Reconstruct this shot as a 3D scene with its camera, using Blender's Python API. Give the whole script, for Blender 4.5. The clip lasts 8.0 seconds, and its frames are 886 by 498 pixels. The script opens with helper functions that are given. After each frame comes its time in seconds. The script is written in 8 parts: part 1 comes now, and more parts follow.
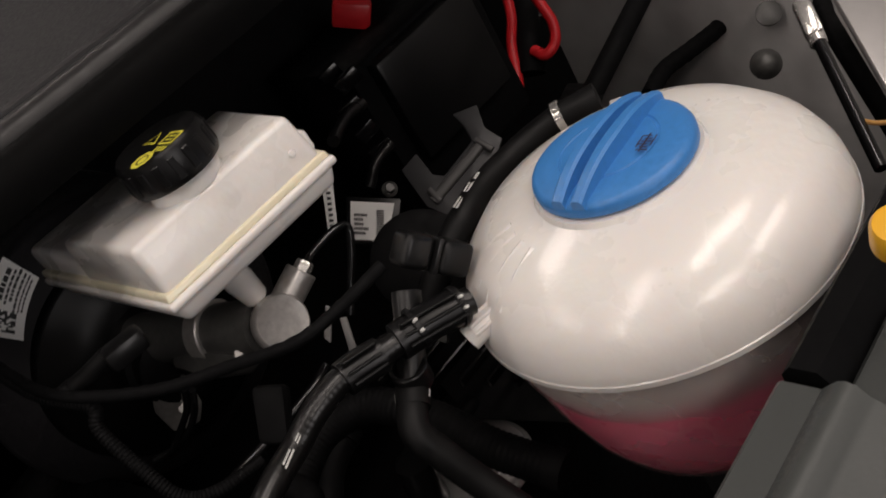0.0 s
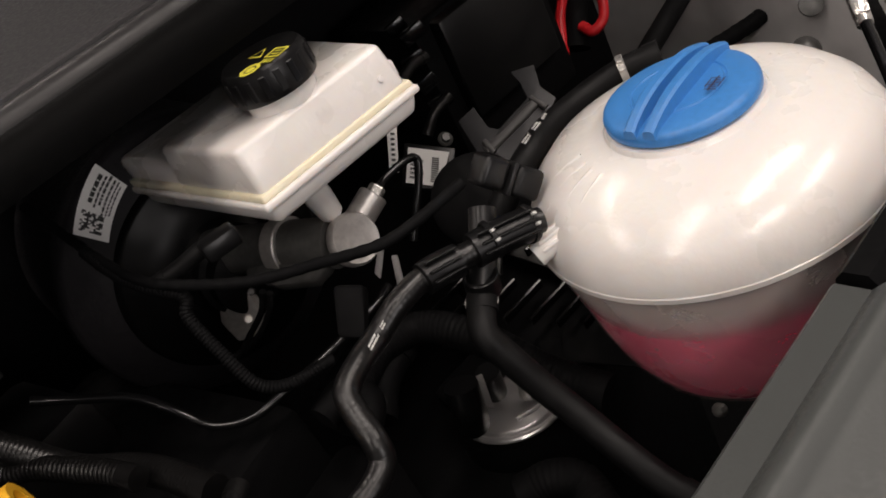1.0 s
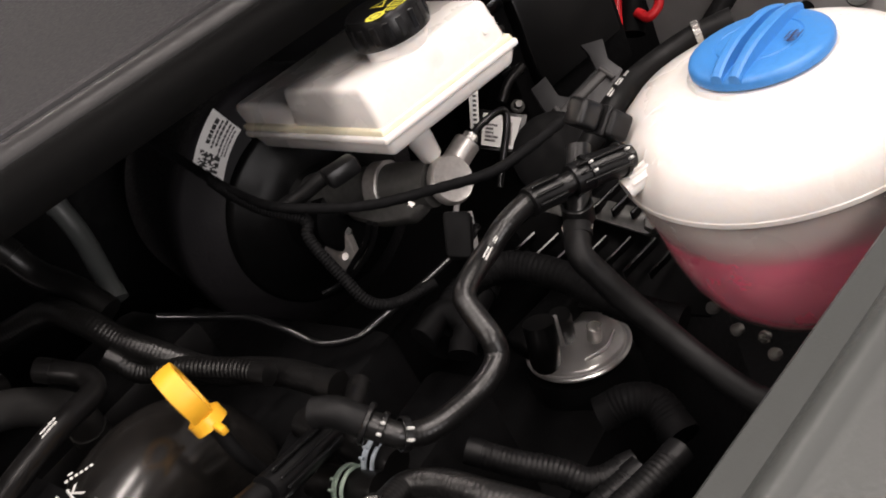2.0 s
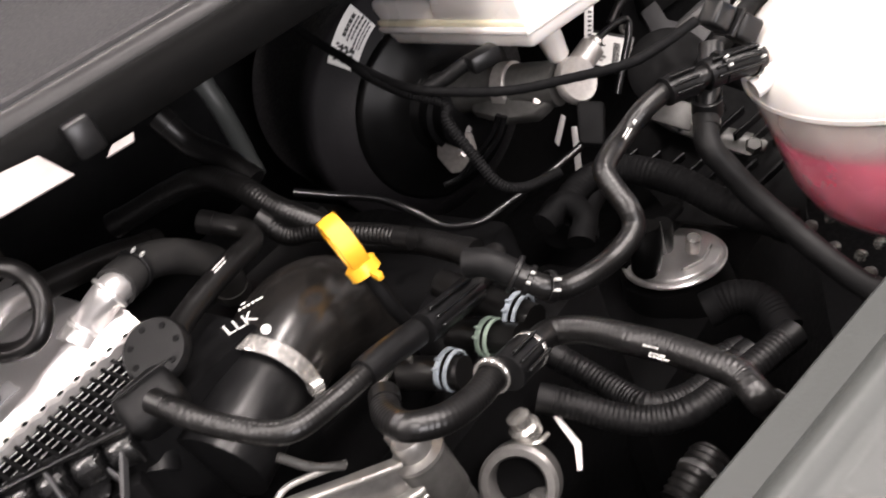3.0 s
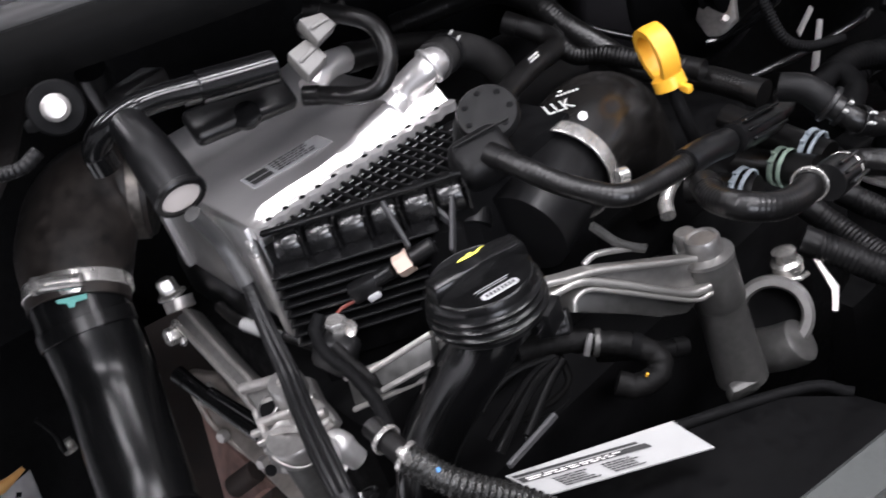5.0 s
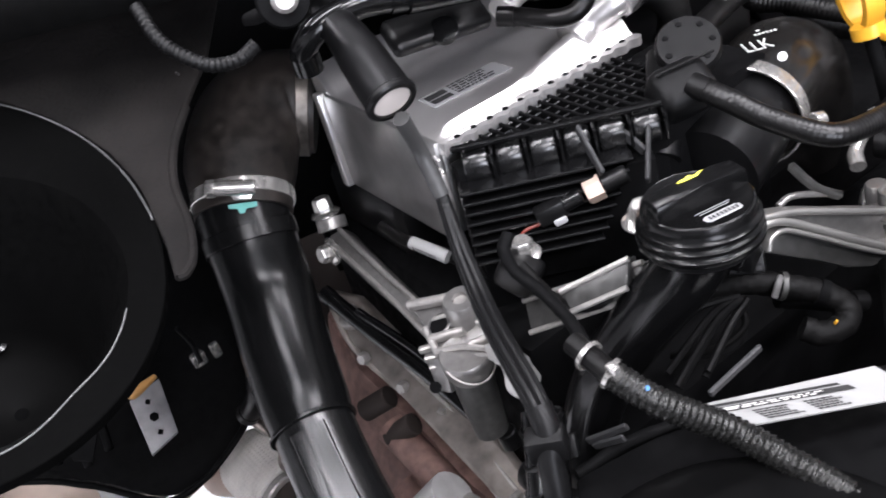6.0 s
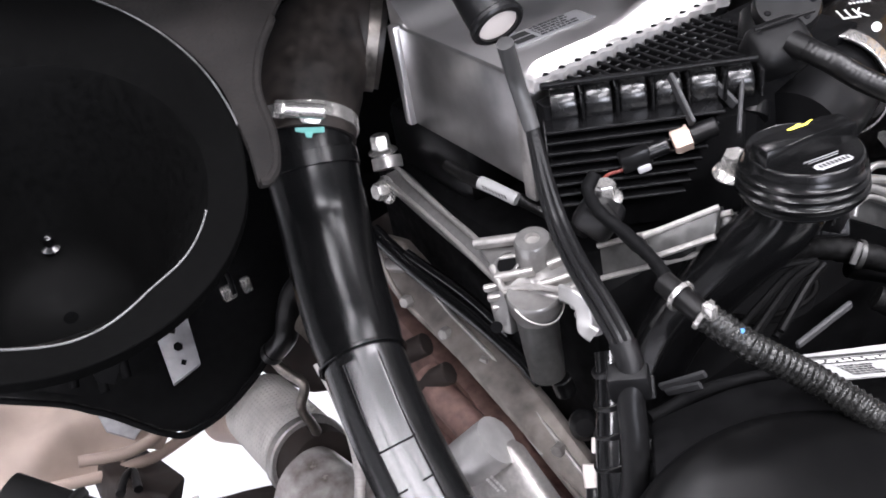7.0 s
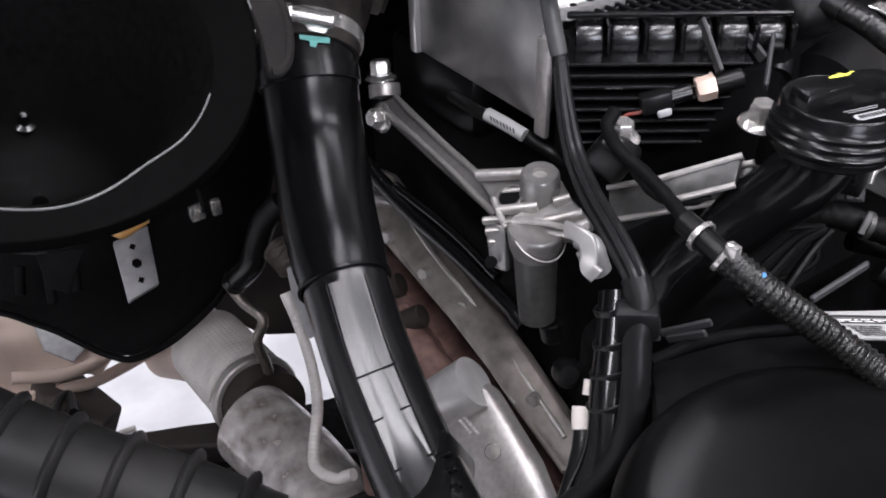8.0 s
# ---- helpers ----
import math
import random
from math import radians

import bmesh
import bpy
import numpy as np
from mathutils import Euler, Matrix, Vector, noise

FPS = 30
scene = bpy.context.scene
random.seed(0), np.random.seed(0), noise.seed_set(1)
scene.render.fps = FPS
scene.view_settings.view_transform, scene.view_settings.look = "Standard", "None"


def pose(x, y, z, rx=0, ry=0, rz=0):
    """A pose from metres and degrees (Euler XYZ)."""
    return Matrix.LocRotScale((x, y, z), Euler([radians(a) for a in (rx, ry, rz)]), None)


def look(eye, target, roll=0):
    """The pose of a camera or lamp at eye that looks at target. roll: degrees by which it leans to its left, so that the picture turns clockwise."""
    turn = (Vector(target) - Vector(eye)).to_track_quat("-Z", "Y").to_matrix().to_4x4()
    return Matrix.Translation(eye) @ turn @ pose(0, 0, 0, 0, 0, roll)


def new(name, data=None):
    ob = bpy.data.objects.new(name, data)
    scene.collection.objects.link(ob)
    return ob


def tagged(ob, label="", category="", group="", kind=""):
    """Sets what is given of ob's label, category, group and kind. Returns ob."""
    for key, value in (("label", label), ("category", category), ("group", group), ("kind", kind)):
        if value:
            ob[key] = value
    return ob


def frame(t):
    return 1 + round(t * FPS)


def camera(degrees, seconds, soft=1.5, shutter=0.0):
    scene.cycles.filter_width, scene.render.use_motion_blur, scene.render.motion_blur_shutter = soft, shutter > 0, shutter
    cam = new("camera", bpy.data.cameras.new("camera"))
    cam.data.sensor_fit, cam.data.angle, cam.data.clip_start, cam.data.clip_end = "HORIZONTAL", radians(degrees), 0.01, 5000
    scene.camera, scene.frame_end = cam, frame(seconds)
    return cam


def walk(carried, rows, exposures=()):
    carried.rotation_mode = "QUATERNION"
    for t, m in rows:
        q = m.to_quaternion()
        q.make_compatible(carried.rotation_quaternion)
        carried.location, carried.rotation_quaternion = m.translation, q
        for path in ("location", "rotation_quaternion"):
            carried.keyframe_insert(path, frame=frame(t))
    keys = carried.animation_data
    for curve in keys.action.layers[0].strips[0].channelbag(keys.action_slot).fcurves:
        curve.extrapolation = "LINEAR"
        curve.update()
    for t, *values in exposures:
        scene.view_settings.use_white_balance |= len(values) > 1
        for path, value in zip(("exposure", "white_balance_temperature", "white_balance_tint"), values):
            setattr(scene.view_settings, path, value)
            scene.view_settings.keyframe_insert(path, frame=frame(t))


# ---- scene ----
cam = camera(52.3, 8.0, soft=1.7, shutter=0.3)
METRES, EYE, TILT, LEAN, TURN = 0.58, 1.25, -35.84, 27.57, -60.2
ROWS = [
    (0.0, 0.0, 0.0, 0.0, 0.0, 0.0, 0.0),
    (0.5, -0.0274, -0.0296, -0.0413, 0.03, -0.52, -2.52),
    (1.0, -0.062, -0.0683, -0.0738, 0.08, -0.08, -4.12),
    (2.5, -0.1846, -0.2028, -0.2174, 1.62, 0.42, -7.1),
    (3.0, -0.2295, -0.2288, -0.2711, 3.08, -1.53, -9.19),
    (3.5, -0.2784, -0.2516, -0.322, 4.19, -2.93, -10.92),
    (4.0, -0.3114, -0.2758, -0.3669, 4.85, -3.37, -12.61),
    (5.5, -0.4478, -0.3171, -0.4957, 11.08, -8.7, -21.4),
    (6.0, -0.493, -0.327, -0.5389, 12.79, -9.88, -22.94),
    (6.5, -0.5245, -0.3325, -0.581, 12.83, -10.47, -25.51),
    (7.0, -0.5486, -0.3374, -0.6219, 12.31, -10.37, -28.44),
    (7.5, -0.5609, -0.3322, -0.6592, 11.2, -10.21, -32.19),
    (8.0, -0.5677, -0.3161, -0.6987, 9.19, -9.7, -35.45),
]
EXPOSURES = [(0.0, -1.32, 7000, 16), (0.6, -1.14, 7000, 16), (1.2, -0.82, 7000, 16), (2.45, 0.3, 6800, 17), (3.1, 0.74, 6700, 17), (3.5, 0.60, 6550, 17), (4.0, 0.33, 6300, 16), (5.5, 0.33, 6000, 15), (6.4, 0.71, 6000, 15), (7.1, 0.82, 6000, 16), (8.0, 0.18, 6000, 16)]
walk(cam, [(t, pose(0, 0, EYE, TILT, LEAN, TURN) @ pose(METRES * x, METRES * y, METRES * z, 90 + pitch, roll, yaw)) for t, x, y, z, yaw, pitch, roll in ROWS], EXPOSURES)

# ---- light: a dim workshop hall with ceiling strips ----
world = bpy.data.worlds.new("hall")
world.use_nodes = True
world.node_tree.nodes["Background"].inputs[0].default_value = (0.75, 0.78, 0.85, 1)
world.node_tree.nodes["Background"].inputs[1].default_value = 0.01
scene.world = world


def area_lamp(name, eye, target, sx, sy, watts, colour):
    data = bpy.data.lights.new(name, "AREA")
    data.shape, data.size, data.size_y, data.energy, data.color = "RECTANGLE", sx, sy, watts, colour
    ob = new(name, data)
    ob.matrix_world = look(eye, target)
    return ob


# the last strip, far left, is added to brighten the exhaust
for lx, ly, wide, watts in ((-1.1, -1.9, 0.55, 60), (1.1, -1.9, 0.55, 62), (-0.85, 0.25, 0.3, 28), (0.75, -0.5, 0.3, 42), (-1.5, 2.0, 0.2, 26), (0.7, 2.0, 0.2, 30), (-2.7, 0.4, 0.3, 38)):
    area_lamp("ceiling_light", (lx, ly, 3.2), (lx, ly + 0.001, 0), 1.6, wide, watts, (1.0, 0.96, 0.92))
# unseen fill lamp added in front of the car; there is no door
area_lamp("front_fill", (-1.4, -3.8, 1.6), (-0.4, 0.3, 0.9), 1.8, 1.8, 85, (0.97, 0.98, 1.0))


# ---- materials ----
def material(name, colour, rough=0.5, metal=0.0, vary=0.25, grain=60.0, bump=0.1, coat=0.0, second=None, big=6.0, shine=0.5, spread=0.25):
    """A surface whose colour drifts at two scales, with a fine relief and an uneven gloss."""
    m = bpy.data.materials.new(name)
    m.use_nodes = True
    nt = m.node_tree
    b = nt.nodes["Principled BSDF"]
    geo = nt.nodes.new("ShaderNodeNewGeometry")
    n1 = nt.nodes.new("ShaderNodeTexNoise")
    n1.inputs["Scale"].default_value, n1.inputs["Detail"].default_value = grain, 5
    n2 = nt.nodes.new("ShaderNodeTexNoise")
    n2.inputs["Scale"].default_value, n2.inputs["Detail"].default_value = big, 4
    for n in (n1, n2):
        nt.links.new(geo.outputs["Position"], n.inputs["Vector"])
    add = nt.nodes.new("ShaderNodeMath")
    add.operation = "ADD"
    nt.links.new(n1.outputs["Fac"], add.inputs[0])
    nt.links.new(n2.outputs["Fac"], add.inputs[1])
    ramp = nt.nodes.new("ShaderNodeMapRange")
    ramp.inputs["From Min"].default_value, ramp.inputs["From Max"].default_value = 0.7, 1.3
    nt.links.new(add.outputs[0], ramp.inputs["Value"])
    mix = nt.nodes.new("ShaderNodeMix")
    mix.data_type = "RGBA"
    other = second or tuple(min(1.0, c * (1 + vary)) for c in colour)
    mix.inputs[6].default_value = (*[c * (1 - vary) if not second else c for c in colour], 1)
    mix.inputs[7].default_value = (*other, 1)
    nt.links.new(ramp.outputs["Result"], mix.inputs[0])
    nt.links.new(mix.outputs[2], b.inputs["Base Color"])
    rr = nt.nodes.new("ShaderNodeMapRange")
    rr.inputs["From Min"].default_value, rr.inputs["From Max"].default_value = 0.3, 0.7
    rr.inputs["To Min"].default_value, rr.inputs["To Max"].default_value = max(0.02, rough * (1 - spread)), min(1.0, rough * (1 + spread))
    nt.links.new(n1.outputs["Fac"], rr.inputs["Value"])
    nt.links.new(rr.outputs["Result"], b.inputs["Roughness"])
    b.inputs["Metallic"].default_value = metal
    b.inputs["Specular IOR Level"].default_value = shine
    b.inputs["Coat Weight"].default_value = coat
    b.inputs["Coat Roughness"].default_value = 0.12
    bp = nt.nodes.new("ShaderNodeBump")
    bp.inputs["Strength"].default_value, bp.inputs["Distance"].default_value = bump, 0.0006
    nt.links.new(n1.outputs["Fac"], bp.inputs["Height"])
    nt.links.new(bp.outputs["Normal"], b.inputs["Normal"])
    return m


BLACK = material("black_plastic", (0.005, 0.005, 0.0053), 0.32, grain=240, bump=0.04, shine=0.35, spread=0.12)
GLOSS = material("gloss_black_plastic", (0.0045, 0.0045, 0.0048), 0.17, grain=180, bump=0.008, spread=0.08)
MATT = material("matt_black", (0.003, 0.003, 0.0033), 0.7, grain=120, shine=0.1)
RUBBER = material("hose_rubber", (0.0045, 0.0043, 0.0043), 0.32, grain=150, bump=0.05, shine=0.32, spread=0.12)
WOVEN = material("woven_rubber", (0.0048, 0.0046, 0.0046), 0.31, grain=200, bump=0.004, shine=0.46, spread=0.06, vary=0.1)
DIM_WHITE = material("aged_white_plastic", (0.155, 0.15, 0.142), 0.45, vary=0.12)
DULL_RUBBER = material("dull_rubber", (0.0045, 0.0045, 0.0047), 0.5, grain=150, bump=0.2, shine=0.18)
BROWN_RUBBER = material("aged_rubber", (0.009, 0.008, 0.0075), 0.5, grain=140, bump=0.3, second=(0.038, 0.031, 0.027), big=30.0, shine=0.35)
GREY_PLASTIC = material("grey_plastic", (0.048, 0.052, 0.050), 0.5, grain=500, bump=0.12, vary=0.12)
COWL_GREY = material("cowl_plastic", (0.013, 0.012, 0.0135), 0.5, shine=0.35, grain=420, bump=0.2, vary=0.3)
GREY_DARK = material("dark_grey_plastic", (0.034, 0.034, 0.036), 0.5, grain=300, bump=0.1, vary=0.15)
# cast metal in paler and darker copies: light and recess shade in the colour
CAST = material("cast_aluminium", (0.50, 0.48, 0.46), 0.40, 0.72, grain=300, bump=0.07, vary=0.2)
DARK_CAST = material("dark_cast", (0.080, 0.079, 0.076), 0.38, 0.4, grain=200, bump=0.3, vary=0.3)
ALU = material("bright_aluminium", (0.84, 0.82, 0.81), 0.31, 0.8, grain=120, bump=0.003, vary=0.03, spread=0.03)
ALU_DULL = material("dull_aluminium", (0.60, 0.59, 0.58), 0.4, 0.6, grain=120, bump=0.04, vary=0.14, spread=0.08)
GREY_LABEL = material("grey_label", (0.40, 0.40, 0.41), 0.45, vary=0.06)
DUCT_BLACK = material("duct_plastic", (0.0025, 0.0025, 0.0025), 0.55, grain=260, bump=0.2, shine=0.04)
FELT = material("dusty_felt", (0.0045, 0.0041, 0.004), 0.95, shine=0.2, grain=420, bump=1.0, second=(0.0185, 0.0163, 0.0152), big=26.0)
GREY_EDGE = material("edge_glint_chip", (0.11, 0.11, 0.11), 0.3)
GREY_STEEL = material("grey_steel", (0.36, 0.36, 0.37), 0.5, 0.2, grain=120, bump=0.1)
STEEL_DARK = material("dull_steel", (0.22, 0.20, 0.18), 0.42, 0.9, grain=200, bump=0.2, vary=0.35)
RUST_DARK = material("dark_rust", (0.035, 0.027, 0.024), 0.75, 0.2, grain=60, bump=0.5, vary=0.5)
BRAID = material("steel_braid", (0.72, 0.69, 0.66), 0.38, 0.2, grain=60, bump=0.02, vary=0.15)
BRAID_GREY = material("grey_braid", (0.026, 0.026, 0.025), 0.26, 0.4, grain=500, bump=0.4, vary=0.6)
SCUFF = material("scuffed_steel", (0.93, 0.89, 0.87), 0.22, 0.4, grain=70, bump=0.9, second=(0.26, 0.22, 0.20), big=26.0)
GREY_TUBE = material("grey_tube", (0.05, 0.05, 0.05), 0.4, grain=300, vary=0.1)
PALE = material("pale_plastic", (0.72, 0.66, 0.62), 0.45, vary=0.08)
STEEL = material("zinc_steel", (0.66, 0.64, 0.61), 0.25, 0.8, grain=300, bump=0.015, spread=0.1)
RUST = material("rusty_iron", (0.12, 0.066, 0.055), 0.75, 0.1, grain=130, bump=0.8, second=(0.34, 0.215, 0.185), big=34.0)
PRIMER = material("pinkish_primer", (0.27, 0.24, 0.233), 0.5, grain=60, bump=0.05)
PAINT = material("light_grey_paint", (0.62, 0.605, 0.595), 0.4, grain=30, bump=0.05, vary=0.12)
WHITE = material("white_label", (0.78, 0.77, 0.75), 0.5, grain=80, bump=0.03, vary=0.04)
PAPER = material("label_paper", (0.36, 0.36, 0.355), 0.5, grain=80, bump=0.03, vary=0.05)
INK = material("label_ink", (0.03, 0.03, 0.03), 0.6)
PRINT = material("hose_print", (0.50, 0.50, 0.48), 0.6, vary=0.3, grain=500)
YELLOW = material("yellow_plastic", (0.86, 0.44, 0.03), 0.42, vary=0.08, bump=0.05)
YELLOW_INK = material("yellow_ink", (0.75, 0.68, 0.08), 0.5)
BLUE = material("blue_plastic", (0.036, 0.20, 0.52), 0.4, vary=0.12, grain=300, bump=0.05)
RED = material("red_cable", (0.55, 0.015, 0.02), 0.4)
DUST_STEEL = material("dusty_flange", (0.24, 0.215, 0.195), 0.45, 0.3, grain=90, bump=0.4, vary=0.45, big=24.0)
TAPE = material("cloth_tape", (0.0045, 0.0043, 0.0043), 0.6, grain=400, bump=0.5, shine=0.16, vary=0.4)
GREY_RIB = material("pale_grey_plastic", (0.085, 0.083, 0.082), 0.45)
RED_WIRE = material("red_wire", (0.13, 0.018, 0.012), 0.45)
TEAL = material("teal_print", (0.14, 0.42, 0.38), 0.6)
GREEN = material("green_clip", (0.26, 0.34, 0.28), 0.35, 0.2, grain=200, vary=0.3)
BLUEGREY = material("blue_grey_clip", (0.34, 0.39, 0.43), 0.35, 0.2, grain=200, vary=0.3)
TAN = material("dusty_shield", (0.42, 0.33, 0.28), 0.75, grain=20, vary=0.25, bump=0.4)
WAX = material("cavity_wax", (0.55, 0.30, 0.10), 0.35, vary=0.3)
HALL = material("hall_wall", (0.30, 0.30, 0.305), 0.7, grain=8, vary=0.15)
CONCRETE = material("hall_floor", (0.80, 0.80, 0.82), 0.45, grain=12, vary=0.1)
COWL_SEAL = material("seal_rubber", (0.012, 0.0115, 0.012), 0.42, grain=200, bump=0.1, vary=0.15, shine=0.35)
DARK_MARK = material("dark_mark", (0.05, 0.03, 0.06), 0.5)
# rim copy is paler and dim copy darker, for lit edges and shaded faces
RIM_CAST = material("lit_cast_edge", (0.42, 0.41, 0.39), 0.32, 0.7, grain=90, bump=0.01, vary=0.08, spread=0.1)
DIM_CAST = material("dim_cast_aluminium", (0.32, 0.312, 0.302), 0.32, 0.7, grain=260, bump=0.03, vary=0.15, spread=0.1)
CONDUIT = material("conduit_plastic", (0.006, 0.006, 0.0063), 0.4, shine=0.25, grain=300, bump=0.08, vary=0.15)
GLOSS_RUBBER = material("gloss_rubber", (0.0075, 0.0072, 0.007), 0.22, second=(0.0135, 0.012, 0.011), big=16.0, grain=120, bump=0.004, shine=0.7, spread=0.05)
CHARGE_BLACK = material("satin_pipe_plastic", (0.0042, 0.0042, 0.0044), 0.24, grain=90, bump=0.002, shine=0.27, spread=0.06, big=20.0)
SATIN_PIPE = material("satin_pipe_sleeve", (0.007, 0.007, 0.0073), 0.25, grain=90, bump=0.002, shine=0.75, spread=0.06, big=20.0)
FAN_BLACK = material("fan_cover_plastic", (0.003, 0.003, 0.0031), 0.3, grain=200, bump=0.01, shine=0.14, spread=0.08)
DUCT_LIP = material("duct_lip_plastic", (0.0016, 0.0016, 0.0016), 0.75, grain=260, bump=0.2, shine=0.03)
RUNNER = material("satin_black_plastic", (0.007, 0.007, 0.0073), 0.27, grain=160, bump=0.004, shine=0.85, spread=0.05)
CAP_BLACK = material("cap_plastic", (0.0045, 0.0045, 0.0047), 0.22, grain=200, bump=0.001, shine=0.30, spread=0.02)
COPPER = material("copper_tint_steel", (0.85, 0.62, 0.52), 0.28, 0.35)


def clear_plastic(name, colour, see):
    """Milky plastic: a glossy scattering wall through which part of the light passes."""
    m = material(name, colour, 0.28, grain=22, bump=0.32, coat=0.45, big=9.0, spread=0.1, second=(colour[0], colour[1] * 0.965, colour[2] * 0.985))
    m.node_tree.nodes["Bump"].inputs["Distance"].default_value = 0.005
    m.node_tree.links.new(m.node_tree.nodes["Bump"].outputs[0], m.node_tree.nodes["Principled BSDF"].inputs["Coat Normal"])
    nt = m.node_tree
    b, out = nt.nodes["Principled BSDF"], nt.nodes["Material Output"]
    b.inputs["Subsurface Weight"].default_value = 0.35
    b.inputs["Subsurface Radius"].default_value = (0.02, 0.016, 0.013)
    clear = nt.nodes.new("ShaderNodeBsdfTransparent")
    clear.inputs[0].default_value = (0.98, 0.95, 0.93, 1)
    mix = nt.nodes.new("ShaderNodeMixShader")
    mix.inputs[0].default_value = see
    nt.links.new(b.outputs[0], mix.inputs[1])
    nt.links.new(clear.outputs[0], mix.inputs[2])
    nt.links.new(mix.outputs[0], out.inputs["Surface"])
    return m


MILKY = clear_plastic("milky_plastic", (0.80, 0.78, 0.74), 0.0)
MILKY_CLEAR = clear_plastic("thin_milky_plastic", (0.86, 0.74, 0.74), 0.78)
YELLOWED = clear_plastic("yellowed_plastic", (0.80, 0.75, 0.56), 0.0)
CORE = material("cooler_side", (0.36, 0.355, 0.35), 0.36, 0.92, grain=40, bump=0.12, second=(0.62, 0.61, 0.60), big=22.0, spread=0.1)
DUSTY_RUBBER = material("dusty_rubber", (0.016, 0.016, 0.0165), 0.5, grain=60, bump=0.2, second=(0.028, 0.027, 0.026), big=12.0, shine=0.35)
COOLANT = material("pink_coolant", (0.86, 0.075, 0.21), 0.3, vary=0.05)


# ---- builders ----
def mesh_of(name, verts, faces, smooth=True):
    me = bpy.data.meshes.new(name)
    me.from_pydata([tuple(v) for v in verts], [], faces)
    me.update()
    if smooth:
        me.polygons.foreach_set("use_smooth", [True] * len(me.polygons))
        me.set_sharp_from_angle(angle=radians(40))
    return me


def thing(name, label, category, base, group="", kind=""):
    """An empty at the base of a thing, to hold its parts."""
    ob = new(name)
    ob.location = base
    ob.empty_display_size = 0.02
    return tagged(ob, label, category, group, kind)


def part(name, shape, mat, parent, label=""):
    """One mesh under a thing or under a part. shape: (verts, faces) or a bmesh, in world metres."""
    if isinstance(shape, tuple):
        me = mesh_of(name, *shape)
    else:
        me = bpy.data.meshes.new(name)
        shape.to_mesh(me)
        shape.free()
        me.polygons.foreach_set("use_smooth", [True] * len(me.polygons))
        me.set_sharp_from_angle(angle=radians(35))
    me.materials.append(mat)
    ob = new(name, me)
    if parent is not None:
        ob.parent = parent
        if parent.type == "EMPTY":
            ob.matrix_parent_inverse = Matrix.Translation(-Vector(parent.location))
    if label:
        ob["label"] = label
    return ob


def solo(name, shape, mat, label, category, group="", kind=""):
    return tagged(part(name, shape, mat, None), label, category, group, kind)


def smooth_line(pts, per=6):
    """Points along a curve that glides through pts."""
    p = [Vector(q) for q in pts]
    if len(p) == 2:
        return [p[0].lerp(p[1], i / 4) for i in range(5)]
    p = [p[0] * 2 - p[1]] + p + [p[-1] * 2 - p[-2]]
    out = []
    for i in range(1, len(p) - 2):
        a, b, c, d = p[i - 1:i + 3]
        for k in range(per):
            s = k / per
            out.append(0.5 * (2 * b + (c - a) * s + (2 * a - 5 * b + 4 * c - d) * s * s + (3 * b - a - 3 * c + d) * s ** 3))
    out.append(p[-2])
    return out


def tube(pts, r, seg=14, per=6, ribs=0.0, pitch=0.004, hollow=False, taper=None, swell=(), twist=0):
    """A round hose or pipe along pts. ribs: depth of its corrugation."""
    line = smooth_line(pts, per)
    if ribs:
        fine, step, left = [line[0]], pitch / 6, pitch / 6
        for a, b in zip(line, line[1:]):
            done, span = 0.0, (b - a).length
            while span - done >= left:
                done += left
                left = step
                fine.append(a.lerp(b, done / span))
            left -= span - done
        line = fine
    n = len(line)
    verts, faces = [], []
    tang = [(line[min(i + 1, n - 1)] - line[max(i - 1, 0)]).normalized() for i in range(n)]
    side = tang[0].orthogonal().normalized()
    run = 0.0
    for i in range(n):
        side = (side - tang[i] * side.dot(tang[i])).normalized()
        up = tang[i].cross(side)
        run += (line[i] - line[i - 1]).length if i else 0
        rad = r if taper is None else r + (taper - r) * i / (n - 1)
        if swell:
            rad *= np.interp(i / (n - 1), [q[0] for q in swell], [q[1] for q in swell])
        for k in range(seg):
            a = 2 * math.pi * k / seg
            rib = ribs * (0.5 + 0.5 * math.cos(2 * math.pi * run / pitch + twist * a)) if ribs else 0.0
            verts.append(line[i] + (side * math.cos(a) + up * math.sin(a)) * (rad + rib))
    for i in range(n - 1):
        for k in range(seg):
            j = (k + 1) % seg
            faces.append((i * seg + k, i * seg + j, (i + 1) * seg + j, (i + 1) * seg + k))
    if not hollow:
        faces.append(tuple(range(seg))[::-1])
        faces.append(tuple((n - 1) * seg + k for k in range(seg)))
    return verts, faces


def frame_of(axis, spin=(0, 0, 1)):
    """A turn that takes z to the axis."""
    z = Vector(axis).normalized()
    x = Vector(spin).cross(z)
    x = x.normalized() if x.length > 1e-4 else z.orthogonal().normalized()
    return Matrix((x, z.cross(x), z)).transposed()


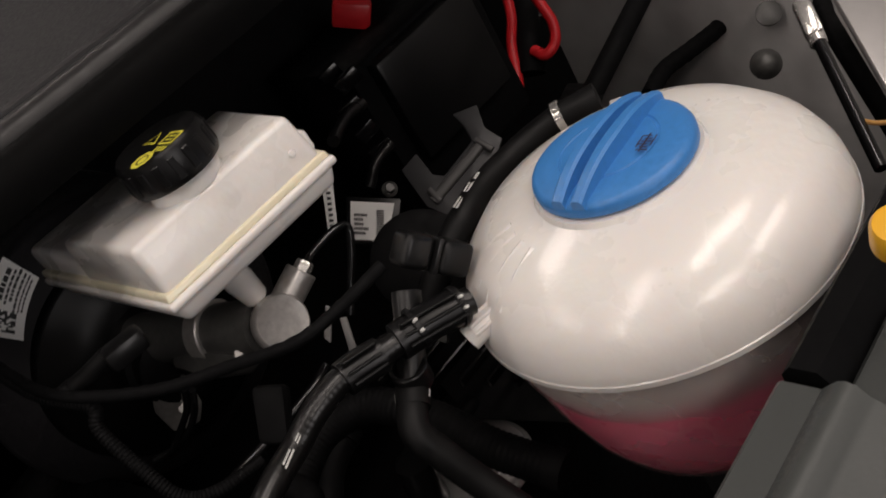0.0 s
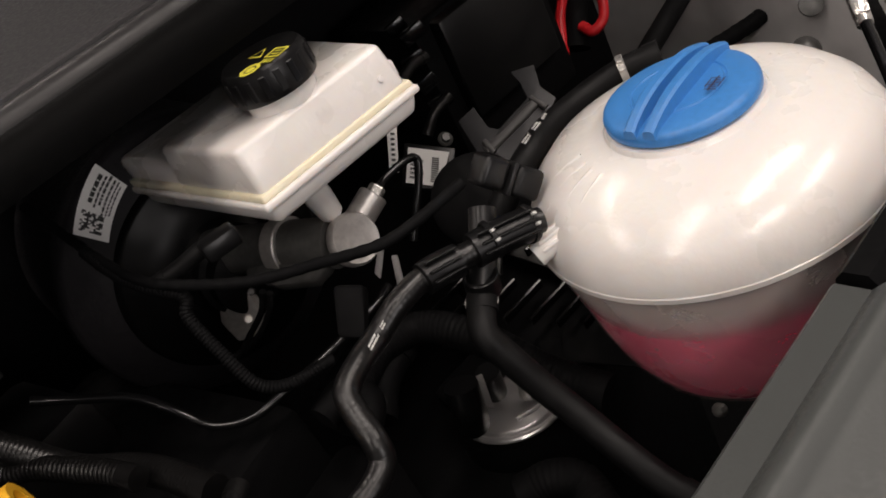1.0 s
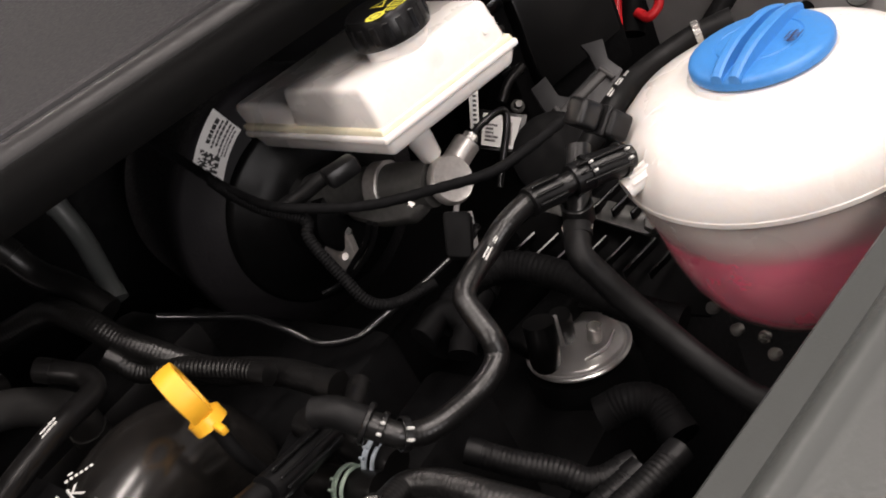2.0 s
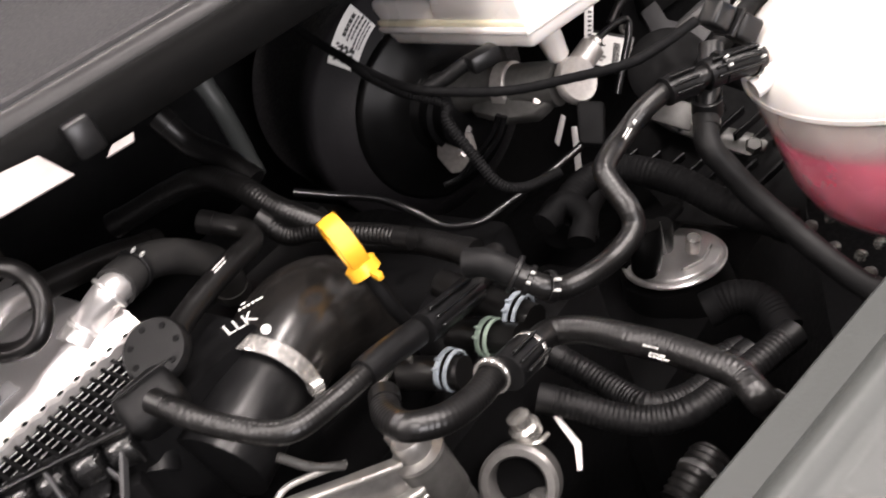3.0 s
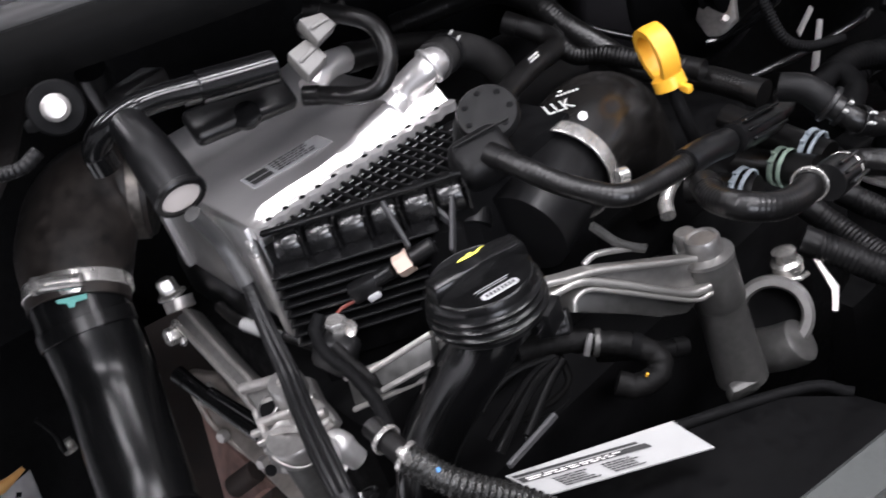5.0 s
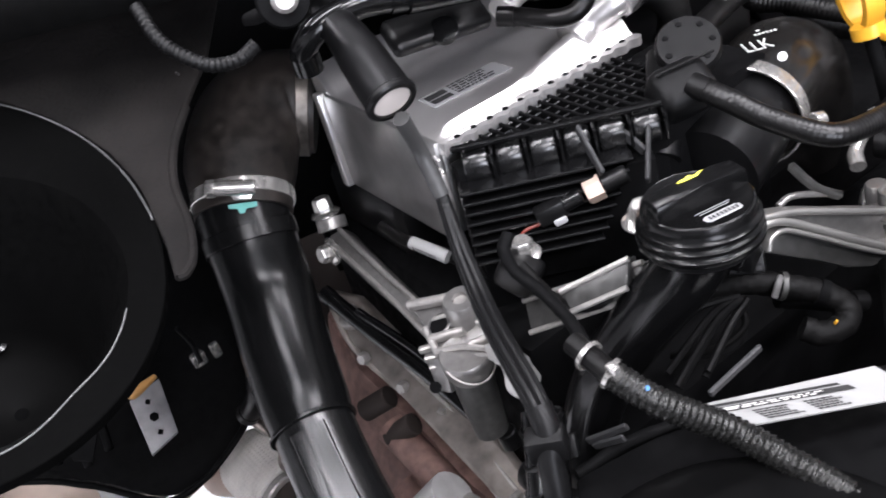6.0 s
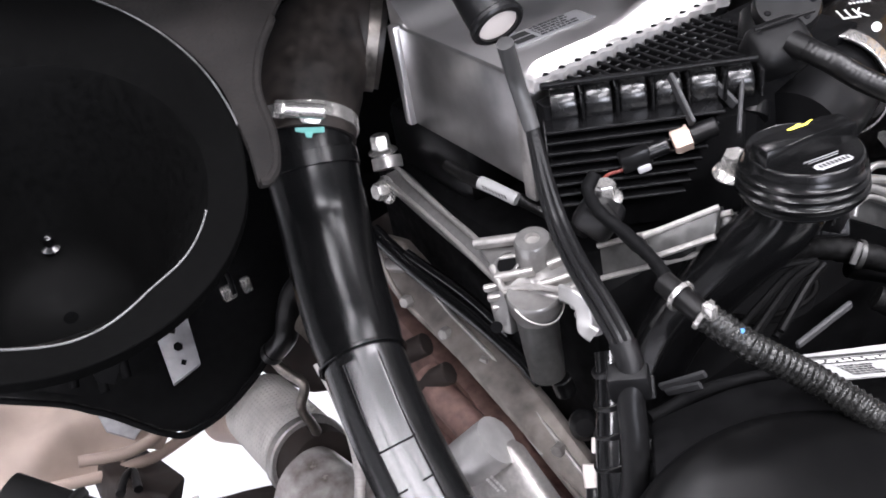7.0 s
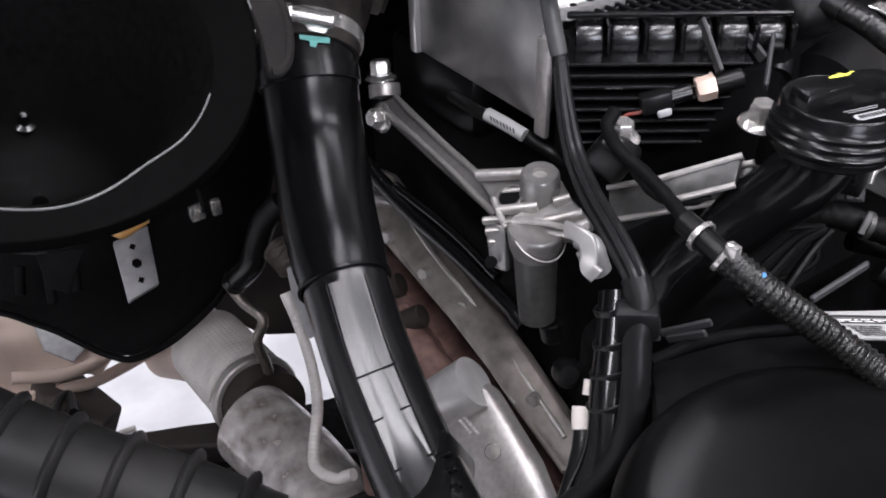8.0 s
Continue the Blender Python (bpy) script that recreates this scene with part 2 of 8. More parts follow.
def lathe(profile, centre=(0, 0, 0), axis=(0, 0, 1), seg=40, closed=False, caps=True):
    """A turned shape: profile of (radius, height) pairs about an axis."""
    m, c = frame_of(axis), Vector(centre)
    verts, faces = [], []
    for r, h in profile:
        for k in range(seg):
            a = 2 * math.pi * k / seg
            verts.append(c + m @ Vector((r * math.cos(a), r * math.sin(a), h)))
    n = len(profile)
    for i in range(n if closed else n - 1):
        j = (i + 1) % n
        for k in range(seg):
            l = (k + 1) % seg
            faces.append((i * seg + k, i * seg + l, j * seg + l, j * seg + k))
    if caps and not closed:
        faces.append(tuple(range(seg))[::-1])
        faces.append(tuple((n - 1) * seg + k for k in range(seg)))
    return verts, faces


def rod(a, b, r, seg=16, edge=0.0008):
    """A cylinder from a to b with broken edges."""
    a, b = Vector(a), Vector(b)
    h = (b - a).length
    e = min(edge, r * 0.4, h * 0.3)
    return lathe([(r - e, 0), (r, e), (r, h - e), (r - e, h)], a, b - a, seg)


def ring(centre, axis, r, wide, thick, seg=28):
    """A flat band round an axis."""
    h, e = wide / 2, thick * 0.3
    return lathe([(r, -h), (r + thick - e, -h), (r + thick, -h + e), (r + thick, h - e), (r + thick - e, h), (r, h)], centre, axis, seg, closed=True)


def hexhead(centre, axis, r, h):
    m, c = frame_of(axis), Vector(centre)
    pts = [(r * 0.85, h), (r, h * 0.8), (r, 0)]
    verts = [c + m @ Vector((q * math.cos(k * math.pi / 3), q * math.sin(k * math.pi / 3), z)) for q, z in pts for k in range(6)]
    faces = [tuple(range(6))]
    for i in range(2):
        for k in range(6):
            j = (k + 1) % 6
            faces.append((i * 6 + j, i * 6 + k, (i + 1) * 6 + k, (i + 1) * 6 + j))
    return verts, faces


def block(size, m, bevel=0.003, steps=2):
    """A box of that size with rounded edges, at the pose m."""
    bm = bmesh.new()
    bmesh.ops.create_cube(bm, size=1, matrix=Matrix.Diagonal((*size, 1)))
    if bevel:
        bmesh.ops.bevel(bm, geom=list(bm.edges), offset=bevel, segments=steps, affect="EDGES", profile=0.5)
    bmesh.ops.transform(bm, matrix=m, verts=bm.verts)
    return bm


def at_axes(origin, xdir, near_z=(0, 0, 1)):
    """A pose at origin whose x runs along xdir and whose z is as near to near_z as can be."""
    x = Vector(xdir).normalized()
    z = Vector(near_z)
    z = (z - x * z.dot(x)).normalized()
    return Matrix.Translation(origin) @ Matrix((x, z.cross(x), z)).transposed().to_4x4()


def slab(corners, thick, bevel=0.001, out=None):
    """A plate through corners (in order), thick away from its outward side; out names that side."""
    c = [Vector(p) for p in corners]
    n = (c[1] - c[0]).cross(c[2] - c[0]).normalized()
    if out is not None and n.dot(out) < 0:
        n = -n
    bm = bmesh.new()
    top = [bm.verts.new(p) for p in c]
    low = [bm.verts.new(p - n * thick) for p in c]
    bm.faces.new(top)
    bm.faces.new(low[::-1])
    for i in range(len(c)):
        j = (i + 1) % len(c)
        bm.faces.new((top[i], low[i], low[j], top[j]))
    bmesh.ops.recalc_face_normals(bm, faces=bm.faces)
    if bevel:
        bmesh.ops.bevel(bm, geom=list(bm.edges), offset=bevel, segments=2, affect="EDGES", profile=0.5)
    return bm


def sweep(profile, a, b, steps=1):
    """A moulding: a closed profile of (y, z) pairs drawn straight from x = a to x = b."""
    n = len(profile)
    verts, faces = [], []
    for i in range(steps + 1):
        x = a + (b - a) * i / steps
        verts += [(x, y, z) for y, z in profile]
    for i in range(steps):
        for k in range(n):
            j = (k + 1) % n
            faces.append((i * n + k, i * n + j, (i + 1) * n + j, (i + 1) * n + k))
    faces.append(tuple(range(n))[::-1])
    faces.append(tuple(steps * n + k for k in range(n)))
    return verts, faces


def strip(pts, up, w, h, per=5):
    """A cast rib or bent sheet along pts: w wide, h high towards up, its edges broken."""
    line, up = smooth_line(pts, per), Vector(up).normalized()
    e = min(w * 0.45, h * 0.6)
    arc = [math.pi / 2 * k / 4 for k in range(5)]
    sec = [(-w / 2, 0), (w / 2, 0)] + [(w / 2 - e + e * math.cos(a), h - e + e * math.sin(a)) for a in arc] + [(-w / 2 + e - e * math.sin(a), h - e + e * math.cos(a)) for a in arc]
    verts, faces, n, k = [], [], len(line), len(sec)
    for i, p in enumerate(line):
        d = (line[min(i + 1, n - 1)] - line[max(i - 1, 0)]).normalized()
        side = d.cross(up).normalized()
        top = side.cross(d).normalized()
        verts += [p + side * a + top * b for a, b in sec]
    for i in range(n - 1):
        faces += [(i * k + j, i * k + (j + 1) % k, (i + 1) * k + (j + 1) % k, (i + 1) * k + j) for j in range(k)]
    faces += [tuple(range(k))[::-1], tuple((n - 1) * k + j for j in range(k))]
    return verts, faces


def bolt(centre, axis, r, h, label="zinc-plated hexagon bolt head", mat=None, name="bolt"):
    """A hexagon bolt head on its washer."""
    c, a = Vector(centre), Vector(axis).normalized()
    t = thing(name, label, "bolt", centre)
    part("washer", lathe([(r * 1.55, 0), (r * 1.6, h * 0.06), (r * 1.55, h * 0.14), (r * 1.25, h * 0.26), (r * 1.1, h * 0.32)], c, a, 28), mat or STEEL, t)
    part("head", hexhead(c + a * h * 0.25, a, r, h), mat or STEEL, t)
    return t


def hose(name, pts, r, label, mat=None, category="hose", **kw):
    """A hose, cable or pipe; the thicker ones end in moulded cuffs."""
    if r < 0.0028 or category in ("wire", "sleeve"):
        return solo(name, tube(pts, r, **kw), mat or RUBBER, label, category)
    p = [Vector(q) for q in pts]
    t = thing(name, label, category, p[-1])
    part("body", tube(pts, r, **kw), mat or RUBBER, t)
    for a, b in ((p[0], p[1]), (p[-1], p[-2])):
        d = (b - a).normalized()
        part("cuff", tube([a - d * 0.0005, a + d * 0.004, a + d * 0.009], r * 1.09, kw.get("seg", 14)), mat or RUBBER, t)
    return t


def bars(parent, origin, u, v, rows, mat, lift=0.0004):
    """Illegible print: thin bars on a surface. rows of (u0, v0, u1, v1) in metres from origin along u and v."""
    o, u, v = Vector(origin), Vector(u).normalized(), Vector(v).normalized()
    n = u.cross(v)
    verts, faces = [], []
    for a, b, c, d in rows:
        k = len(verts)
        for s, t in ((a, b), (c, b), (c, d), (a, d)):
            verts.append(o + u * s + v * t + n * lift)
        faces.append((k, k + 1, k + 2, k + 3))
    return part("print", (verts, faces, False), mat, parent)


def text_rows(width, height, lines, seed, fill=0.6):
    """Rows of short bars that stand for lines of small print."""
    rnd = random.Random(seed)
    out, step = [], height / lines
    for i in range(lines):
        x = 0.0
        while x < width * rnd.uniform(0.6, 1.0):
            w = min(rnd.uniform(0.03, 0.14) * width, width - x)
            out.append((x, i * step, x + w, i * step + step * fill))
            x += w + 0.025 * width
    return out


# ---- the hall and the body of the car ----
solo("floor", slab([(-4, -4, 0), (4, -4, 0), (4, 4, 0), (-4, 4, 0)], 0.1, 0), CONCRETE, "pale concrete floor of a workshop hall", "floor", kind="structure")
# unseen ceiling and walls, added to close the hall; their grey sets the bounce
solo("ceiling", slab([(-4, 4, 3.4), (4, 4, 3.4), (4, -4, 3.4), (-4, -4, 3.4)], 0.1, 0), HALL, "grey ceiling of a workshop hall", "ceiling", kind="structure")
for i, (p, q) in enumerate((((-4, -4), (4, -4)), ((4, -4), (4, 4)), ((4, 4), (-4, 4)), ((-4, 4), (-4, -4)))):
    solo("wall_%d" % (i + 1), slab([(*p, 0), (*p, 3.4), (*q, 3.4), (*q, 0)], 0.1, 0), HALL, "plain grey painted wall of the hall", "wall", kind="structure")

# the car stands askew to the engine's own axes
CAR = Matrix.Translation((-0.07, 0.46, 0)) @ pose(0, 0, 0, 0, 0, -14.5)


def cowl_bend(shape):
    """The cowl sweeps back towards the wing."""
    out = []
    for x, y, z in shape[0]:
        side = max(0.0, -0.10 - x)
        out.append(CAR @ Vector((x, y + 0.006 + 0.50 * side * side, z + 0.002 + 0.05 * side)))
    return (out, *shape[1:])


def car_box(name, lo, hi, mat, label, category, bevel=0.004):
    size = [b - a for a, b in zip(lo, hi)]
    mid = [(a + b) / 2 for a, b in zip(lo, hi)]
    return solo(name, block(size, CAR @ pose(*mid), bevel), mat, label, category, kind="structure")


# near-black: the dark depth behind the engine is put into its colour
car_box("bulkhead", (-0.62, 0.36, 0.80), (0.95, 0.38, 1.17), MATT, "near-black bulkhead behind the engine, dark depth in its colour", "bulkhead")
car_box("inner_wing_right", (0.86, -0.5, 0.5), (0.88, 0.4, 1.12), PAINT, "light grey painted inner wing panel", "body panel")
# added near-black fillers: the bay's shade is in their colour; they hide the floor
car_box("left_filler", (-0.72, -0.5, 1.02), (-0.70, 0.4, 1.15), MATT, "unseen near-black panel added at the left of the bay", "body panel")
car_box("undertray", (-0.75, -0.5, 0.48), (0.88, 0.30, 0.50), MATT, "near-black sheet added below the engine to hide the floor", "undertray")
car_box("lower_filler", (0.02, 0.34, 0.4), (0.95, 0.36, 0.84), MATT, "near-black filler below the bulkhead, shade put into its colour", "bulkhead")
car_box("gap_filler", (-0.22, 0.36, 0.735), (0.02, 0.38, 0.84), MATT, "near-black filler closing a gap below the bulkhead", "bulkhead")
car_box("front_filler", (-0.72, -0.52, 0.35), (0.88, -0.44, 0.98), MATT, "unseen near-black panel added across the front of the bay", "crossmember")

# cowl panel with its rubber seal, profile as (distance behind the front lip, height)
cowl = thing("cowl_panel", "dark grey plastic cowl panel below the windscreen", "cowl panel", CAR @ Vector((0, 0, 1.13)), kind="structure")
part("lip", cowl_bend(sweep([(0.000, 1.134), (-0.003, 1.146), (0.000, 1.155), (0.006, 1.160), (0.012, 1.160), (0.017, 1.152), (0.060, 1.150), (0.060, 1.138), (0.010, 1.133)], -0.75, 0.75, 40)), DUCT_BLACK, cowl, "matt black cowl lip")
bead = [(0.034 + 0.0115 * math.cos(a), 1.1555 + 0.0115 * math.sin(a)) for a in [2 * math.pi * k / 16 for k in range(16)]]
part("seal", cowl_bend(sweep(bead, -0.75, 0.75, 40)), COWL_SEAL, cowl, "round black rubber bonnet seal")
part("plate", cowl_bend(sweep([(0.047, 1.160), (0.049, 1.1665), (0.052, 1.168), (0.056, 1.166), (0.060, 1.163), (0.20, 1.175), (0.34, 1.20), (0.34, 1.19), (0.20, 1.165), (0.047, 1.150)], -0.75, 0.75, 40)), COWL_GREY, cowl)
for m in ((0.1047, 0.6469, 1.1812), (-0.1174, 0.5465, 1.1660)):
    part("grommet", lathe([(0.018, -0.004), (0.018, 0.003), (0.015, 0.004), (0.013, 0.001), (0.004, 0.001)], m, (0, -0.08, 1), 32), BLACK, cowl, "round black rubber grommet")
part("body_flange", slab([(-0.1308, 0.4731, 1.1550), (-0.1439, 0.4628, 1.1392), (-0.0932, 0.4508, 1.1369), (-0.0973, 0.4661, 1.1506)], 0.002, 0.0006), PRIMER, cowl, "white painted body flange in a gap of the lip")
part("body_flange", slab([(-0.0756, 0.4501, 1.1347), (-0.0603, 0.4459, 1.1346), (-0.0570, 0.4486, 1.1378), (-0.0688, 0.4520, 1.1380)], 0.002, 0.0006), PRIMER, cowl, "white painted body flange in a gap of the lip")
part("body_flange", slab([(-0.1786, 0.4775, 1.1424), (-0.1762, 0.4738, 1.1393), (-0.1623, 0.4735, 1.1382), (-0.1617, 0.4761, 1.1405)], 0.002, 0.0006), PRIMER, cowl, "white painted body flange in a gap of the lip")
part("clip", block((0.016, 0.012, 0.02), CAR @ pose(-0.005, 0.002, 1.146), 0.003), BLACK, cowl, "black plastic clip")

# grey front panel with its ridge, level, along the front of the engine bay
front = thing("front_panel", "grey textured plastic panel across the front of the bay", "front panel", (0.1, 0.1, 0.98), kind="structure")
FP = Matrix.Translation((0.02, 0.1475, 0)) @ pose(0, 0, 0, 0, 0, -10.8)


def in_front(shape):
    return ([FP @ Vector(v) for v in shape[0]], *shape[1:])


part("ledge", in_front(sweep([(0.0, 0.970), (0.0, 0.998), (-0.002, 1.0), (-0.0165, 1.0), (-0.0200, 1.0035), (-0.0235, 1.0065), (-0.0265, 1.0072), (-0.0295, 1.0060), (-0.033, 1.0015), (-0.038, 0.9985), (-0.16, 0.990), (-0.20, 0.94), (-0.20, 0.92), (-0.15, 0.96), (-0.02, 0.968)], -0.36, 0.182)), GREY_PLASTIC, front)
part("wing_cover", in_front(sweep([(-0.020, 0.965), (-0.020, 0.990), (-0.022, 0.992), (-0.12, 0.992), (-0.16, 0.95), (-0.12, 0.96)], 0.186, 0.46)), GREY_PLASTIC, front)
part("edge_strip", in_front(sweep([(0.0, 0.965), (0.0, 0.998), (-0.004, 1.003), (-0.014, 1.003), (-0.019, 0.996), (-0.019, 0.965)], 0.186, 0.30)), MATT, front, "black rubber edge strip")

# ---- coolant tank ----
TX, TY = 0.310, 0.210
tank = thing("coolant_tank", "milky plastic coolant tank, part filled with pink coolant", "tank", (TX, TY, 0.85))
part("upper_shell", lathe([(0.036, 1.022), (0.0385, 1.0165), (0.0415, 1.0152), (0.053, 1.0140), (0.068, 1.0102), (0.082, 1.0030), (0.0925, 0.993), (0.098, 0.9825), (0.0995, 0.9745), (0.0998, 0.9725)], (TX, TY, 0), seg=72), MILKY, tank)
part("seam", ring((TX, TY, 0.9702), (0, 0, 1), 0.0965, 0.0050, 0.0036, 72), MILKY, tank)
part("lower_shell", lathe([(0.0985, 0.968), (0.0970, 0.962), (0.0945, 0.950), (0.0905, 0.932), (0.0865, 0.908), (0.081, 0.886), (0.073, 0.868), (0.060, 0.853), (0.035, 0.845)], (TX, TY, 0), seg=72), MILKY_CLEAR, tank)
# added liner rings; their pink steps imitate light scattered above the coolant line
for z0, z1, pink in ((0.9520, 0.9690, 0.0), (0.9470, 0.9520, 0.12), (0.9430, 0.9470, 0.28), (0.9395, 0.9430, 0.46), (0.9365, 0.9395, 0.64), (0.9335, 0.9365, 0.82)):
    r0, r1 = (float(np.interp(z, (0.932, 0.950, 0.962, 0.968), (0.0905, 0.0945, 0.0970, 0.0985))) - 0.0012 for z in (z0, z1))
    tint = clear_plastic("blurred_line_plastic", (0.80 - 0.06 * pink, 0.78 - 0.68 * pink, 0.75 - 0.55 * pink), 0.0)
    part("inner_liner", lathe([(0.06, z0), (r0, z0), (r1, z1)], (TX, TY, 0), seg=72, caps=False), tint, tank, "milky liner hiding the coolant surface" if pink < 0.1 else "liner tinted pink to soften the coolant line")
part("coolant", lathe([(0.001, 0.9345), (0.0895, 0.9345), (0.0893, 0.931), (0.0855, 0.908), (0.080, 0.886), (0.072, 0.869), (0.059, 0.854), (0.034, 0.846)], (TX, TY, 0), seg=48), COOLANT, tank, "pink coolant")
nub = tube([(0.240, 0.258, 0.990), (0.231, 0.265, 0.988), (0.224, 0.2705, 0.986)], 0.0068)
nipple = part("hose_nipple", nub, MILKY, tank, "ribbed milky hose nipple")
for k in range(4):
    a = radians(40 + 38 * k)
    off = Vector((0.55 * math.cos(a), 0.75 * math.cos(a), math.sin(a))) * 0.0072
    part("rib", tube([Vector((0.243, 0.2555, 0.990)) + off, Vector((0.2265, 0.2685, 0.987)) + off], 0.0012, 8), MILKY, nipple)
for k in range(4):
    a = radians(126 + 9 * k)
    e = Vector((math.cos(a), math.sin(a), 0))
    part("rib", tube([Vector((TX, TY, 1.0120)) + e * 0.058, Vector((TX, TY, 1.0065)) + e * 0.072, Vector((TX, TY, 0.9960)) + e * 0.0875], 0.0018, 8), MILKY, tank)
for k in range(5):
    a = radians(136 + 3.4 * k)
    e = Vector((math.cos(a), math.sin(a), 0))
    part("moulded_mark", block((0.0030, 0.0075, 0.0014), at_axes(Vector((TX, TY, 0.9985 - 0.0035 * (k % 2))) + e * (0.0860 + 0.0030 * (k % 2)), Vector((-e.y, e.x, 0)), e * 0.7 + Vector((0, 0, 0.7))), 0.0006, 1), MILKY, tank)
part("neck", lathe([(0.037, 1.013), (0.0435, 1.0135), (0.0440, 1.0150), (0.0425, 1.0172), (0.037, 1.018)], (TX, TY, 0), seg=56), MILKY, tank, "milky neck rim")
for x, y in ((0.005, 0.072),):
    part("boss", lathe([(0.0085, 1.0050), (0.0085, 1.0066), (0.0070, 1.0066), (0.0065, 1.0060), (0.002, 1.0060)], (TX + x, TY - y, 0), (0.02, -0.25, 1), 24), MILKY, tank, "round embossed mark")
part("bracket_eye", block((0.012, 0.008, 0.004), pose(TX + 0.092, TY + 0.045, 0.990, 0, 0, 20), 0.0012), MILKY, tank, "milky fixing lug")
cap = thing("tank_cap", "blue plastic screw cap with a double grip bar", "cap", (TX, TY, 1.016))
part("disc", lathe([(0.039, 1.0185), (0.0412, 1.0195), (0.0414, 1.0228), (0.0404, 1.0252), (0.038, 1.0265), (0.030, 1.0276), (0.0255, 1.0280), (0.0250, 1.0275), (0.0238, 1.0275), (0.0233, 1.0283), (0.004, 1.0290)], (TX, TY, 0), seg=64), BLUE, cap)
g = (Vector((0.3351, 0.1933, 1.0375)) - Vector((0.2584, 0.2045, 1.0375))).normalized()
h = Vector((-g.y, g.x, 0))
for s in (-1, 1):
    levels = []
    bm = bmesh.new()
    for k in range(13):
        f = -1 + k / 6
        crown = 1.0292 + 0.0082 * (1 - abs(f) ** 2.4)
        w = 0.0040 - 0.0006 * abs(f)
        c = Vector((TX, TY, 0)) + g * (0.0408 * f) + h * (s * (0.0063 - 0.0008 * f * f))
        levels.append([bm.verts.new(c + h * x + Vector((0, 0, z))) for x, z in ((-w, 1.0240), (-w * 0.92, crown - 0.0012), (-w * 0.55, crown), (w * 0.55, crown), (w * 0.92, crown - 0.0012), (w, 1.0240))])
    for lo, hi in zip(levels, levels[1:]):
        for k in range(6):
            bm.faces.new((lo[k], lo[(k + 1) % 6], hi[(k + 1) % 6], hi[k]))
    bm.faces.new(levels[-1])
    bm.faces.new(levels[0][::-1])
    bmesh.ops.recalc_face_normals(bm, faces=bm.faces)
    part("grip", bm, BLUE, cap)
wm = Vector((TX, TY, 1.0300)) + h * -0.0215
mark = []
for k in range(6):
    mark.append((-0.0062 + 0.002 * k, -0.004 + 0.0012 * (k % 3), -0.0054 + 0.002 * k, 0.0035 - 0.0011 * ((k + 1) % 3)))
mark += [(-0.007, -0.0005, 0.006, 0.0005), (-0.004, 0.0028, 0.004, 0.0036), (-0.003, -0.0042, 0.005, -0.0035)]
bars(cap, wm, g, h, mark, DARK_MARK)

# ---- brake fluid reservoir ----
RZ = pose(0.2275, 0.3737, 0, 0, 0, -15.8)
res = thing("brake_fluid_reservoir", "milky plastic brake fluid reservoir with a yellowed seam", "reservoir", RZ @ Vector((0, 0, 1.04)))


def stepped_box(rows, bevel):
    """A box with sloping walls. rows of (height, left, right, front, rear)."""
    bm = bmesh.new()
    levels = [[bm.verts.new(RZ @ Vector((x, y, z))) for x, y in ((a - 0.14 * c, c), (b, c), (b, d), (a - 0.14 * d, d))] for z, a, b, c, d in rows]
    for lo, hi in zip(levels, levels[1:]):
        for k in range(4):
            bm.faces.new((lo[k], lo[(k + 1) % 4], hi[(k + 1) % 4], hi[k]))
    bm.faces.new(levels[-1])
    bm.faces.new(levels[0][::-1])
    bmesh.ops.bevel(bm, geom=list(bm.edges), offset=bevel, segments=3, affect="EDGES", profile=0.5)
    return bm


part("upper_shell", stepped_box([(1.066, -0.0545, 0.0555, -0.0065, 0.086), (1.0955, -0.0525, 0.0535, 0.0, 0.082)], 0.0042), MILKY, res)
part("rear_shell", stepped_box([(1.066, -0.0535, 0.0545, 0.06, 0.158), (1.083, -0.051, 0.052, 0.07, 0.155)], 0.004), MILKY, res)
part("seam", stepped_box([(1.0648, -0.0572, 0.0578, -0.0082, 0.1610), (1.0690, -0.0562, 0.0568, -0.0072, 0.1600)], 0.0012), YELLOWED, res, "yellowed weld seam")
part("seam_rim", stepped_box([(1.0600, -0.059, 0.059, -0.0105, 0.1635), (1.0650, -0.059, 0.059, -0.0105, 0.1635)], 0.0018), MILKY, res)
part("lower_shell", stepped_box([(1.0475, -0.053, 0.054, -0.003, 0.155), (1.0605, -0.0565, 0.0575, -0.0085, 0.162)], 0.004), MILKY, res)
part("spout", lathe([(0.009, 0), (0.009, 0.02), (0.0075, 0.034), (0.006, 0.036)], (0.2215, 0.4095, 1.049), (0.1, -0.05, -1), 24), MILKY, res, "milky outlet spout")
part("end_rib", block((0.004, 0.03, 0.012), RZ @ pose(0.0575, 0.02, 1.074), 0.0015, 2), MILKY, res)
part("dimple", lathe([(0.0022, 0), (0.0018, 0.0006), (0.0005, 0.0008)], RZ @ Vector((0.042, -0.0045, 1.0785)), RZ.to_3x3() @ Vector((0, -1, 0.2)), 12), MILKY, res)
bars(res, RZ @ Vector((-0.002, -0.0040, 1.080)), RZ.to_3x3() @ Vector((1, 0, 0)), RZ.to_3x3() @ Vector((0, 0.2, 1)), [(0, 0, 0.0012, 0.007), (0.002, 0.003, 0.006, 0.004), (0.004, 0, 0.005, 0.007), (0.008, 0, 0.009, 0.006), (0.0085, 0.002, 0.012, 0.003)], MILKY)
RC = Vector((0.2295, 0.3945, 1.1230))
rcap = thing("reservoir_cap", "black ribbed screw cap with yellow warning signs", "cap", (RC.x, RC.y, 1.10))
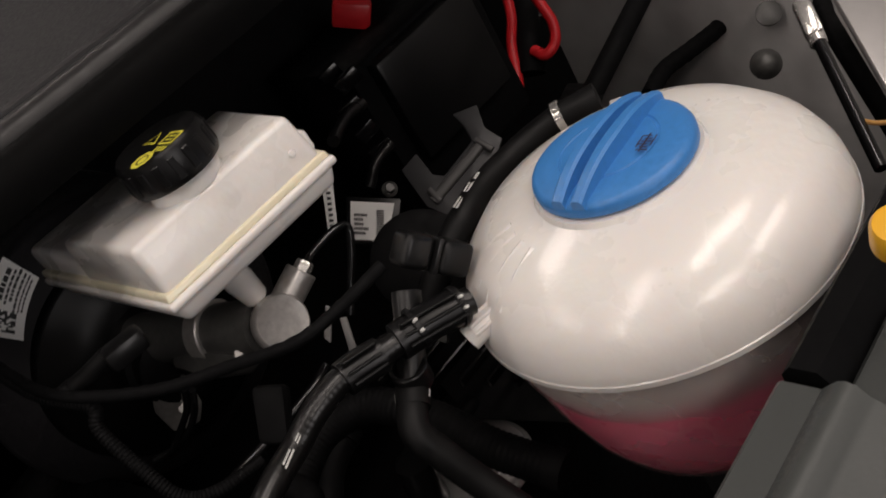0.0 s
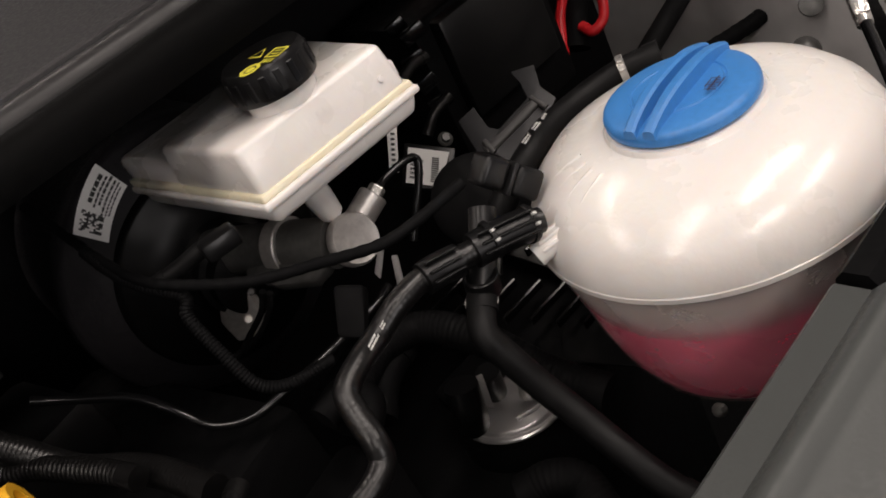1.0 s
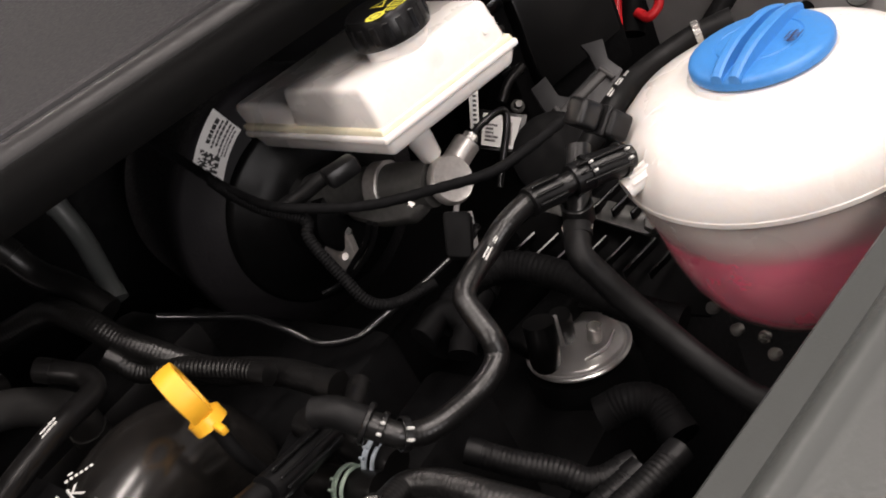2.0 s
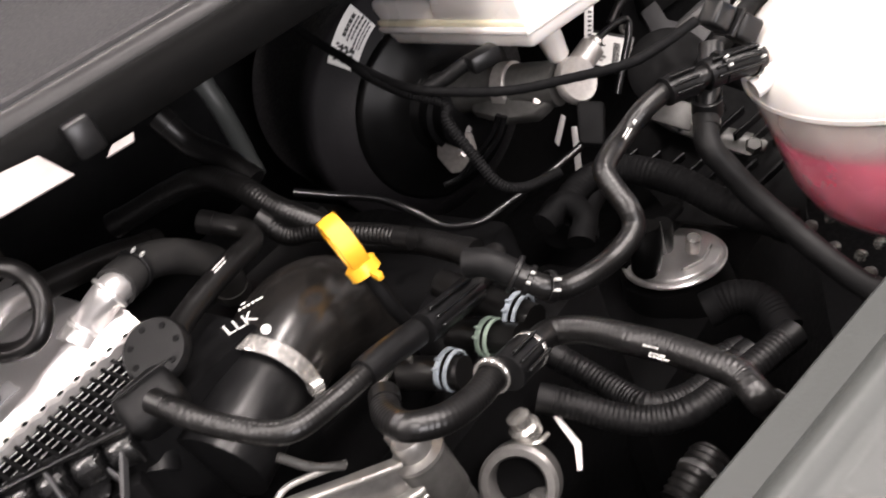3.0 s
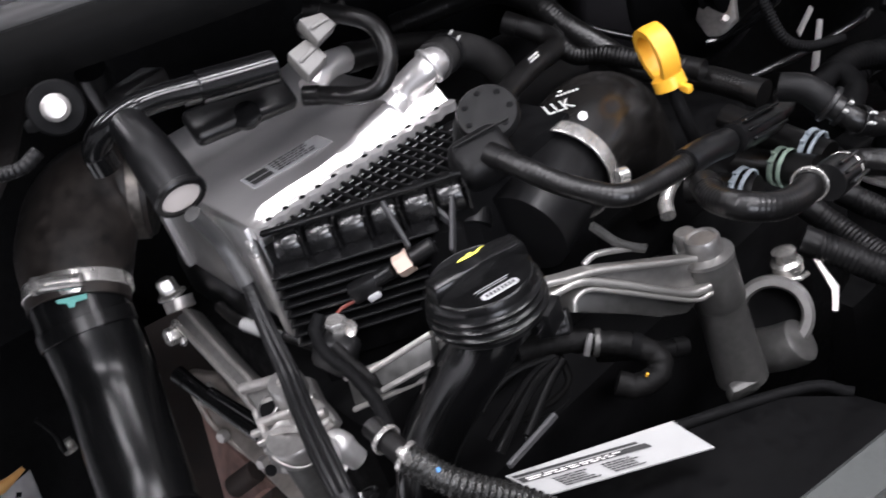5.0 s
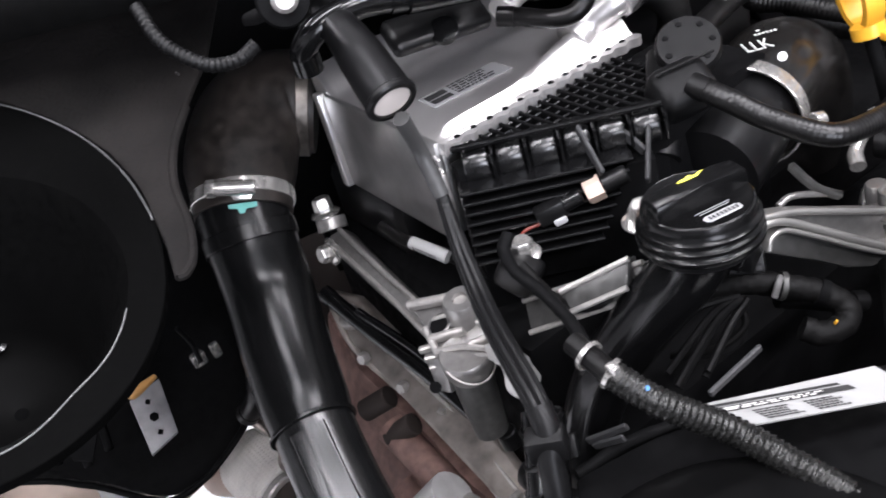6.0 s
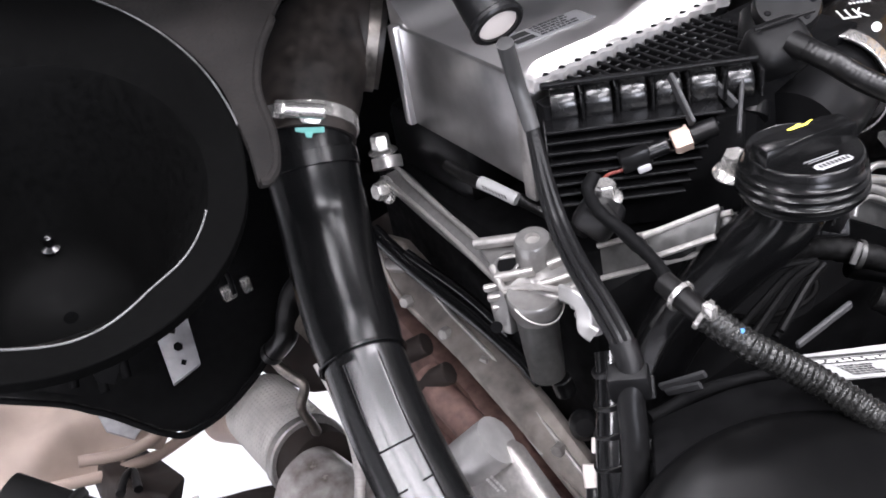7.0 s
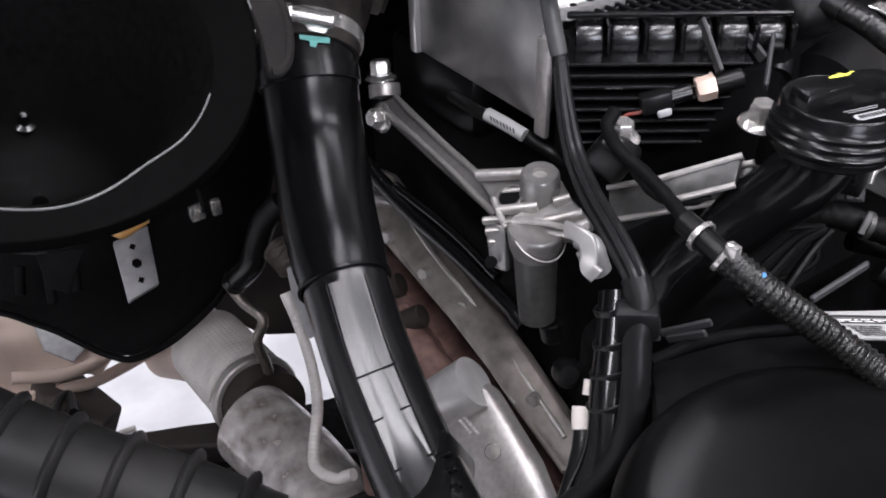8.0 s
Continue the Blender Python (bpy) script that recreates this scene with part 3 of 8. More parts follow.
body = part("disc", lathe([(0.021, 1.1025), (0.0248, 1.1035), (0.0256, 1.1055), (0.0250, 1.1200), (0.0232, 1.1228), (0.003, 1.1230)], (RC.x, RC.y, 0), seg=48), BLACK, rcap)
for k in range(18):
    a = 2 * math.pi * k / 18
    part("rib", block((0.0016, 0.0040, 0.0125), pose(RC.x + 0.0251 * math.cos(a), RC.y + 0.0251 * math.sin(a), 1.1125, 0, 0, math.degrees(a)), 0.0005, 1), BLACK, body)
part("collar", lathe([(0.0208, 1.094), (0.0208, 1.104), (0.018, 1.104)], (RC.x, RC.y, 0)), MILKY, rcap, "milky threaded neck")
S1, S2, S3 = Vector((0.2112, 0.3839, 1.1234)), Vector((0.2287, 0.3930, 1.1234)), Vector((0.2274, 0.3774, 1.1234))
cu = (S3 - S2).normalized()
cv = Vector((-cu.y, cu.x, 0))


def outline(centre, shape, out, inn):
    """A printed sign: a filled outline with a smaller hole in its colour."""
    n = len(shape)
    v = [centre + (cu * x + cv * y) * s for s in (out, inn) for x, y in shape]
    return v, [(k, (k + 1) % n, n + (k + 1) % n, n + k) for k in range(n)], False


OCT = [(math.cos(math.pi / 8 + k * math.pi / 4), math.sin(math.pi / 8 + k * math.pi / 4)) for k in range(8)]
part("sign", outline(S1, OCT, 0.0068, 0.0040), YELLOW_INK, rcap, "yellow warning sign")
part("sign_dot", outline(S1, OCT, 0.0030, 0.0001), YELLOW_INK, rcap)
part("sign", outline(S2, [(-1, -0.7), (1, -0.7), (0, 1)], 0.0060, 0.0040), YELLOW_INK, rcap, "yellow warning triangle")
part("sign", outline(S3, [(-1, -0.8), (1, -0.8), (1, 0.8), (-1, 0.8)], 0.0062, 0.0046), YELLOW_INK, rcap, "yellow warning box")
bars(rcap, S3 - Vector((0, 0, 0.0004)), cu, cv, [(-0.003, -0.002, 0.003, -0.001), (-0.003, 0.001, 0.003, 0.002)] + [(-0.004 + 0.0026 * k, -0.0105, -0.0024 + 0.0026 * k, -0.0066) for k in range(4)], YELLOW_INK)

# ---- brake booster and master cylinder ----
booster = thing("brake_booster", "black brake booster drum with a white type label", "brake booster", (0.22, 0.58, 0.9))
BA = CAR.to_3x3() @ Vector((0, 1, 0.05))
BC = Vector((0.215, 0.545, 0.985))
part("drum", lathe([(0.030, -0.034), (0.036, -0.028), (0.060, -0.0262), (0.064, -0.0225), (0.073, -0.0215), (0.0762, -0.0188), (0.0775, -0.0165)], BC, BA, 96, caps=False), FAN_BLACK, booster)
# greyer than the drum face: light falling on the shoulder is painted in
part("shoulder", lathe([(0.0775, -0.0163), (0.102, 0.0013), (0.1045, 0.0040), (0.1055, 0.0075), (0.1055, 0.026), (0.1040, 0.028), (0.1000, 0.12)], BC, BA, 96, caps=False), COWL_GREY, booster, "sloping shoulder of the drum, its lit grey put into the colour")
part("hub", lathe([(0.024, -0.060), (0.027, -0.058), (0.027, -0.046), (0.031, -0.044), (0.031, -0.030)], BC, BA, 36), MATT, booster)
BU = (Vector((0, 0, 1)) - BA.normalized() * BA.normalized().z).normalized()
BS = BA.normalized().cross(BU)


def on_drum(u, v, lift):
    """A point on the sloping shoulder of the drum: u along the label, v across it."""
    a = radians(-41 + 26.5 * u)
    f = (-0.11 + 0.20 * u) * (1 - v) + (0.70 + 0.26 * u) * v
    r = 0.0835 + 0.023 * f
    e = BU * math.cos(a) + BS * math.sin(a)
    return BC + e * (r + 0.58 * lift) + BA.normalized() * (-0.012 + 0.0165 * f - 0.81 * lift)


def drum_patch(u0, v0, u1, v1, lift, n=6):
    verts = [on_drum(u0 + (u1 - u0) * i / n, v0 + (v1 - v0) * k / 2, lift) for i in range(n + 1) for k in range(3)]
    return verts, [(i * 3 + k, i * 3 + k + 1, (i + 1) * 3 + k + 1, (i + 1) * 3 + k) for i in range(n) for k in range(2)]


part("label", drum_patch(0, 0, 1, 1, 0.0006, 12), WHITE, booster, "white type label with a printed square")
marks = random.Random(4)
spots = [(0.08 + 0.027 * i, 0.22 + 0.058 * k, 0.027, 0.058) for i in range(11) for k in range(11) if marks.random() < 0.55 or (i in (0, 10) and k in (0, 10))]
for v0, wide, u0 in ((0.10, 0.045, 0.42), (0.19, 0.045, 0.40), (0.29, 0.06, 0.36), (0.42, 0.07, 0.52), (0.54, 0.06, 0.46), (0.66, 0.12, 0.50)):
    while u0 < 0.93:
        long = 0.03 + 0.06 * marks.random()
        spots.append((u0, v0, long, wide))
        u0 += long + 0.015
verts, faces = [], []
for u0, v0, du, dv in spots:
    k = len(verts)
    verts += [on_drum(u, v, 0.0010) for u, v in ((u0, v0), (u0 + du, v0), (u0 + du, v0 + dv), (u0, v0 + dv))]
    faces.append((k, k + 1, k + 2, k + 3))
part("print", (verts, faces, False), INK, booster)

mc = thing("brake_master_cylinder", "grey cast aluminium brake master cylinder below its reservoir", "master cylinder", (0.2, 0.43, 0.97))
part("body", tube([(0.2175, 0.409, 0.998), (0.213, 0.44, 0.999), (0.207, 0.475, 1.0), (0.203, 0.515, 1.0)], 0.0165, 24), DARK_CAST, mc, "grey cast cylinder body")
part("step", ring((0.2115, 0.45, 0.999), (-0.05, 0.4, 0), 0.0162, 0.012, 0.003), CAST, mc)
part("keel", slab([(0.1966, 0.4739, 1.0010), (0.1861, 0.4720, 0.9947), (0.1865, 0.4453, 0.9879), (0.1945, 0.4205, 0.9853), (0.2041, 0.4081, 0.9930), (0.1969, 0.4422, 0.9983)], 0.012, 0.003), DARK_CAST, mc)
part("end_disc", lathe([(0.0155, 0), (0.017, 0.002), (0.017, 0.007), (0.0155, 0.009), (0.0150, 0.0088), (0.002, 0.0088)], (0.2205, 0.4005, 0.997), (-0.12, -0.9, 0.32), 32), CAST, mc, "round bright end disc")
part("outlet", rod((0.229, 0.407, 0.996), (0.2535, 0.3985, 1.0068), 0.0095, 20), CAST, mc, "pipe outlet boss")
part("nut", hexhead((0.2535, 0.3985, 1.0068), (0.65, -0.22, 0.29), 0.0055, 0.006), STEEL, mc)
part("lug", slab([(0.2028, 0.5348, 0.9974), (0.1962, 0.5154, 0.9807), (0.1806, 0.5162, 0.9561), (0.1765, 0.5033, 0.9433), (0.1850, 0.4928, 0.9413), (0.1913, 0.4856, 0.9534), (0.2020, 0.4931, 0.9825), (0.2096, 0.4968, 1.0030)], 0.008, 0.002), CAST, mc, "cast fixing lug")
part("arm", slab([(0.1930, 0.4764, 0.9917), (0.2048, 0.4318, 0.9850), (0.2153, 0.4236, 0.9931), (0.2168, 0.4306, 1.0062), (0.2043, 0.4698, 1.0022)], 0.012, 0.003), DARK_CAST, mc)
bolt((0.1841, 0.4955, 0.9563), (-0.5, -0.7, 0.5), 0.0034, 0.006, "zinc nut on the master cylinder flange", CAST)
bolt((0.1957, 0.4926, 0.9711), (-0.5, -0.7, 0.5), 0.0032, 0.005, "small zinc nut on the master cylinder flange", DARK_CAST)
bolt((0.2022, 0.4225, 0.992), (-0.5, -0.7, 0.5), 0.0032, 0.005, "recessed zinc bolt in the master cylinder", CAST)
hose("brake_line", [(0.2545, 0.398, 1.0072), (0.2663, 0.3991, 1.0077), (0.2866, 0.3952, 1.0074), (0.2944, 0.3927, 1.0034), (0.2881, 0.3921, 0.9932), (0.2732, 0.3943, 0.9765), (0.2604, 0.3957, 0.9627)], 0.0028, "bent black steel brake line", GLOSS, "pipe", seg=10)
hose("brake_line", [(0.1651, 0.4255, 1.0047), (0.1626, 0.4357, 0.9902), (0.1608, 0.4584, 0.9718), (0.1532, 0.4737, 0.9585), (0.1432, 0.4834, 0.9576)], 0.0022, "thin black steel brake line", GLOSS, "pipe", seg=8)
hose("brake_line", [(0.1666, 0.4222, 1.0025), (0.1627, 0.4329, 0.9865), (0.1594, 0.4565, 0.9669), (0.1532, 0.4846, 0.9513)], 0.0022, "thin black steel brake line", GLOSS, "pipe", seg=8)


# ---- hoses and pipes between tank, bulkhead and engine ----
def clip_ring(name, a, b, r, mat, label, wide=0.006, thick=0.0012, ear=None):
    """A clamp band round a hose at a, along the way to b."""
    a, b = Vector(a), Vector(b)
    t = thing(name, label, "hose clamp", a)
    part("band", ring(a, b - a, r, wide, thick), mat, t)
    side = (b - a).normalized().cross(Vector((-0.4, -0.7, 0.6))).normalized()
    out = side.cross((b - a).normalized()).normalized()
    if out.dot(Vector((-0.3, -0.7, 0.6))) < 0:
        out = -out
    for s in (-1, 1):
        part("ear", block((0.0016, wide * 0.8, 0.0034), at_axes(a + out * (r + 0.0018) + side * (0.0028 * s), side, out), 0.0004, 1), ear or mat, t)
    return t


def quick_connector(pts, r, label):
    """A push-on plastic connector with raised release ribs."""
    p = [Vector(q) for q in pts]
    t = thing("quick_connector", label, "connector", p[0])
    part("sleeve", tube(p, r), BLACK, t)
    d = (p[-1] - p[0]).normalized()
    side = d.cross(Vector((-0.4, -0.7, 0.6))).normalized()
    out = side.cross(d).normalized()
    if out.dot(Vector((-0.4, -0.7, 0.6))) < 0:
        out = -out
    for s in (-1, 0, 1):
        c = p[0].lerp(p[-1], 0.5) + out * (r + 0.0005) + side * (0.0055 * s)
        part("rib", block(((p[-1] - p[0]).length * 0.85, 0.0018, 0.003), at_axes(c, d, out), 0.0006, 1), BLACK, t)
    return t


H1 = [(0.2331, 0.2657, 1.0031), (0.2128, 0.2774, 1.0093), (0.1911, 0.2888, 1.0123), (0.1735, 0.2977, 1.0163), (0.1542, 0.3032, 1.0153), (0.1386, 0.3082, 1.0097), (0.1185, 0.3059, 1.0107), (0.1032, 0.3035, 1.0086), (0.0966, 0.2964, 1.0025), (0.0901, 0.2853, 0.9930), (0.0856, 0.2821, 0.9851), (0.0753, 0.2810, 0.9822), (0.0612, 0.2845, 0.9802), (0.0422, 0.2883, 0.9830), (0.0298, 0.2938, 0.9858), (0.0212, 0.2997, 0.9929), (0.0175, 0.3113, 1.0022)]
heater = hose("heater_hose", H1, 0.0064, "black rubber heater hose with an S-bend", WOVEN, ribs=0.00009, pitch=0.0030, seg=24, twist=1)
quick_connector([(0.2298, 0.2677, 1.0040), (0.2144, 0.2764, 1.0087), (0.1984, 0.2851, 1.0114)], 0.0095, "black plastic quick connector on the tank nipple")
quick_connector([(0.1896, 0.2878, 1.0133), (0.1793, 0.2931, 1.0159), (0.1705, 0.2966, 1.0171)], 0.0088, "black ribbed plastic connector on the heater hose")
clip_ring("spring_clip", (0.2278, 0.2696, 1.0046), (0.2144, 0.2764, 1.0087), 0.0095, BLACK, "black spring clip with white marks on the tank hose", 0.003, 0.0012, PRINT)
clip_ring("spring_clip", (0.2084, 0.2794, 1.0107), (0.1984, 0.2851, 1.0114), 0.0095, BLACK, "black spring clip with white marks on the tank hose", 0.003, 0.0012, PRINT)
bars(heater, Vector((0.1236, 0.2985, 1.0150)), Vector((0.1386, 0.2980, 1.0185)) - Vector((0.1236, 0.2985, 1.0150)), Vector((0.1280, 0.3062, 1.0194)) - Vector((0.1236, 0.2985, 1.0150)), text_rows(0.010, 0.0042, 2, 24) + [(a + 0.0115, b, c + 0.0115, d) for a, b, c, d in text_rows(0.005, 0.003, 2, 25)], PRINT, 0.0)
t_piece = thing("hose_tee", "black plastic tee piece below the tank hose", "hose tee", (0.2032, 0.2904, 1.0011))
part("stem", tube([(0.2255, 0.2922, 1.0173), (0.2095, 0.2890, 1.0030), (0.1915, 0.2870, 0.9864)], 0.0075), BLACK, t_piece)
part("collar", ring((0.1961, 0.2873, 0.9914), (0, -0.2, 1), 0.0075, 0.012, 0.002), BLACK, t_piece)
part("branch", tube([(0.2095, 0.2890, 1.0030), (0.1954, 0.2918, 1.0095)], 0.007), BLACK, t_piece)
H2 = [(0.1908, 0.2873, 0.9857), (0.1738, 0.2796, 0.9785), (0.1720, 0.2714, 0.9654), (0.1714, 0.2584, 0.9454), (0.1699, 0.2411, 0.9264), (0.1657, 0.2225, 0.9103), (0.1619, 0.2041, 0.8965), (0.1599, 0.1862, 0.8859)]
hose("coolant_hose", H2, 0.0078, "black rubber coolant hose running down to the radiator", DULL_RUBBER)
solo("hose_ring", ring((0.1891, 0.2867, 0.9848), (0, -0.25, 1), 0.0078, 0.0022, 0.0012), STEEL, "thin bright ring round a coolant hose", "hose clamp")
H3 = [(-0.0306, 0.2817, 0.9924), (-0.0225, 0.2839, 0.9891), (-0.0079, 0.2881, 0.9830), (0.0054, 0.2888, 0.9777), (0.0107, 0.2710, 0.9779), (0.0106, 0.2479, 0.9780), (0.0130, 0.2261, 0.9735), (0.0120, 0.2063, 0.9707), (0.0106, 0.1931, 0.9670), (0.0049, 0.1818, 0.9606), (0.0250, 0.1883, 0.9331)]
h3 = hose("coolant_hose", H3, 0.0072, "black rubber coolant hose with woven relief and white print", WOVEN, ribs=0.00013, pitch=0.0026, seg=24, twist=1)
bars(h3, Vector((0.0004, 0.2310, 0.9793)), Vector((0.0023, 0.2184, 0.9759)) - Vector((0.0004, 0.2310, 0.9793)), Vector((0.0067, 0.2315, 0.9814)) - Vector((0.0004, 0.2310, 0.9793)), text_rows(0.010, 0.003, 2, 26) + [(a - 0.004, b + 0.0045, c - 0.004, d + 0.0045) for a, b, c, d in text_rows(0.012, 0.0014, 1, 27)], PRINT, 0.0004)
quick_connector([(-0.0157, 0.2850, 0.9871), (-0.0275, 0.2829, 0.9910), (-0.0395, 0.2813, 0.9940)], 0.0098, "black ribbed plastic tee between two coolant hoses")
solo("hose_ring", ring((-0.0193, 0.2840, 0.9883), Vector((-0.0079, 0.2881, 0.9830)) - Vector((-0.0225, 0.2839, 0.9891)), 0.0088, 0.0025, 0.0012), STEEL, "thin bright ring round a coolant hose", "hose clamp")
H4 = [(-0.0373, 0.2894, 0.9920), (-0.0584, 0.2836, 0.9979), (-0.0766, 0.2821, 1.0044), (-0.0870, 0.2852, 1.0089), (-0.0943, 0.2928, 1.0124), (-0.0897, 0.3094, 1.0092), (-0.0786, 0.3227, 1.0066)]
hose("coolant_hose", H4, 0.0070, "black rubber coolant hose curving to the thermostat", WOVEN, ribs=0.00013, pitch=0.0026, seg=24, twist=1)
solo("hose_ring", ring((-0.0418, 0.2887, 0.9927), Vector((-0.0373, 0.2894, 0.9920)) - Vector((-0.0584, 0.2836, 0.9979)), 0.0082, 0.003, 0.0013), STEEL, "thin bright ring round a coolant hose", "hose clamp")
H5 = [(-0.1424, 0.4019, 1.0442), (-0.1409, 0.3815, 1.0398), (-0.1354, 0.3663, 1.0319), (-0.1269, 0.3461, 1.0247), (-0.1175, 0.3370, 1.0211), (-0.0992, 0.3355, 1.0173), (-0.0823, 0.3354, 1.0147), (-0.0562, 0.3392, 1.0085), (-0.0195, 0.3432, 0.9966), (0.0143, 0.3498, 0.9864), (0.0386, 0.3531, 0.9813), (0.0572, 0.3639, 0.9779)]
hose("breather_hose", H5, 0.0058, "black ribbed rubber breather hose", WOVEN, ribs=0.00013, pitch=0.0026, seg=24, twist=1)
quick_connector([(-0.0310, 0.3391, 1.0018), (-0.0108, 0.3418, 0.9955), (0.0169, 0.3474, 0.9869)], 0.0088, "black ribbed connector on the breather hose")
hose("hose_sleeve", [(-0.0749, 0.3361, 1.0135), (-0.0573, 0.3380, 1.0096), (-0.0341, 0.3406, 1.0019)], 0.0078, "black plastic sleeve on the breather hose", BLACK, "sleeve")
H7 = [(-0.0336, 0.6180, 1.0414), (-0.0162, 0.6014, 1.0446), (0.0006, 0.5842, 1.0480), (0.0143, 0.5561, 1.0518), (0.0135, 0.5189, 1.0478), (0.0160, 0.4978, 1.0318), (0.0225, 0.4802, 1.0171), (0.0318, 0.4572, 0.9985), (0.0459, 0.4339, 0.9878), (0.0498, 0.4082, 0.9856), (0.0505, 0.3738, 0.9806)]
hose("vacuum_hose", H7, 0.0085, "thick black hose arching behind the engine", WOVEN, ribs=0.00013, pitch=0.0026, seg=24, twist=1)
hose("vacuum_hose", [(0.0045, 0.5001, 1.0317), (0.0095, 0.4871, 1.0140), (0.0198, 0.4710, 1.0110), (0.0273, 0.4484, 1.0067), (0.0338, 0.4257, 1.0029), (0.0366, 0.4056, 0.9996)], 0.0065, "black hose behind the dipstick", ribs=0.0003, pitch=0.003)
hose("cable_conduit", [(0.0759, 0.6038, 1.0940), (0.0742, 0.5961, 1.0671), (0.0649, 0.5809, 1.0440), (0.0549, 0.5662, 1.0240)], 0.0075, "grey cable conduit along the bulkhead", GREY_PLASTIC, "conduit")
hose("cable_conduit", [(0.0247, 0.5874, 1.0937), (0.0288, 0.5766, 1.0693), (0.0341, 0.5544, 1.0531), (0.0340, 0.5341, 1.0358)], 0.009, "black cable conduit along the bulkhead", RUBBER, "conduit")
hose("vacuum_pipe", [(0.0564, 0.5325, 1.0105), (0.0709, 0.5168, 0.9986), (0.0889, 0.4914, 0.9844), (0.0945, 0.4692, 0.9710), (0.0975, 0.4542, 0.9593), (0.1026, 0.4420, 0.9539), (0.1139, 0.4283, 0.9510), (0.1332, 0.4192, 0.9517), (0.1699, 0.4103, 0.9499), (0.2098, 0.3990, 0.9522), (0.2271, 0.4004, 0.9521)], 0.003, "thin glossy black vacuum pipe", GLOSS, "pipe", seg=10)
hose("cable_harness", [(0.1347, 0.5492, 1.0955), (0.1285, 0.5082, 1.0744), (0.1224, 0.4752, 1.0625), (0.1202, 0.4460, 1.0537), (0.1274, 0.4154, 1.0461), (0.1420, 0.3829, 1.0379), (0.1611, 0.3529, 1.0340), (0.1787, 0.3224, 1.0323), (0.2010, 0.3107, 1.0315), (0.2283, 0.3007, 1.0321)], 0.0030, "taped black wiring harness across the master cylinder", MATT, "harness", ribs=0.0003, pitch=0.009)
hose("cable_harness", [(0.1249, 0.4960, 1.0696), (0.1209, 0.4753, 1.0604), (0.1194, 0.4522, 1.0513), (0.1251, 0.4276, 1.0392), (0.1183, 0.4244, 1.0297), (0.1145, 0.4101, 1.0063), (0.1143, 0.3978, 0.9843), (0.1263, 0.3878, 0.9741), (0.1503, 0.3781, 0.9692)], 0.0034, "black corrugated wiring conduit", MATT, "harness", ribs=0.0005, pitch=0.0022)
hose("cable_harness", [(0.1231, 0.4411, 1.0486), (0.1342, 0.4273, 1.0525), (0.1453, 0.4133, 1.0575), (0.1552, 0.4041, 1.0570)], 0.005, "taped black sensor lead", DULL_RUBBER, "harness")
solo("cable_plug", block((0.022, 0.014, 0.012), at_axes((0.1498, 0.4047, 1.0572), Vector((0.1571, 0.4027, 1.0578)) - Vector((0.1412, 0.4099, 1.0579))), 0.003), BLACK, "black plug on the reservoir sensor", "plug")
TH = [(0.262, 0.335, 0.962), (0.280, 0.323, 0.982), (0.3035, 0.3135, 0.9945), (0.331, 0.3125, 0.9955), (0.366, 0.3030, 0.9945), (0.386, 0.2830, 0.9985), (0.398, 0.2620, 1.000)]
bh = hose("bulkhead_hose", TH, 0.0084, "thick black hose beside the coolant tank with white print", DULL_RUBBER)
hu = (Vector(TH[3]) - Vector(TH[2])).normalized()
hv = hu.cross(Vector((-0.45, -0.35, 0.8))).normalized()
ho = hv.cross(hu) * -1.0
if ho.z < 0:
    ho = -ho
bars(bh, Vector(TH[2]) + ho * 0.0087 - hv * 0.002, hu, ho.cross(hu), text_rows(0.010, 0.0034, 2, 21) + [(a + 0.013, b, c + 0.013, d) for a, b, c, d in text_rows(0.008, 0.0034, 2, 22)] + [(a + 0.024, b, c + 0.024, d) for a, b, c, d in text_rows(0.006, 0.0028, 1, 23)], PRINT, 0.0002)
clip_ring("spring_clip", TH[5], TH[6], 0.0088, STEEL, "bright spring clip on a thick hose", 0.005)

# level sensor plug between harness and tank
plug = thing("sensor_plug", "black sensor plug on the side of the coolant tank", "plug", (0.2426, 0.2898, 1.0114))
PLUG = Vector((0.018, -0.009, -0.023)).normalized()
for c, l, mat in (((0.2450, 0.2947, 1.0268), 0.0165, BLACK), ((0.2552, 0.2850, 1.0115), 0.0175, CONDUIT)):
    part("housing", block((l, 0.0175, 0.0165), at_axes(c, PLUG, (-0.6, -0.6, 0.4)), 0.0032, 3), mat, plug)
part("collar", block((0.003, 0.0185, 0.0175), at_axes((0.2500, 0.2901, 1.0194), PLUG, (-0.6, -0.6, 0.4)), 0.001), BLACK, plug)
bars(plug, (0.2560, 0.2760, 1.0090), (0.2, 0.2, 1), (1, -0.5, 0), [(0, 0, 0.009, 0.0010)], PRINT)

# ---- far corner: control unit, brackets, labels, battery side ----
abs_unit = thing("control_unit", "black hydraulic control unit in the far corner", "control unit", (0.52, 0.62, 0.85))
part("box", block((0.16, 0.13, 0.15), CAR @ pose(0.60, 0.27, 0.93), 0.006), MATT, abs_unit)
part("cover", block((0.12, 0.02, 0.10), CAR @ pose(0.60, 0.20, 0.95), 0.004), BLACK, abs_unit)
br = thing("support_bracket", "dark grey plastic support bracket with a ribbed arm", "bracket", (0.4185, 0.4499, 0.9265))
BP_N = Vector((-0.5, -0.5, 0.7)).normalized()
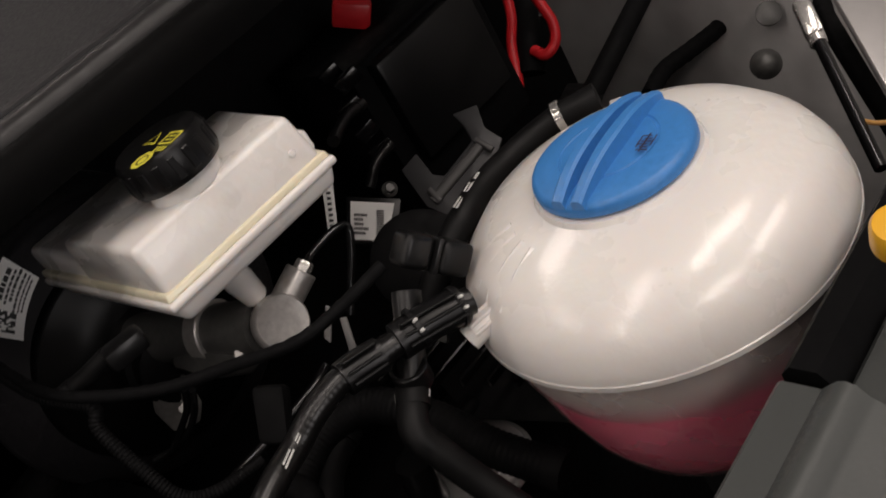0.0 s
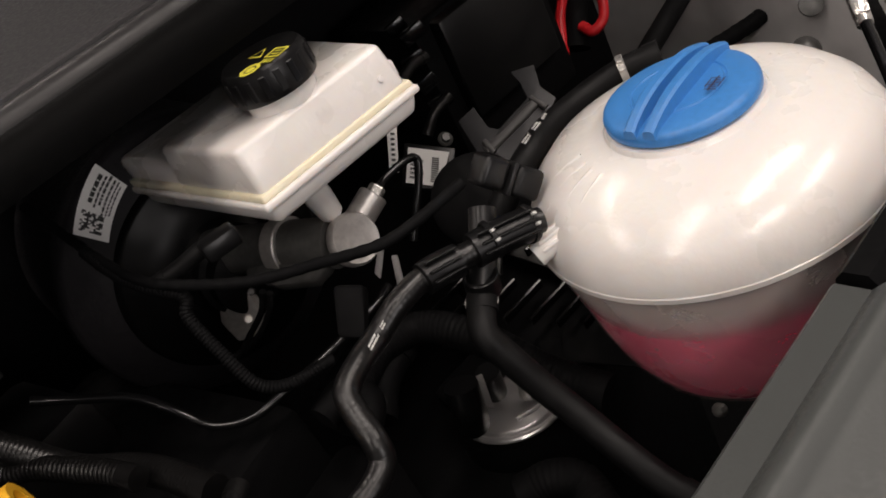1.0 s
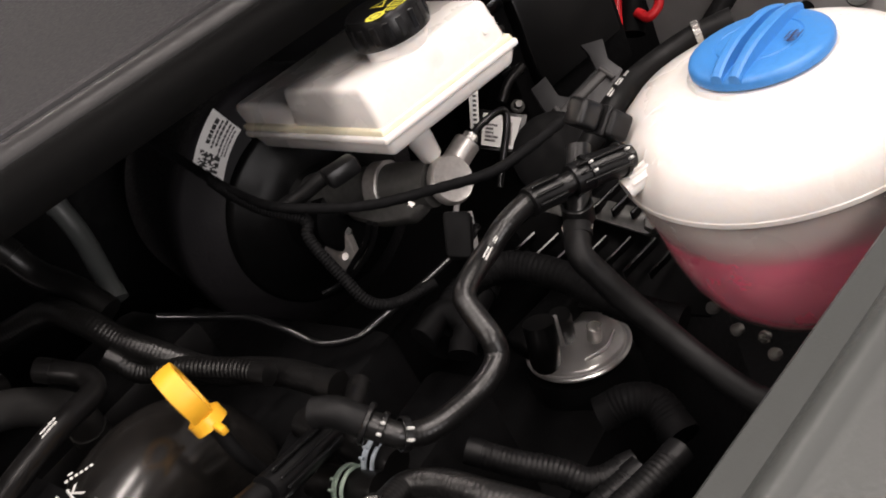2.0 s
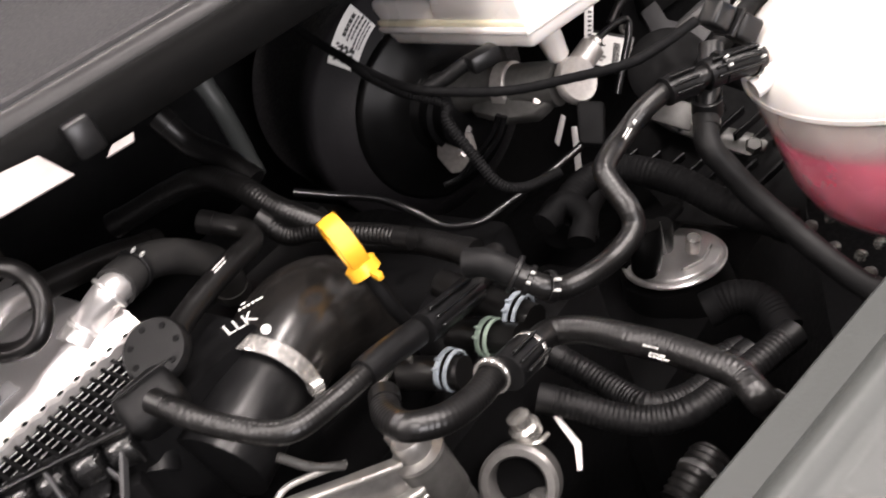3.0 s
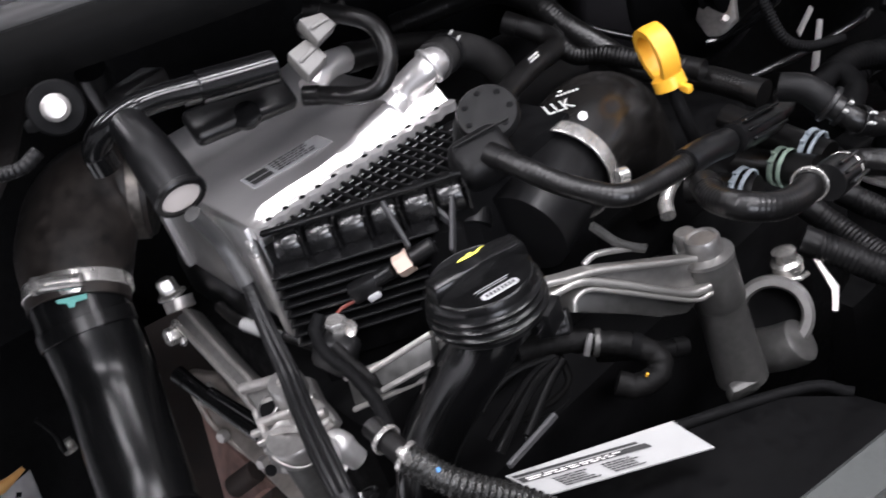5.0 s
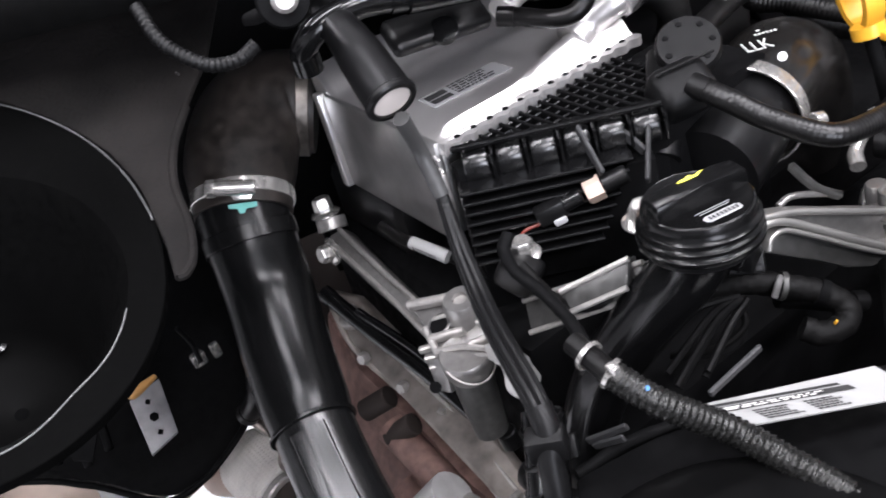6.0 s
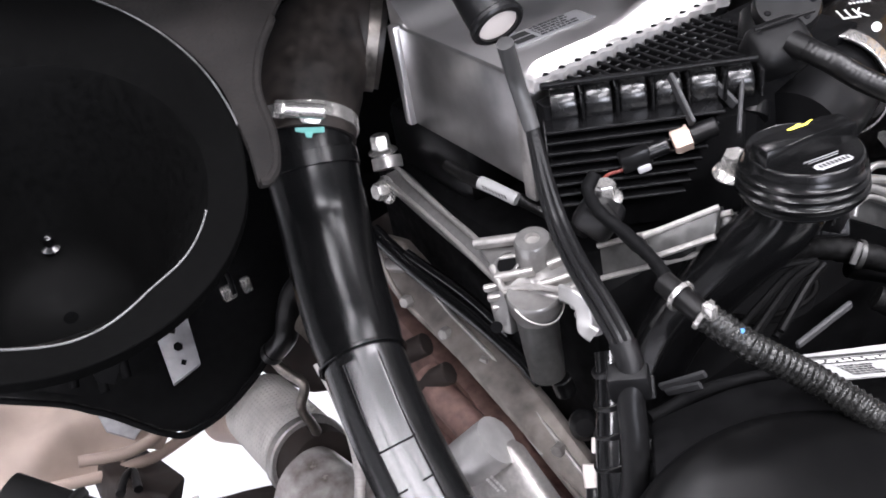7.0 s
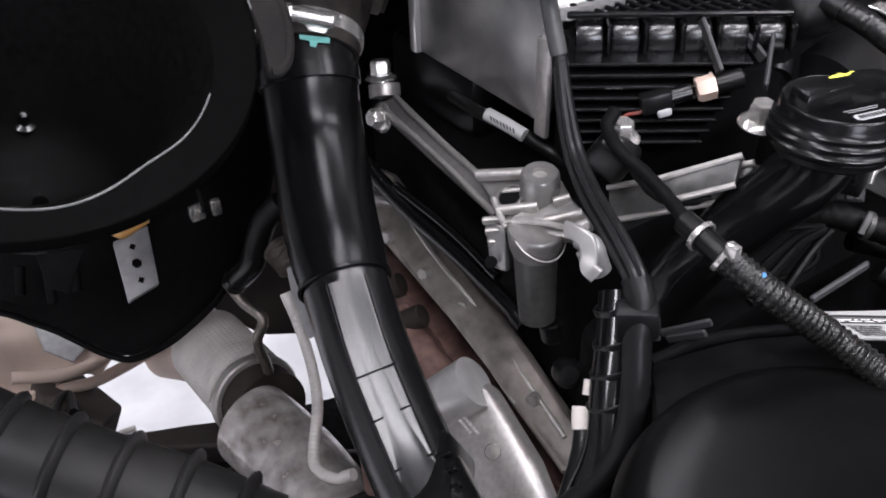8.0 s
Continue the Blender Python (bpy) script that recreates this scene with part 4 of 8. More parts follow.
part("plate", slab([(0.4726, 0.4364, 0.9579), (0.4849, 0.4205, 0.9553), (0.4724, 0.4139, 0.9417), (0.4700, 0.4015, 0.9311), (0.4468, 0.4077, 0.9189), (0.4090, 0.4225, 0.9025), (0.4087, 0.4476, 0.9202), (0.4244, 0.4673, 0.9455), (0.4388, 0.4583, 0.9493), (0.4300, 0.4458, 0.9342), (0.4322, 0.4380, 0.9301), (0.4608, 0.4217, 0.9389), (0.4683, 0.4284, 0.9491)], 0.004, 0.001), GREY_DARK, br, "dark grey sheet bracket")
# paler than the plate: the light on the ribs is in their colour
part("rib", strip([(0.4120, 0.4412, 0.9236), (0.4350, 0.4275, 0.9300), (0.4590, 0.4130, 0.9370)], BP_N, 0.0085, 0.0045), GREY_RIB, br, "rib with its lit tone put into a paler grey")
part("rib", strip([(0.4173, 0.4445, 0.9300), (0.4150, 0.4400, 0.9254), (0.4135, 0.4359, 0.9211)], BP_N, 0.0050, 0.0052), GREY_RIB, br)
part("rib", strip([(0.4598, 0.4172, 0.9405), (0.4587, 0.4110, 0.9357), (0.4577, 0.4049, 0.9309)], BP_N, 0.0050, 0.0052), GREY_RIB, br)
bolt((0.4140, 0.4791, 0.9375), (-0.4, -0.7, 0.6), 0.0040, 0.006, "dull hexagon bolt on the support bracket", DARK_CAST)
bolt((0.3819, 0.4662, 0.9177), (-0.4, -0.7, 0.6), 0.0036, 0.005, "dull hexagon bolt on the support bracket", DARK_CAST)
bolt((0.4751, 0.4283, 0.9487), (-0.4, -0.7, 0.6), 0.0036, 0.005, "dull hexagon bolt on the support bracket", DARK_CAST)
tag1 = thing("type_label", "white paper type label with a bar code on a black bracket", "label", (0.3879, 0.4854, 0.9309))
tc = [(0.3901, 0.4977, 0.9483), (0.3659, 0.4937, 0.9304), (0.3765, 0.4713, 0.9174), (0.4031, 0.4708, 0.9321)]
part("backing", slab([(0.3932, 0.5026, 0.9511), (0.3649, 0.4986, 0.9272), (0.3806, 0.4678, 0.9095), (0.4100, 0.4691, 0.9310)], 0.006, 0.001), BLACK, tag1)
part("paper", slab(tc, 0.0005, 0), WHITE, tag1)
tu, tv = Vector(tc[2]) - Vector(tc[1]), Vector(tc[0]) - Vector(tc[1])
bars(tag1, Vector(tc[1]), tu, tv, [(a + 0.003, b + 0.004, c + 0.003, d + 0.004) for a, b, c, d in text_rows(0.011, 0.018, 5, 5)] + [(0.020, 0.003 + 0.0018 * k, 0.026, 0.0040 + 0.0018 * k) for k in range(12)], INK, 0.0006)
tag2 = thing("cable_flag", "white paper flag round a cable", "label", (0.3505, 0.4709, 0.9713))
part("paper", slab([(0.3598, 0.4741, 0.9914), (0.3336, 0.4675, 0.9649), (0.3372, 0.4624, 0.9620), (0.3639, 0.4683, 0.9881)], 0.001, 0), WHITE, tag2)
bars(tag2, (0.3341, 0.4655, 0.9671), Vector((0.3639, 0.4683, 0.9881)) - Vector((0.3372, 0.4624, 0.9620)), Vector((0.3598, 0.4741, 0.9914)) - Vector((0.3639, 0.4683, 0.9881)), [(0.002 + 0.004 * k, -0.004, 0.004 + 0.004 * k, -0.001) for k in range(7)], INK, 0.0012)
hose("cable", [(0.3893, 0.4732, 1.0048), (0.4084, 0.4837, 1.0017), (0.4303, 0.4920, 0.9994), (0.4535, 0.4970, 0.9936)], 0.0045, "black cable behind the reservoir", RUBBER, "cable")
hose("cable", [(0.4047, 0.4857, 0.9495), (0.4181, 0.4810, 0.9605), (0.4391, 0.4782, 0.9627)], 0.004, "black cable behind the reservoir", RUBBER, "cable")
fins = thing("fuse_holder", "glossy black fuse holder with stacked fins", "fuse holder", (0.4526, 0.4998, 0.9975))
part("fin", block((0.022, 0.006, 0.012), at_axes((0.4591, 0.5016, 1.0133), Vector((0.4707, 0.4924, 1.0167)) - Vector((0.4511, 0.5077, 1.0110))), 0.001), GLOSS, fins)
part("fin", block((0.020, 0.006, 0.012), at_axes((0.4476, 0.5031, 0.9952), Vector((0.4561, 0.4964, 0.9970)) - Vector((0.4406, 0.5088, 0.9943))), 0.001), GLOSS, fins)
part("fin", block((0.018, 0.006, 0.012), at_axes((0.4430, 0.4966, 0.9753), Vector((0.4479, 0.4929, 0.9765)) - Vector((0.4373, 0.5005, 0.9730))), 0.001), GLOSS, fins)
part("fin", block((0.020, 0.006, 0.012), at_axes((0.4392, 0.4901, 0.9579), Vector((0.4453, 0.4850, 0.9586)) - Vector((0.4328, 0.4952, 0.9569))), 0.001), GLOSS, fins)
part("fin", block((0.018, 0.005, 0.012), at_axes((0.4675, 0.5244, 1.0176), Vector((0.4741, 0.5193, 1.0196)) - Vector((0.4611, 0.5294, 1.0160))), 0.001), GLOSS, fins)
solo("terminal_cover", block((0.035, 0.025, 0.024), at_axes((0.5712, 0.5717, 1.0207), Vector((0.5787, 0.5588, 1.0082)) - Vector((0.5621, 0.5833, 1.0275))), 0.004), RED, "red plastic battery terminal cover", "terminal cover")
hose("battery_cable", [(0.7301, 0.5245, 0.9428), (0.7165, 0.5238, 0.9113), (0.7016, 0.5285, 0.8881), (0.6749, 0.5227, 0.8565), (0.6643, 0.5264, 0.8436)], 0.0055, "thick red battery cable", RED, "cable")
hose("battery_cable", [(0.7233, 0.4954, 0.9395), (0.7189, 0.4874, 0.9177), (0.7137, 0.4801, 0.8963), (0.7043, 0.4812, 0.8795), (0.6940, 0.4911, 0.8730), (0.6997, 0.5051, 0.8775)], 0.0055, "thick red battery cable in a loop", RED, "cable")
hose("taped_harness", [(0.6817, 0.3945, 0.8145), (0.7222, 0.3928, 0.8152), (0.7546, 0.3769, 0.8130), (0.7867, 0.3601, 0.8114), (0.8021, 0.3560, 0.8138), (0.8138, 0.3672, 0.8223), (0.8121, 0.3794, 0.8297)], 0.0085, "taped black harness on the inner wing", MATT, "harness", ribs=0.0006, pitch=0.012)
hose("taped_harness", [(0.6935, 0.5162, 0.8562), (0.7217, 0.5180, 0.8861), (0.7448, 0.5222, 0.9133), (0.7538, 0.5227, 0.9347)], 0.014, "taped black harness beside the battery cables", MATT, "harness")
ws = thing("wing_stay", "black bracket behind the coolant tank", "bracket", (0.5841, 0.4014, 0.8790))
part("plate", slab([(0.5752, 0.4202, 0.8858), (0.6082, 0.4277, 0.8812), (0.6353, 0.4073, 0.8588), (0.5878, 0.3884, 0.8710), (0.5539, 0.3879, 0.8817)], 0.008, 0.002), MATT, ws)
part("stem", rod((0.5945, 0.4019, 0.8743), CAR @ Vector((0.87, 0.12, 0.93)), 0.01), MATT, ws)
strut = thing("gas_strut", "black gas strut of the bonnet with a steel end fitting", "gas strut", (0.4815, 0.1501, 0.8894))
part("cylinder", rod((0.5438, 0.1849, 0.9249), (0.4541, 0.1405, 0.8839), 0.0042), GLOSS, strut)
part("end_fitting", block((0.03, 0.012, 0.012), at_axes((0.5583, 0.1923, 0.9335), Vector((0.5438, 0.1849, 0.9249)) - Vector((0.5725, 0.1988, 0.9416))), 0.003), STEEL, strut, "zinc-plated end fitting")
part("pin", rod((0.5500, 0.1878, 0.9268), (0.5424, 0.1845, 0.9223), 0.006), STEEL, strut)
solo("bonnet_hinge", slab([(0.6367, 0.1968, 0.9060), (0.5253, 0.1426, 0.8767), (0.5738, 0.1329, 0.8717), (0.6518, 0.1540, 0.8908)], 0.006, 0.002), ALU, "bright crinkled metal bonnet hinge plate", "hinge")
solo("wing_edge_channel", slab([(0.6772, 0.2236, 0.8876), (0.6301, 0.2042, 0.8773), (0.5277, 0.1483, 0.8476), (0.5349, 0.1443, 0.8557), (0.6560, 0.2041, 0.8807), (0.6789, 0.2119, 0.8837)], 0.01, 0.002), MATT, "black channel along the wing edge", "trim", kind="structure")
solo("wing_fastener", lathe([(0.012, 0), (0.014, 0.003), (0.010, 0.012), (0.004, 0.016)], (0.6903, 0.2830, 0.8223), (-0.6, -0.4, 0.6), 20), DARK_CAST, "grey push fastener on the inner wing", "fastener")
solo("wing_fastener", lathe([(0.012, 0), (0.012, 0.004), (0.006, 0.006)], (0.7638, 0.2955, 0.8308), (-0.6, -0.4, 0.6), 20), DARK_CAST, "grey push fastener on the inner wing", "fastener")
hose("thin_wire", [(0.4863, 0.1525, 0.8970), (0.4788, 0.1427, 0.9000), (0.4735, 0.1272, 0.9042)], 0.0016, "thin yellowish wire beside the gas strut", WAX, "wire", seg=8)
filler = thing("washer_filler_cap", "yellow plastic cap at the edge of the front panel", "cap", (0.2468, 0.0815, 1.0156))
part("cap", lathe([(0.0085, 0), (0.009, 0.002), (0.009, 0.010), (0.008, 0.012), (0.002, 0.013)], (0.2343, 0.0732, 1.0294), (-0.2, -0.2, 1), 28), YELLOW, filler)
part("tab", block((0.006, 0.004, 0.010), pose(*(0.2343, 0.0764, 1.0305)), 0.001), YELLOW, filler)

# ---- below the tank: pump plate, grating, bars ----
pump = thing("pump_plate", "aluminium pump flange with black connectors", "pump", (0.267, 0.40, 0.78))
part("plate", lathe([(0.041, 0), (0.0435, 0.001), (0.0440, 0.003), (0.0428, 0.0045), (0.0400, 0.0048), (0.0392, 0.0075), (0.0378, 0.0085), (0.004, 0.0088)], (0.267, 0.396, 0.794), (0.1, -0.05, 1), 48), ALU, pump)
part("body", lathe([(0.05, 0), (0.05, 0.05), (0.044, 0.09)], (0.267, 0.40, 0.70), (0, 0, 1), 40), BLACK, pump)
part("connector", tube([(0.2221, 0.3911, 0.8260), (0.2158, 0.3793, 0.8509), (0.2194, 0.3780, 0.8705)], 0.012), BLACK, pump)
part("connector", tube([(0.2572, 0.3955, 0.8184), (0.2545, 0.3912, 0.8296), (0.2538, 0.3881, 0.8446)], 0.009), BLACK, pump)
part("cover", block((0.075, 0.030, 0.022), at_axes((0.2780, 0.4240, 0.812), (1, -0.35, 0.1), (0.1, -0.05, 1)), 0.006, 3), MATT, pump, "black cover over the flange")
part("rib", strip([(0.246, 0.376, 0.8035), (0.262, 0.366, 0.8025), (0.282, 0.368, 0.8015)], (0.1, -0.05, 1), 0.0025, 0.0030), ALU_DULL, pump)
part("stud", rod((0.2640, 0.3741, 0.8107), (0.2645, 0.3691, 0.8253), 0.006), STEEL, pump)
part("fin", slab([(0.2338, 0.3849, 0.8577), (0.2274, 0.3824, 0.8403), (0.2323, 0.3753, 0.8311), (0.2404, 0.3779, 0.8586)], 0.003), ALU, pump)
grate = thing("battery_tray", "black plastic tray with open slats below the tank", "tray", (0.36, 0.42, 0.80))
part("floor", slab([(0.3285, 0.4653, 0.8656), (0.2930, 0.4029, 0.8161), (0.3156, 0.3011, 0.7953), (0.4302, 0.3385, 0.8381), (0.4344, 0.4216, 0.8700)], 0.01), MATT, grate)
for k in range(7):
    a = Vector((0.3047, 0.4477, 0.8634)).lerp(Vector((0.3391, 0.3371, 0.8319)), k / 6)
    part("slat", block((0.046, 0.0030, 0.008), at_axes(a, Vector((0.3473, 0.4314, 0.8614)) - Vector((0.3171, 0.4379, 0.8621))), 0.001, 1), GLOSS, grate)
for k in range(6):
    a = Vector((0.3757, 0.4117, 0.8683)).lerp(Vector((0.3872, 0.3353, 0.8466)), k / 5)
    part("slat", block((0.042, 0.0030, 0.008), at_axes(a, Vector((0.3473, 0.4314, 0.8614)) - Vector((0.3171, 0.4379, 0.8621))), 0.001, 1), GLOSS, grate)
sb = thing("steel_stay", "dull grey steel stay with two bolt holes", "bracket", (0.3630, 0.3798, 0.8478))
part("bar", slab([(0.3638, 0.4489, 0.8770), (0.3581, 0.4267, 0.8658), (0.3572, 0.3585, 0.8408), (0.3645, 0.3471, 0.8416), (0.3702, 0.3446, 0.8474), (0.3771, 0.3593, 0.8499), (0.3729, 0.4363, 0.8767)], 0.004, 0.001), DARK_CAST, sb)
part("bolt_head", hexhead((0.3610, 0.3542, 0.8480), (-0.4, -0.5, 0.8), 0.007, 0.006), DARK_CAST, sb)
part("bolt_head", hexhead((0.3602, 0.4253, 0.8734), (-0.4, -0.5, 0.8), 0.006, 0.005), DARK_CAST, sb)
solo("rubber_pad", lathe([(0.03, 0), (0.034, 0.004), (0.034, 0.012), (0.028, 0.016)], (0.3306, 0.3950, 0.9376), (-0.5, -0.6, 0.6), 32), MATT, "black rubber pad behind the hose tee", "pad")
solo("side_plate", slab([(0.2893, 0.3781, 0.9408), (0.2762, 0.3852, 0.9292), (0.2767, 0.3548, 0.9186), (0.2893, 0.3533, 0.9353)], 0.004), DARK_CAST, "dull grey sheet bracket below the tee", "bracket")
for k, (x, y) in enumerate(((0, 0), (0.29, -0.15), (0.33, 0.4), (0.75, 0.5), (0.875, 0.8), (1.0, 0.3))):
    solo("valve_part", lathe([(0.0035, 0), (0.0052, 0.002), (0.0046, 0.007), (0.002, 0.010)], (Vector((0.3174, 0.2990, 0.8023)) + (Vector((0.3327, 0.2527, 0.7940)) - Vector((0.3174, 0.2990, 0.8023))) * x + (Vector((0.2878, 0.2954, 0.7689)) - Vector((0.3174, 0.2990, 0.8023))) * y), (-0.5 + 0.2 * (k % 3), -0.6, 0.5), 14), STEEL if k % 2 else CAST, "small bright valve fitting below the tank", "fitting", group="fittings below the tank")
for pts, r, lab in (([(0.1402, 0.3886, 0.9221), (0.1757, 0.4014, 0.9243), (0.2041, 0.4007, 0.9236), (0.2255, 0.3847, 0.9187), (0.2285, 0.3473, 0.9092), (0.2246, 0.3063, 0.8907), (0.2229, 0.2641, 0.8795)], 0.011, "black bundled cable conduit behind the heater hose"), ([(0.1590, 0.3850, 0.9047), (0.1850, 0.3955, 0.9112), (0.2108, 0.3998, 0.9119)], 0.009, "black hose behind the heater hose"), ([(0.1279, 0.3860, 0.9418), (0.1491, 0.3844, 0.9440), (0.1518, 0.3717, 0.9330), (0.1329, 0.3658, 0.9250)], 0.0085, "short black hose bend")):
    hose("cable_conduit" if "conduit" in lab else "hose", pts, r, lab, MATT, ribs=0.0004 if r > 0.01 else 0, pitch=0.004)
CONDUITS = (([(0.0142, 0.3311, 0.9068), (0.0209, 0.3134, 0.8990), (0.0279, 0.2894, 0.8883), (0.0369, 0.2696, 0.8839), (0.0482, 0.2540, 0.8852), (0.0674, 0.2457, 0.8841), (0.0896, 0.2347, 0.8856), (0.1214, 0.2246, 0.8838)], 0.0085), ([(0.0552, 0.3534, 0.8996), (0.0577, 0.3332, 0.8856), (0.0538, 0.3051, 0.8771), (0.0507, 0.2848, 0.8762), (0.0678, 0.2722, 0.8694), (0.0902, 0.2606, 0.8695), (0.1132, 0.2488, 0.8715)], 0.008), ([(0.0862, 0.3473, 0.8930), (0.0922, 0.3240, 0.8810), (0.0999, 0.2979, 0.8709), (0.1039, 0.2782, 0.8628), (0.1244, 0.2617, 0.8593)], 0.008), ([(0.1632, 0.3063, 0.8482), (0.1751, 0.2907, 0.8521), (0.1793, 0.2736, 0.8470), (0.1654, 0.2543, 0.8372)], 0.012))
for pts, r in CONDUITS:
    hose("corrugated_conduit", pts, r, "black corrugated cable conduit", CONDUIT if r < 0.01 else MATT, "conduit", ribs=0.0006, pitch=0.0032)


# ---- engine: block, intercooler, intake manifold ----
# block, front cover and gearbox are near-black fillers, shade put into the colour
engine = thing("engine_block", "near-black filler mass for the engine below the manifold", "engine", (-0.1, 0.52, 0.5))
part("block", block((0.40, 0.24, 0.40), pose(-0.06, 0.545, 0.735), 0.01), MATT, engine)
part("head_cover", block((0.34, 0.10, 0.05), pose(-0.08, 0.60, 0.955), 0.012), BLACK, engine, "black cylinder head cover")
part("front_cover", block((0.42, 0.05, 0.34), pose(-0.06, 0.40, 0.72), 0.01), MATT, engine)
part("gearbox", block((0.34, 0.30, 0.34), pose(0.28, 0.50, 0.60), 0.03), MATT, engine, "near-black filler mass beside the engine")
# pale rims on a dark rail: the edge glint is in their colour
for q in ([(-0.2544, 0.4262, 0.9670), (-0.2597, 0.4186, 0.9529), (-0.2271, 0.3626, 0.9843), (-0.2219, 0.3684, 0.9974)], [(-0.2523, 0.3952, 0.9866), (-0.2536, 0.3882, 0.9782), (-0.2345, 0.3668, 0.9910), (-0.2269, 0.3716, 1.0013)]):
    rl = part("head_rail", slab(q, 0.014, 0.002), DARK_CAST, engine, "cast edge of the cylinder head")
    for a, b in ((q[0], q[3]), (q[1], q[2])):
        part("rim", tube([a, Vector(a).lerp(Vector(b), 0.5), b], 0.0016, 8), CAST, rl)

ic = thing("intercooler", "bare aluminium charge air cooler on the intake manifold", "intercooler", (-0.17, 0.53, 0.97))
core = part("core", block((0.134, 0.119, 0.058), pose(-0.177, 0.5475, 1.0065), 0.004), CORE, ic, "dull aluminium cooler side")


def ease(x, a, b):
    t = min(1.0, max(0.0, (x - a) / (b - a)))
    return t * t * (3 - 2 * t)


def lid_height(x, y):
    """The pressed lid: a crimped front flange, a crest that swells towards the pipe stub, a flat floor and a rear bead."""
    swell = ease(x, -0.195, -0.118)
    crest, half = 0.4955 + 0.0045 * swell, 0.0044 + 0.0107 * swell
    tall = (0.0052 + 0.0100 * swell) * ease(x, -0.2445, -0.229)
    d = abs(y - crest) / half
    z = 1.0372 + tall * max(0.0, 1 - d * d) ** 1.3
    floor_end = 0.0030 * ease(x, -0.150, -0.106) * ease(y, 0.500, 0.540)
    z += floor_end + 0.0190 * ease(y, 0.592, 0.622)
    z += 0.0022 * (1 - ease(x, -0.2465, -0.2425)) + 0.0025 * (1 - ease(y, 0.480, 0.489))
    if y < 0.4865:
        z += 0.0009 * max(0.0, math.cos(2 * math.pi * (x + 0.2405) / 0.0112)) ** 0.6 * ease(y, 0.4778, 0.4800) * (1 - ease(y, 0.4828, 0.4855))
    return z + 0.0004 * noise.noise(Vector((x * 40, y * 40, 0)))


LX = [-0.247 + 0.147 * k / 104 for k in range(105)]
LY = [0.4772 + 0.0010 * k for k in range(12)] + [0.4892 + 0.0020 * k for k in range(14)] + [0.520 + 0.008 * k for k in range(8)] + [0.583 + 0.0030 * k for k in range(13)]
rows = len(LY)
verts = [(x, y + 0.0012 * math.sin(2 * math.pi * x / 0.0112) * (k == 0), lid_height(x, y)) for x in LX for k, y in enumerate(LY)]
faces = [(i * rows + k, (i + 1) * rows + k, (i + 1) * rows + k + 1, i * rows + k + 1) for i in range(104) for k in range(rows - 1)]
rim = [i * rows for i in range(105)] + [104 * rows + k for k in range(1, rows)] + [i * rows + rows - 1 for i in range(103, -1, -1)] + [k for k in range(rows - 2, 0, -1)]
low = len(verts)
verts += [(verts[q][0], verts[q][1], 1.0345) for q in rim]
faces += [(rim[k], low + k, low + (k + 1) % len(rim), rim[(k + 1) % len(rim)]) for k in range(len(rim))]
part("lid", (verts, faces), ALU, ic, "bright pressed aluminium lid with a crimped flange")
for k in range(12):
    part("flange_slot", lathe([(0.0019, -0.001), (0.0019, 0.0004), (0.0005, 0.0005)], (-0.2349 + 0.0112 * k, 0.4818, lid_height(-0.2349 + 0.0112 * k, 0.4818)), (0, -0.1, 1), 14), MATT, ic)
part("end_frame", block((0.004, 0.128, 0.066), pose(-0.2475, 0.5475, 1.0085), 0.0015), CORE, ic, "aluminium end frame")
part("end_strip", block((0.006, 0.008, 0.068), pose(-0.2505, 0.609, 1.009), 0.0015), ALU, ic, "bright aluminium corner strip")
for k in range(9):
    part("crimp", block((0.0022, 0.006, 0.0045), pose(-0.2505, 0.4825, 0.978 + 0.0068 * k, 12), 0.0006, 1), ALU, ic)
part("foot", block((0.004, 0.010, 0.056), pose(-0.2505, 0.4835, 0.9975), 0.0015), CAST, ic, "aluminium fixing tab")
part("label", block((0.056, 0.019, 0.0004), pose(-0.1905, 0.5335, 1.0378, 0, 0, -3), 0), GREY_LABEL, ic, "grey type label with small print")
bars(ic, (-0.2180, 0.5270, 1.0382), (1, -0.052, 0), (0.052, 1, 0), [(0.001, 0.001, 0.015, 0.0065), (0.001, 0.008, 0.015, 0.0145)] + [(a + 0.018, b + 0.001, c + 0.018, d + 0.001) for a, b, c, d in text_rows(0.034, 0.016, 5, 8)], INK, 0.0003)
STUB = [(-0.1300, 0.5020, 1.0440), (-0.1195, 0.5020, 1.0490), (-0.1110, 0.4955, 1.0560), (-0.1020, 0.4900, 1.0612), (-0.0935, 0.4925, 1.0602)]
part("outlet", tube(STUB, 0.0098, 24, swell=((0, 1.25), (0.25, 1.15), (0.4, 1.0), (1, 0.97))), ALU, ic, "bright aluminium pipe stub")
for q, d in ((1, 2), (3, 4)):
    part("stub_bead", ring(STUB[q], Vector(STUB[d]) - Vector(STUB[q - 1]), 0.0092, 0.0030, 0.0026, 32), ALU, ic)
part("outlet", tube([(-0.1661, 0.5159, 1.0760), (-0.1566, 0.5197, 1.0792), (-0.1431, 0.5260, 1.0787), (-0.1281, 0.5353, 1.0733)], 0.008, 20), ALU, ic, "bright aluminium pipe stub")
hose("cooler_hose", [(-0.0970, 0.4912, 1.0610), (-0.0856, 0.4985, 1.0588), (-0.0701, 0.5085, 1.0540), (-0.0502, 0.5144, 1.0419), (-0.0344, 0.5162, 1.0258), (-0.0238, 0.5252, 1.0063), (-0.0206, 0.5366, 0.9835)], 0.0112, "black coolant hose on the intercooler stub", DUSTY_RUBBER)
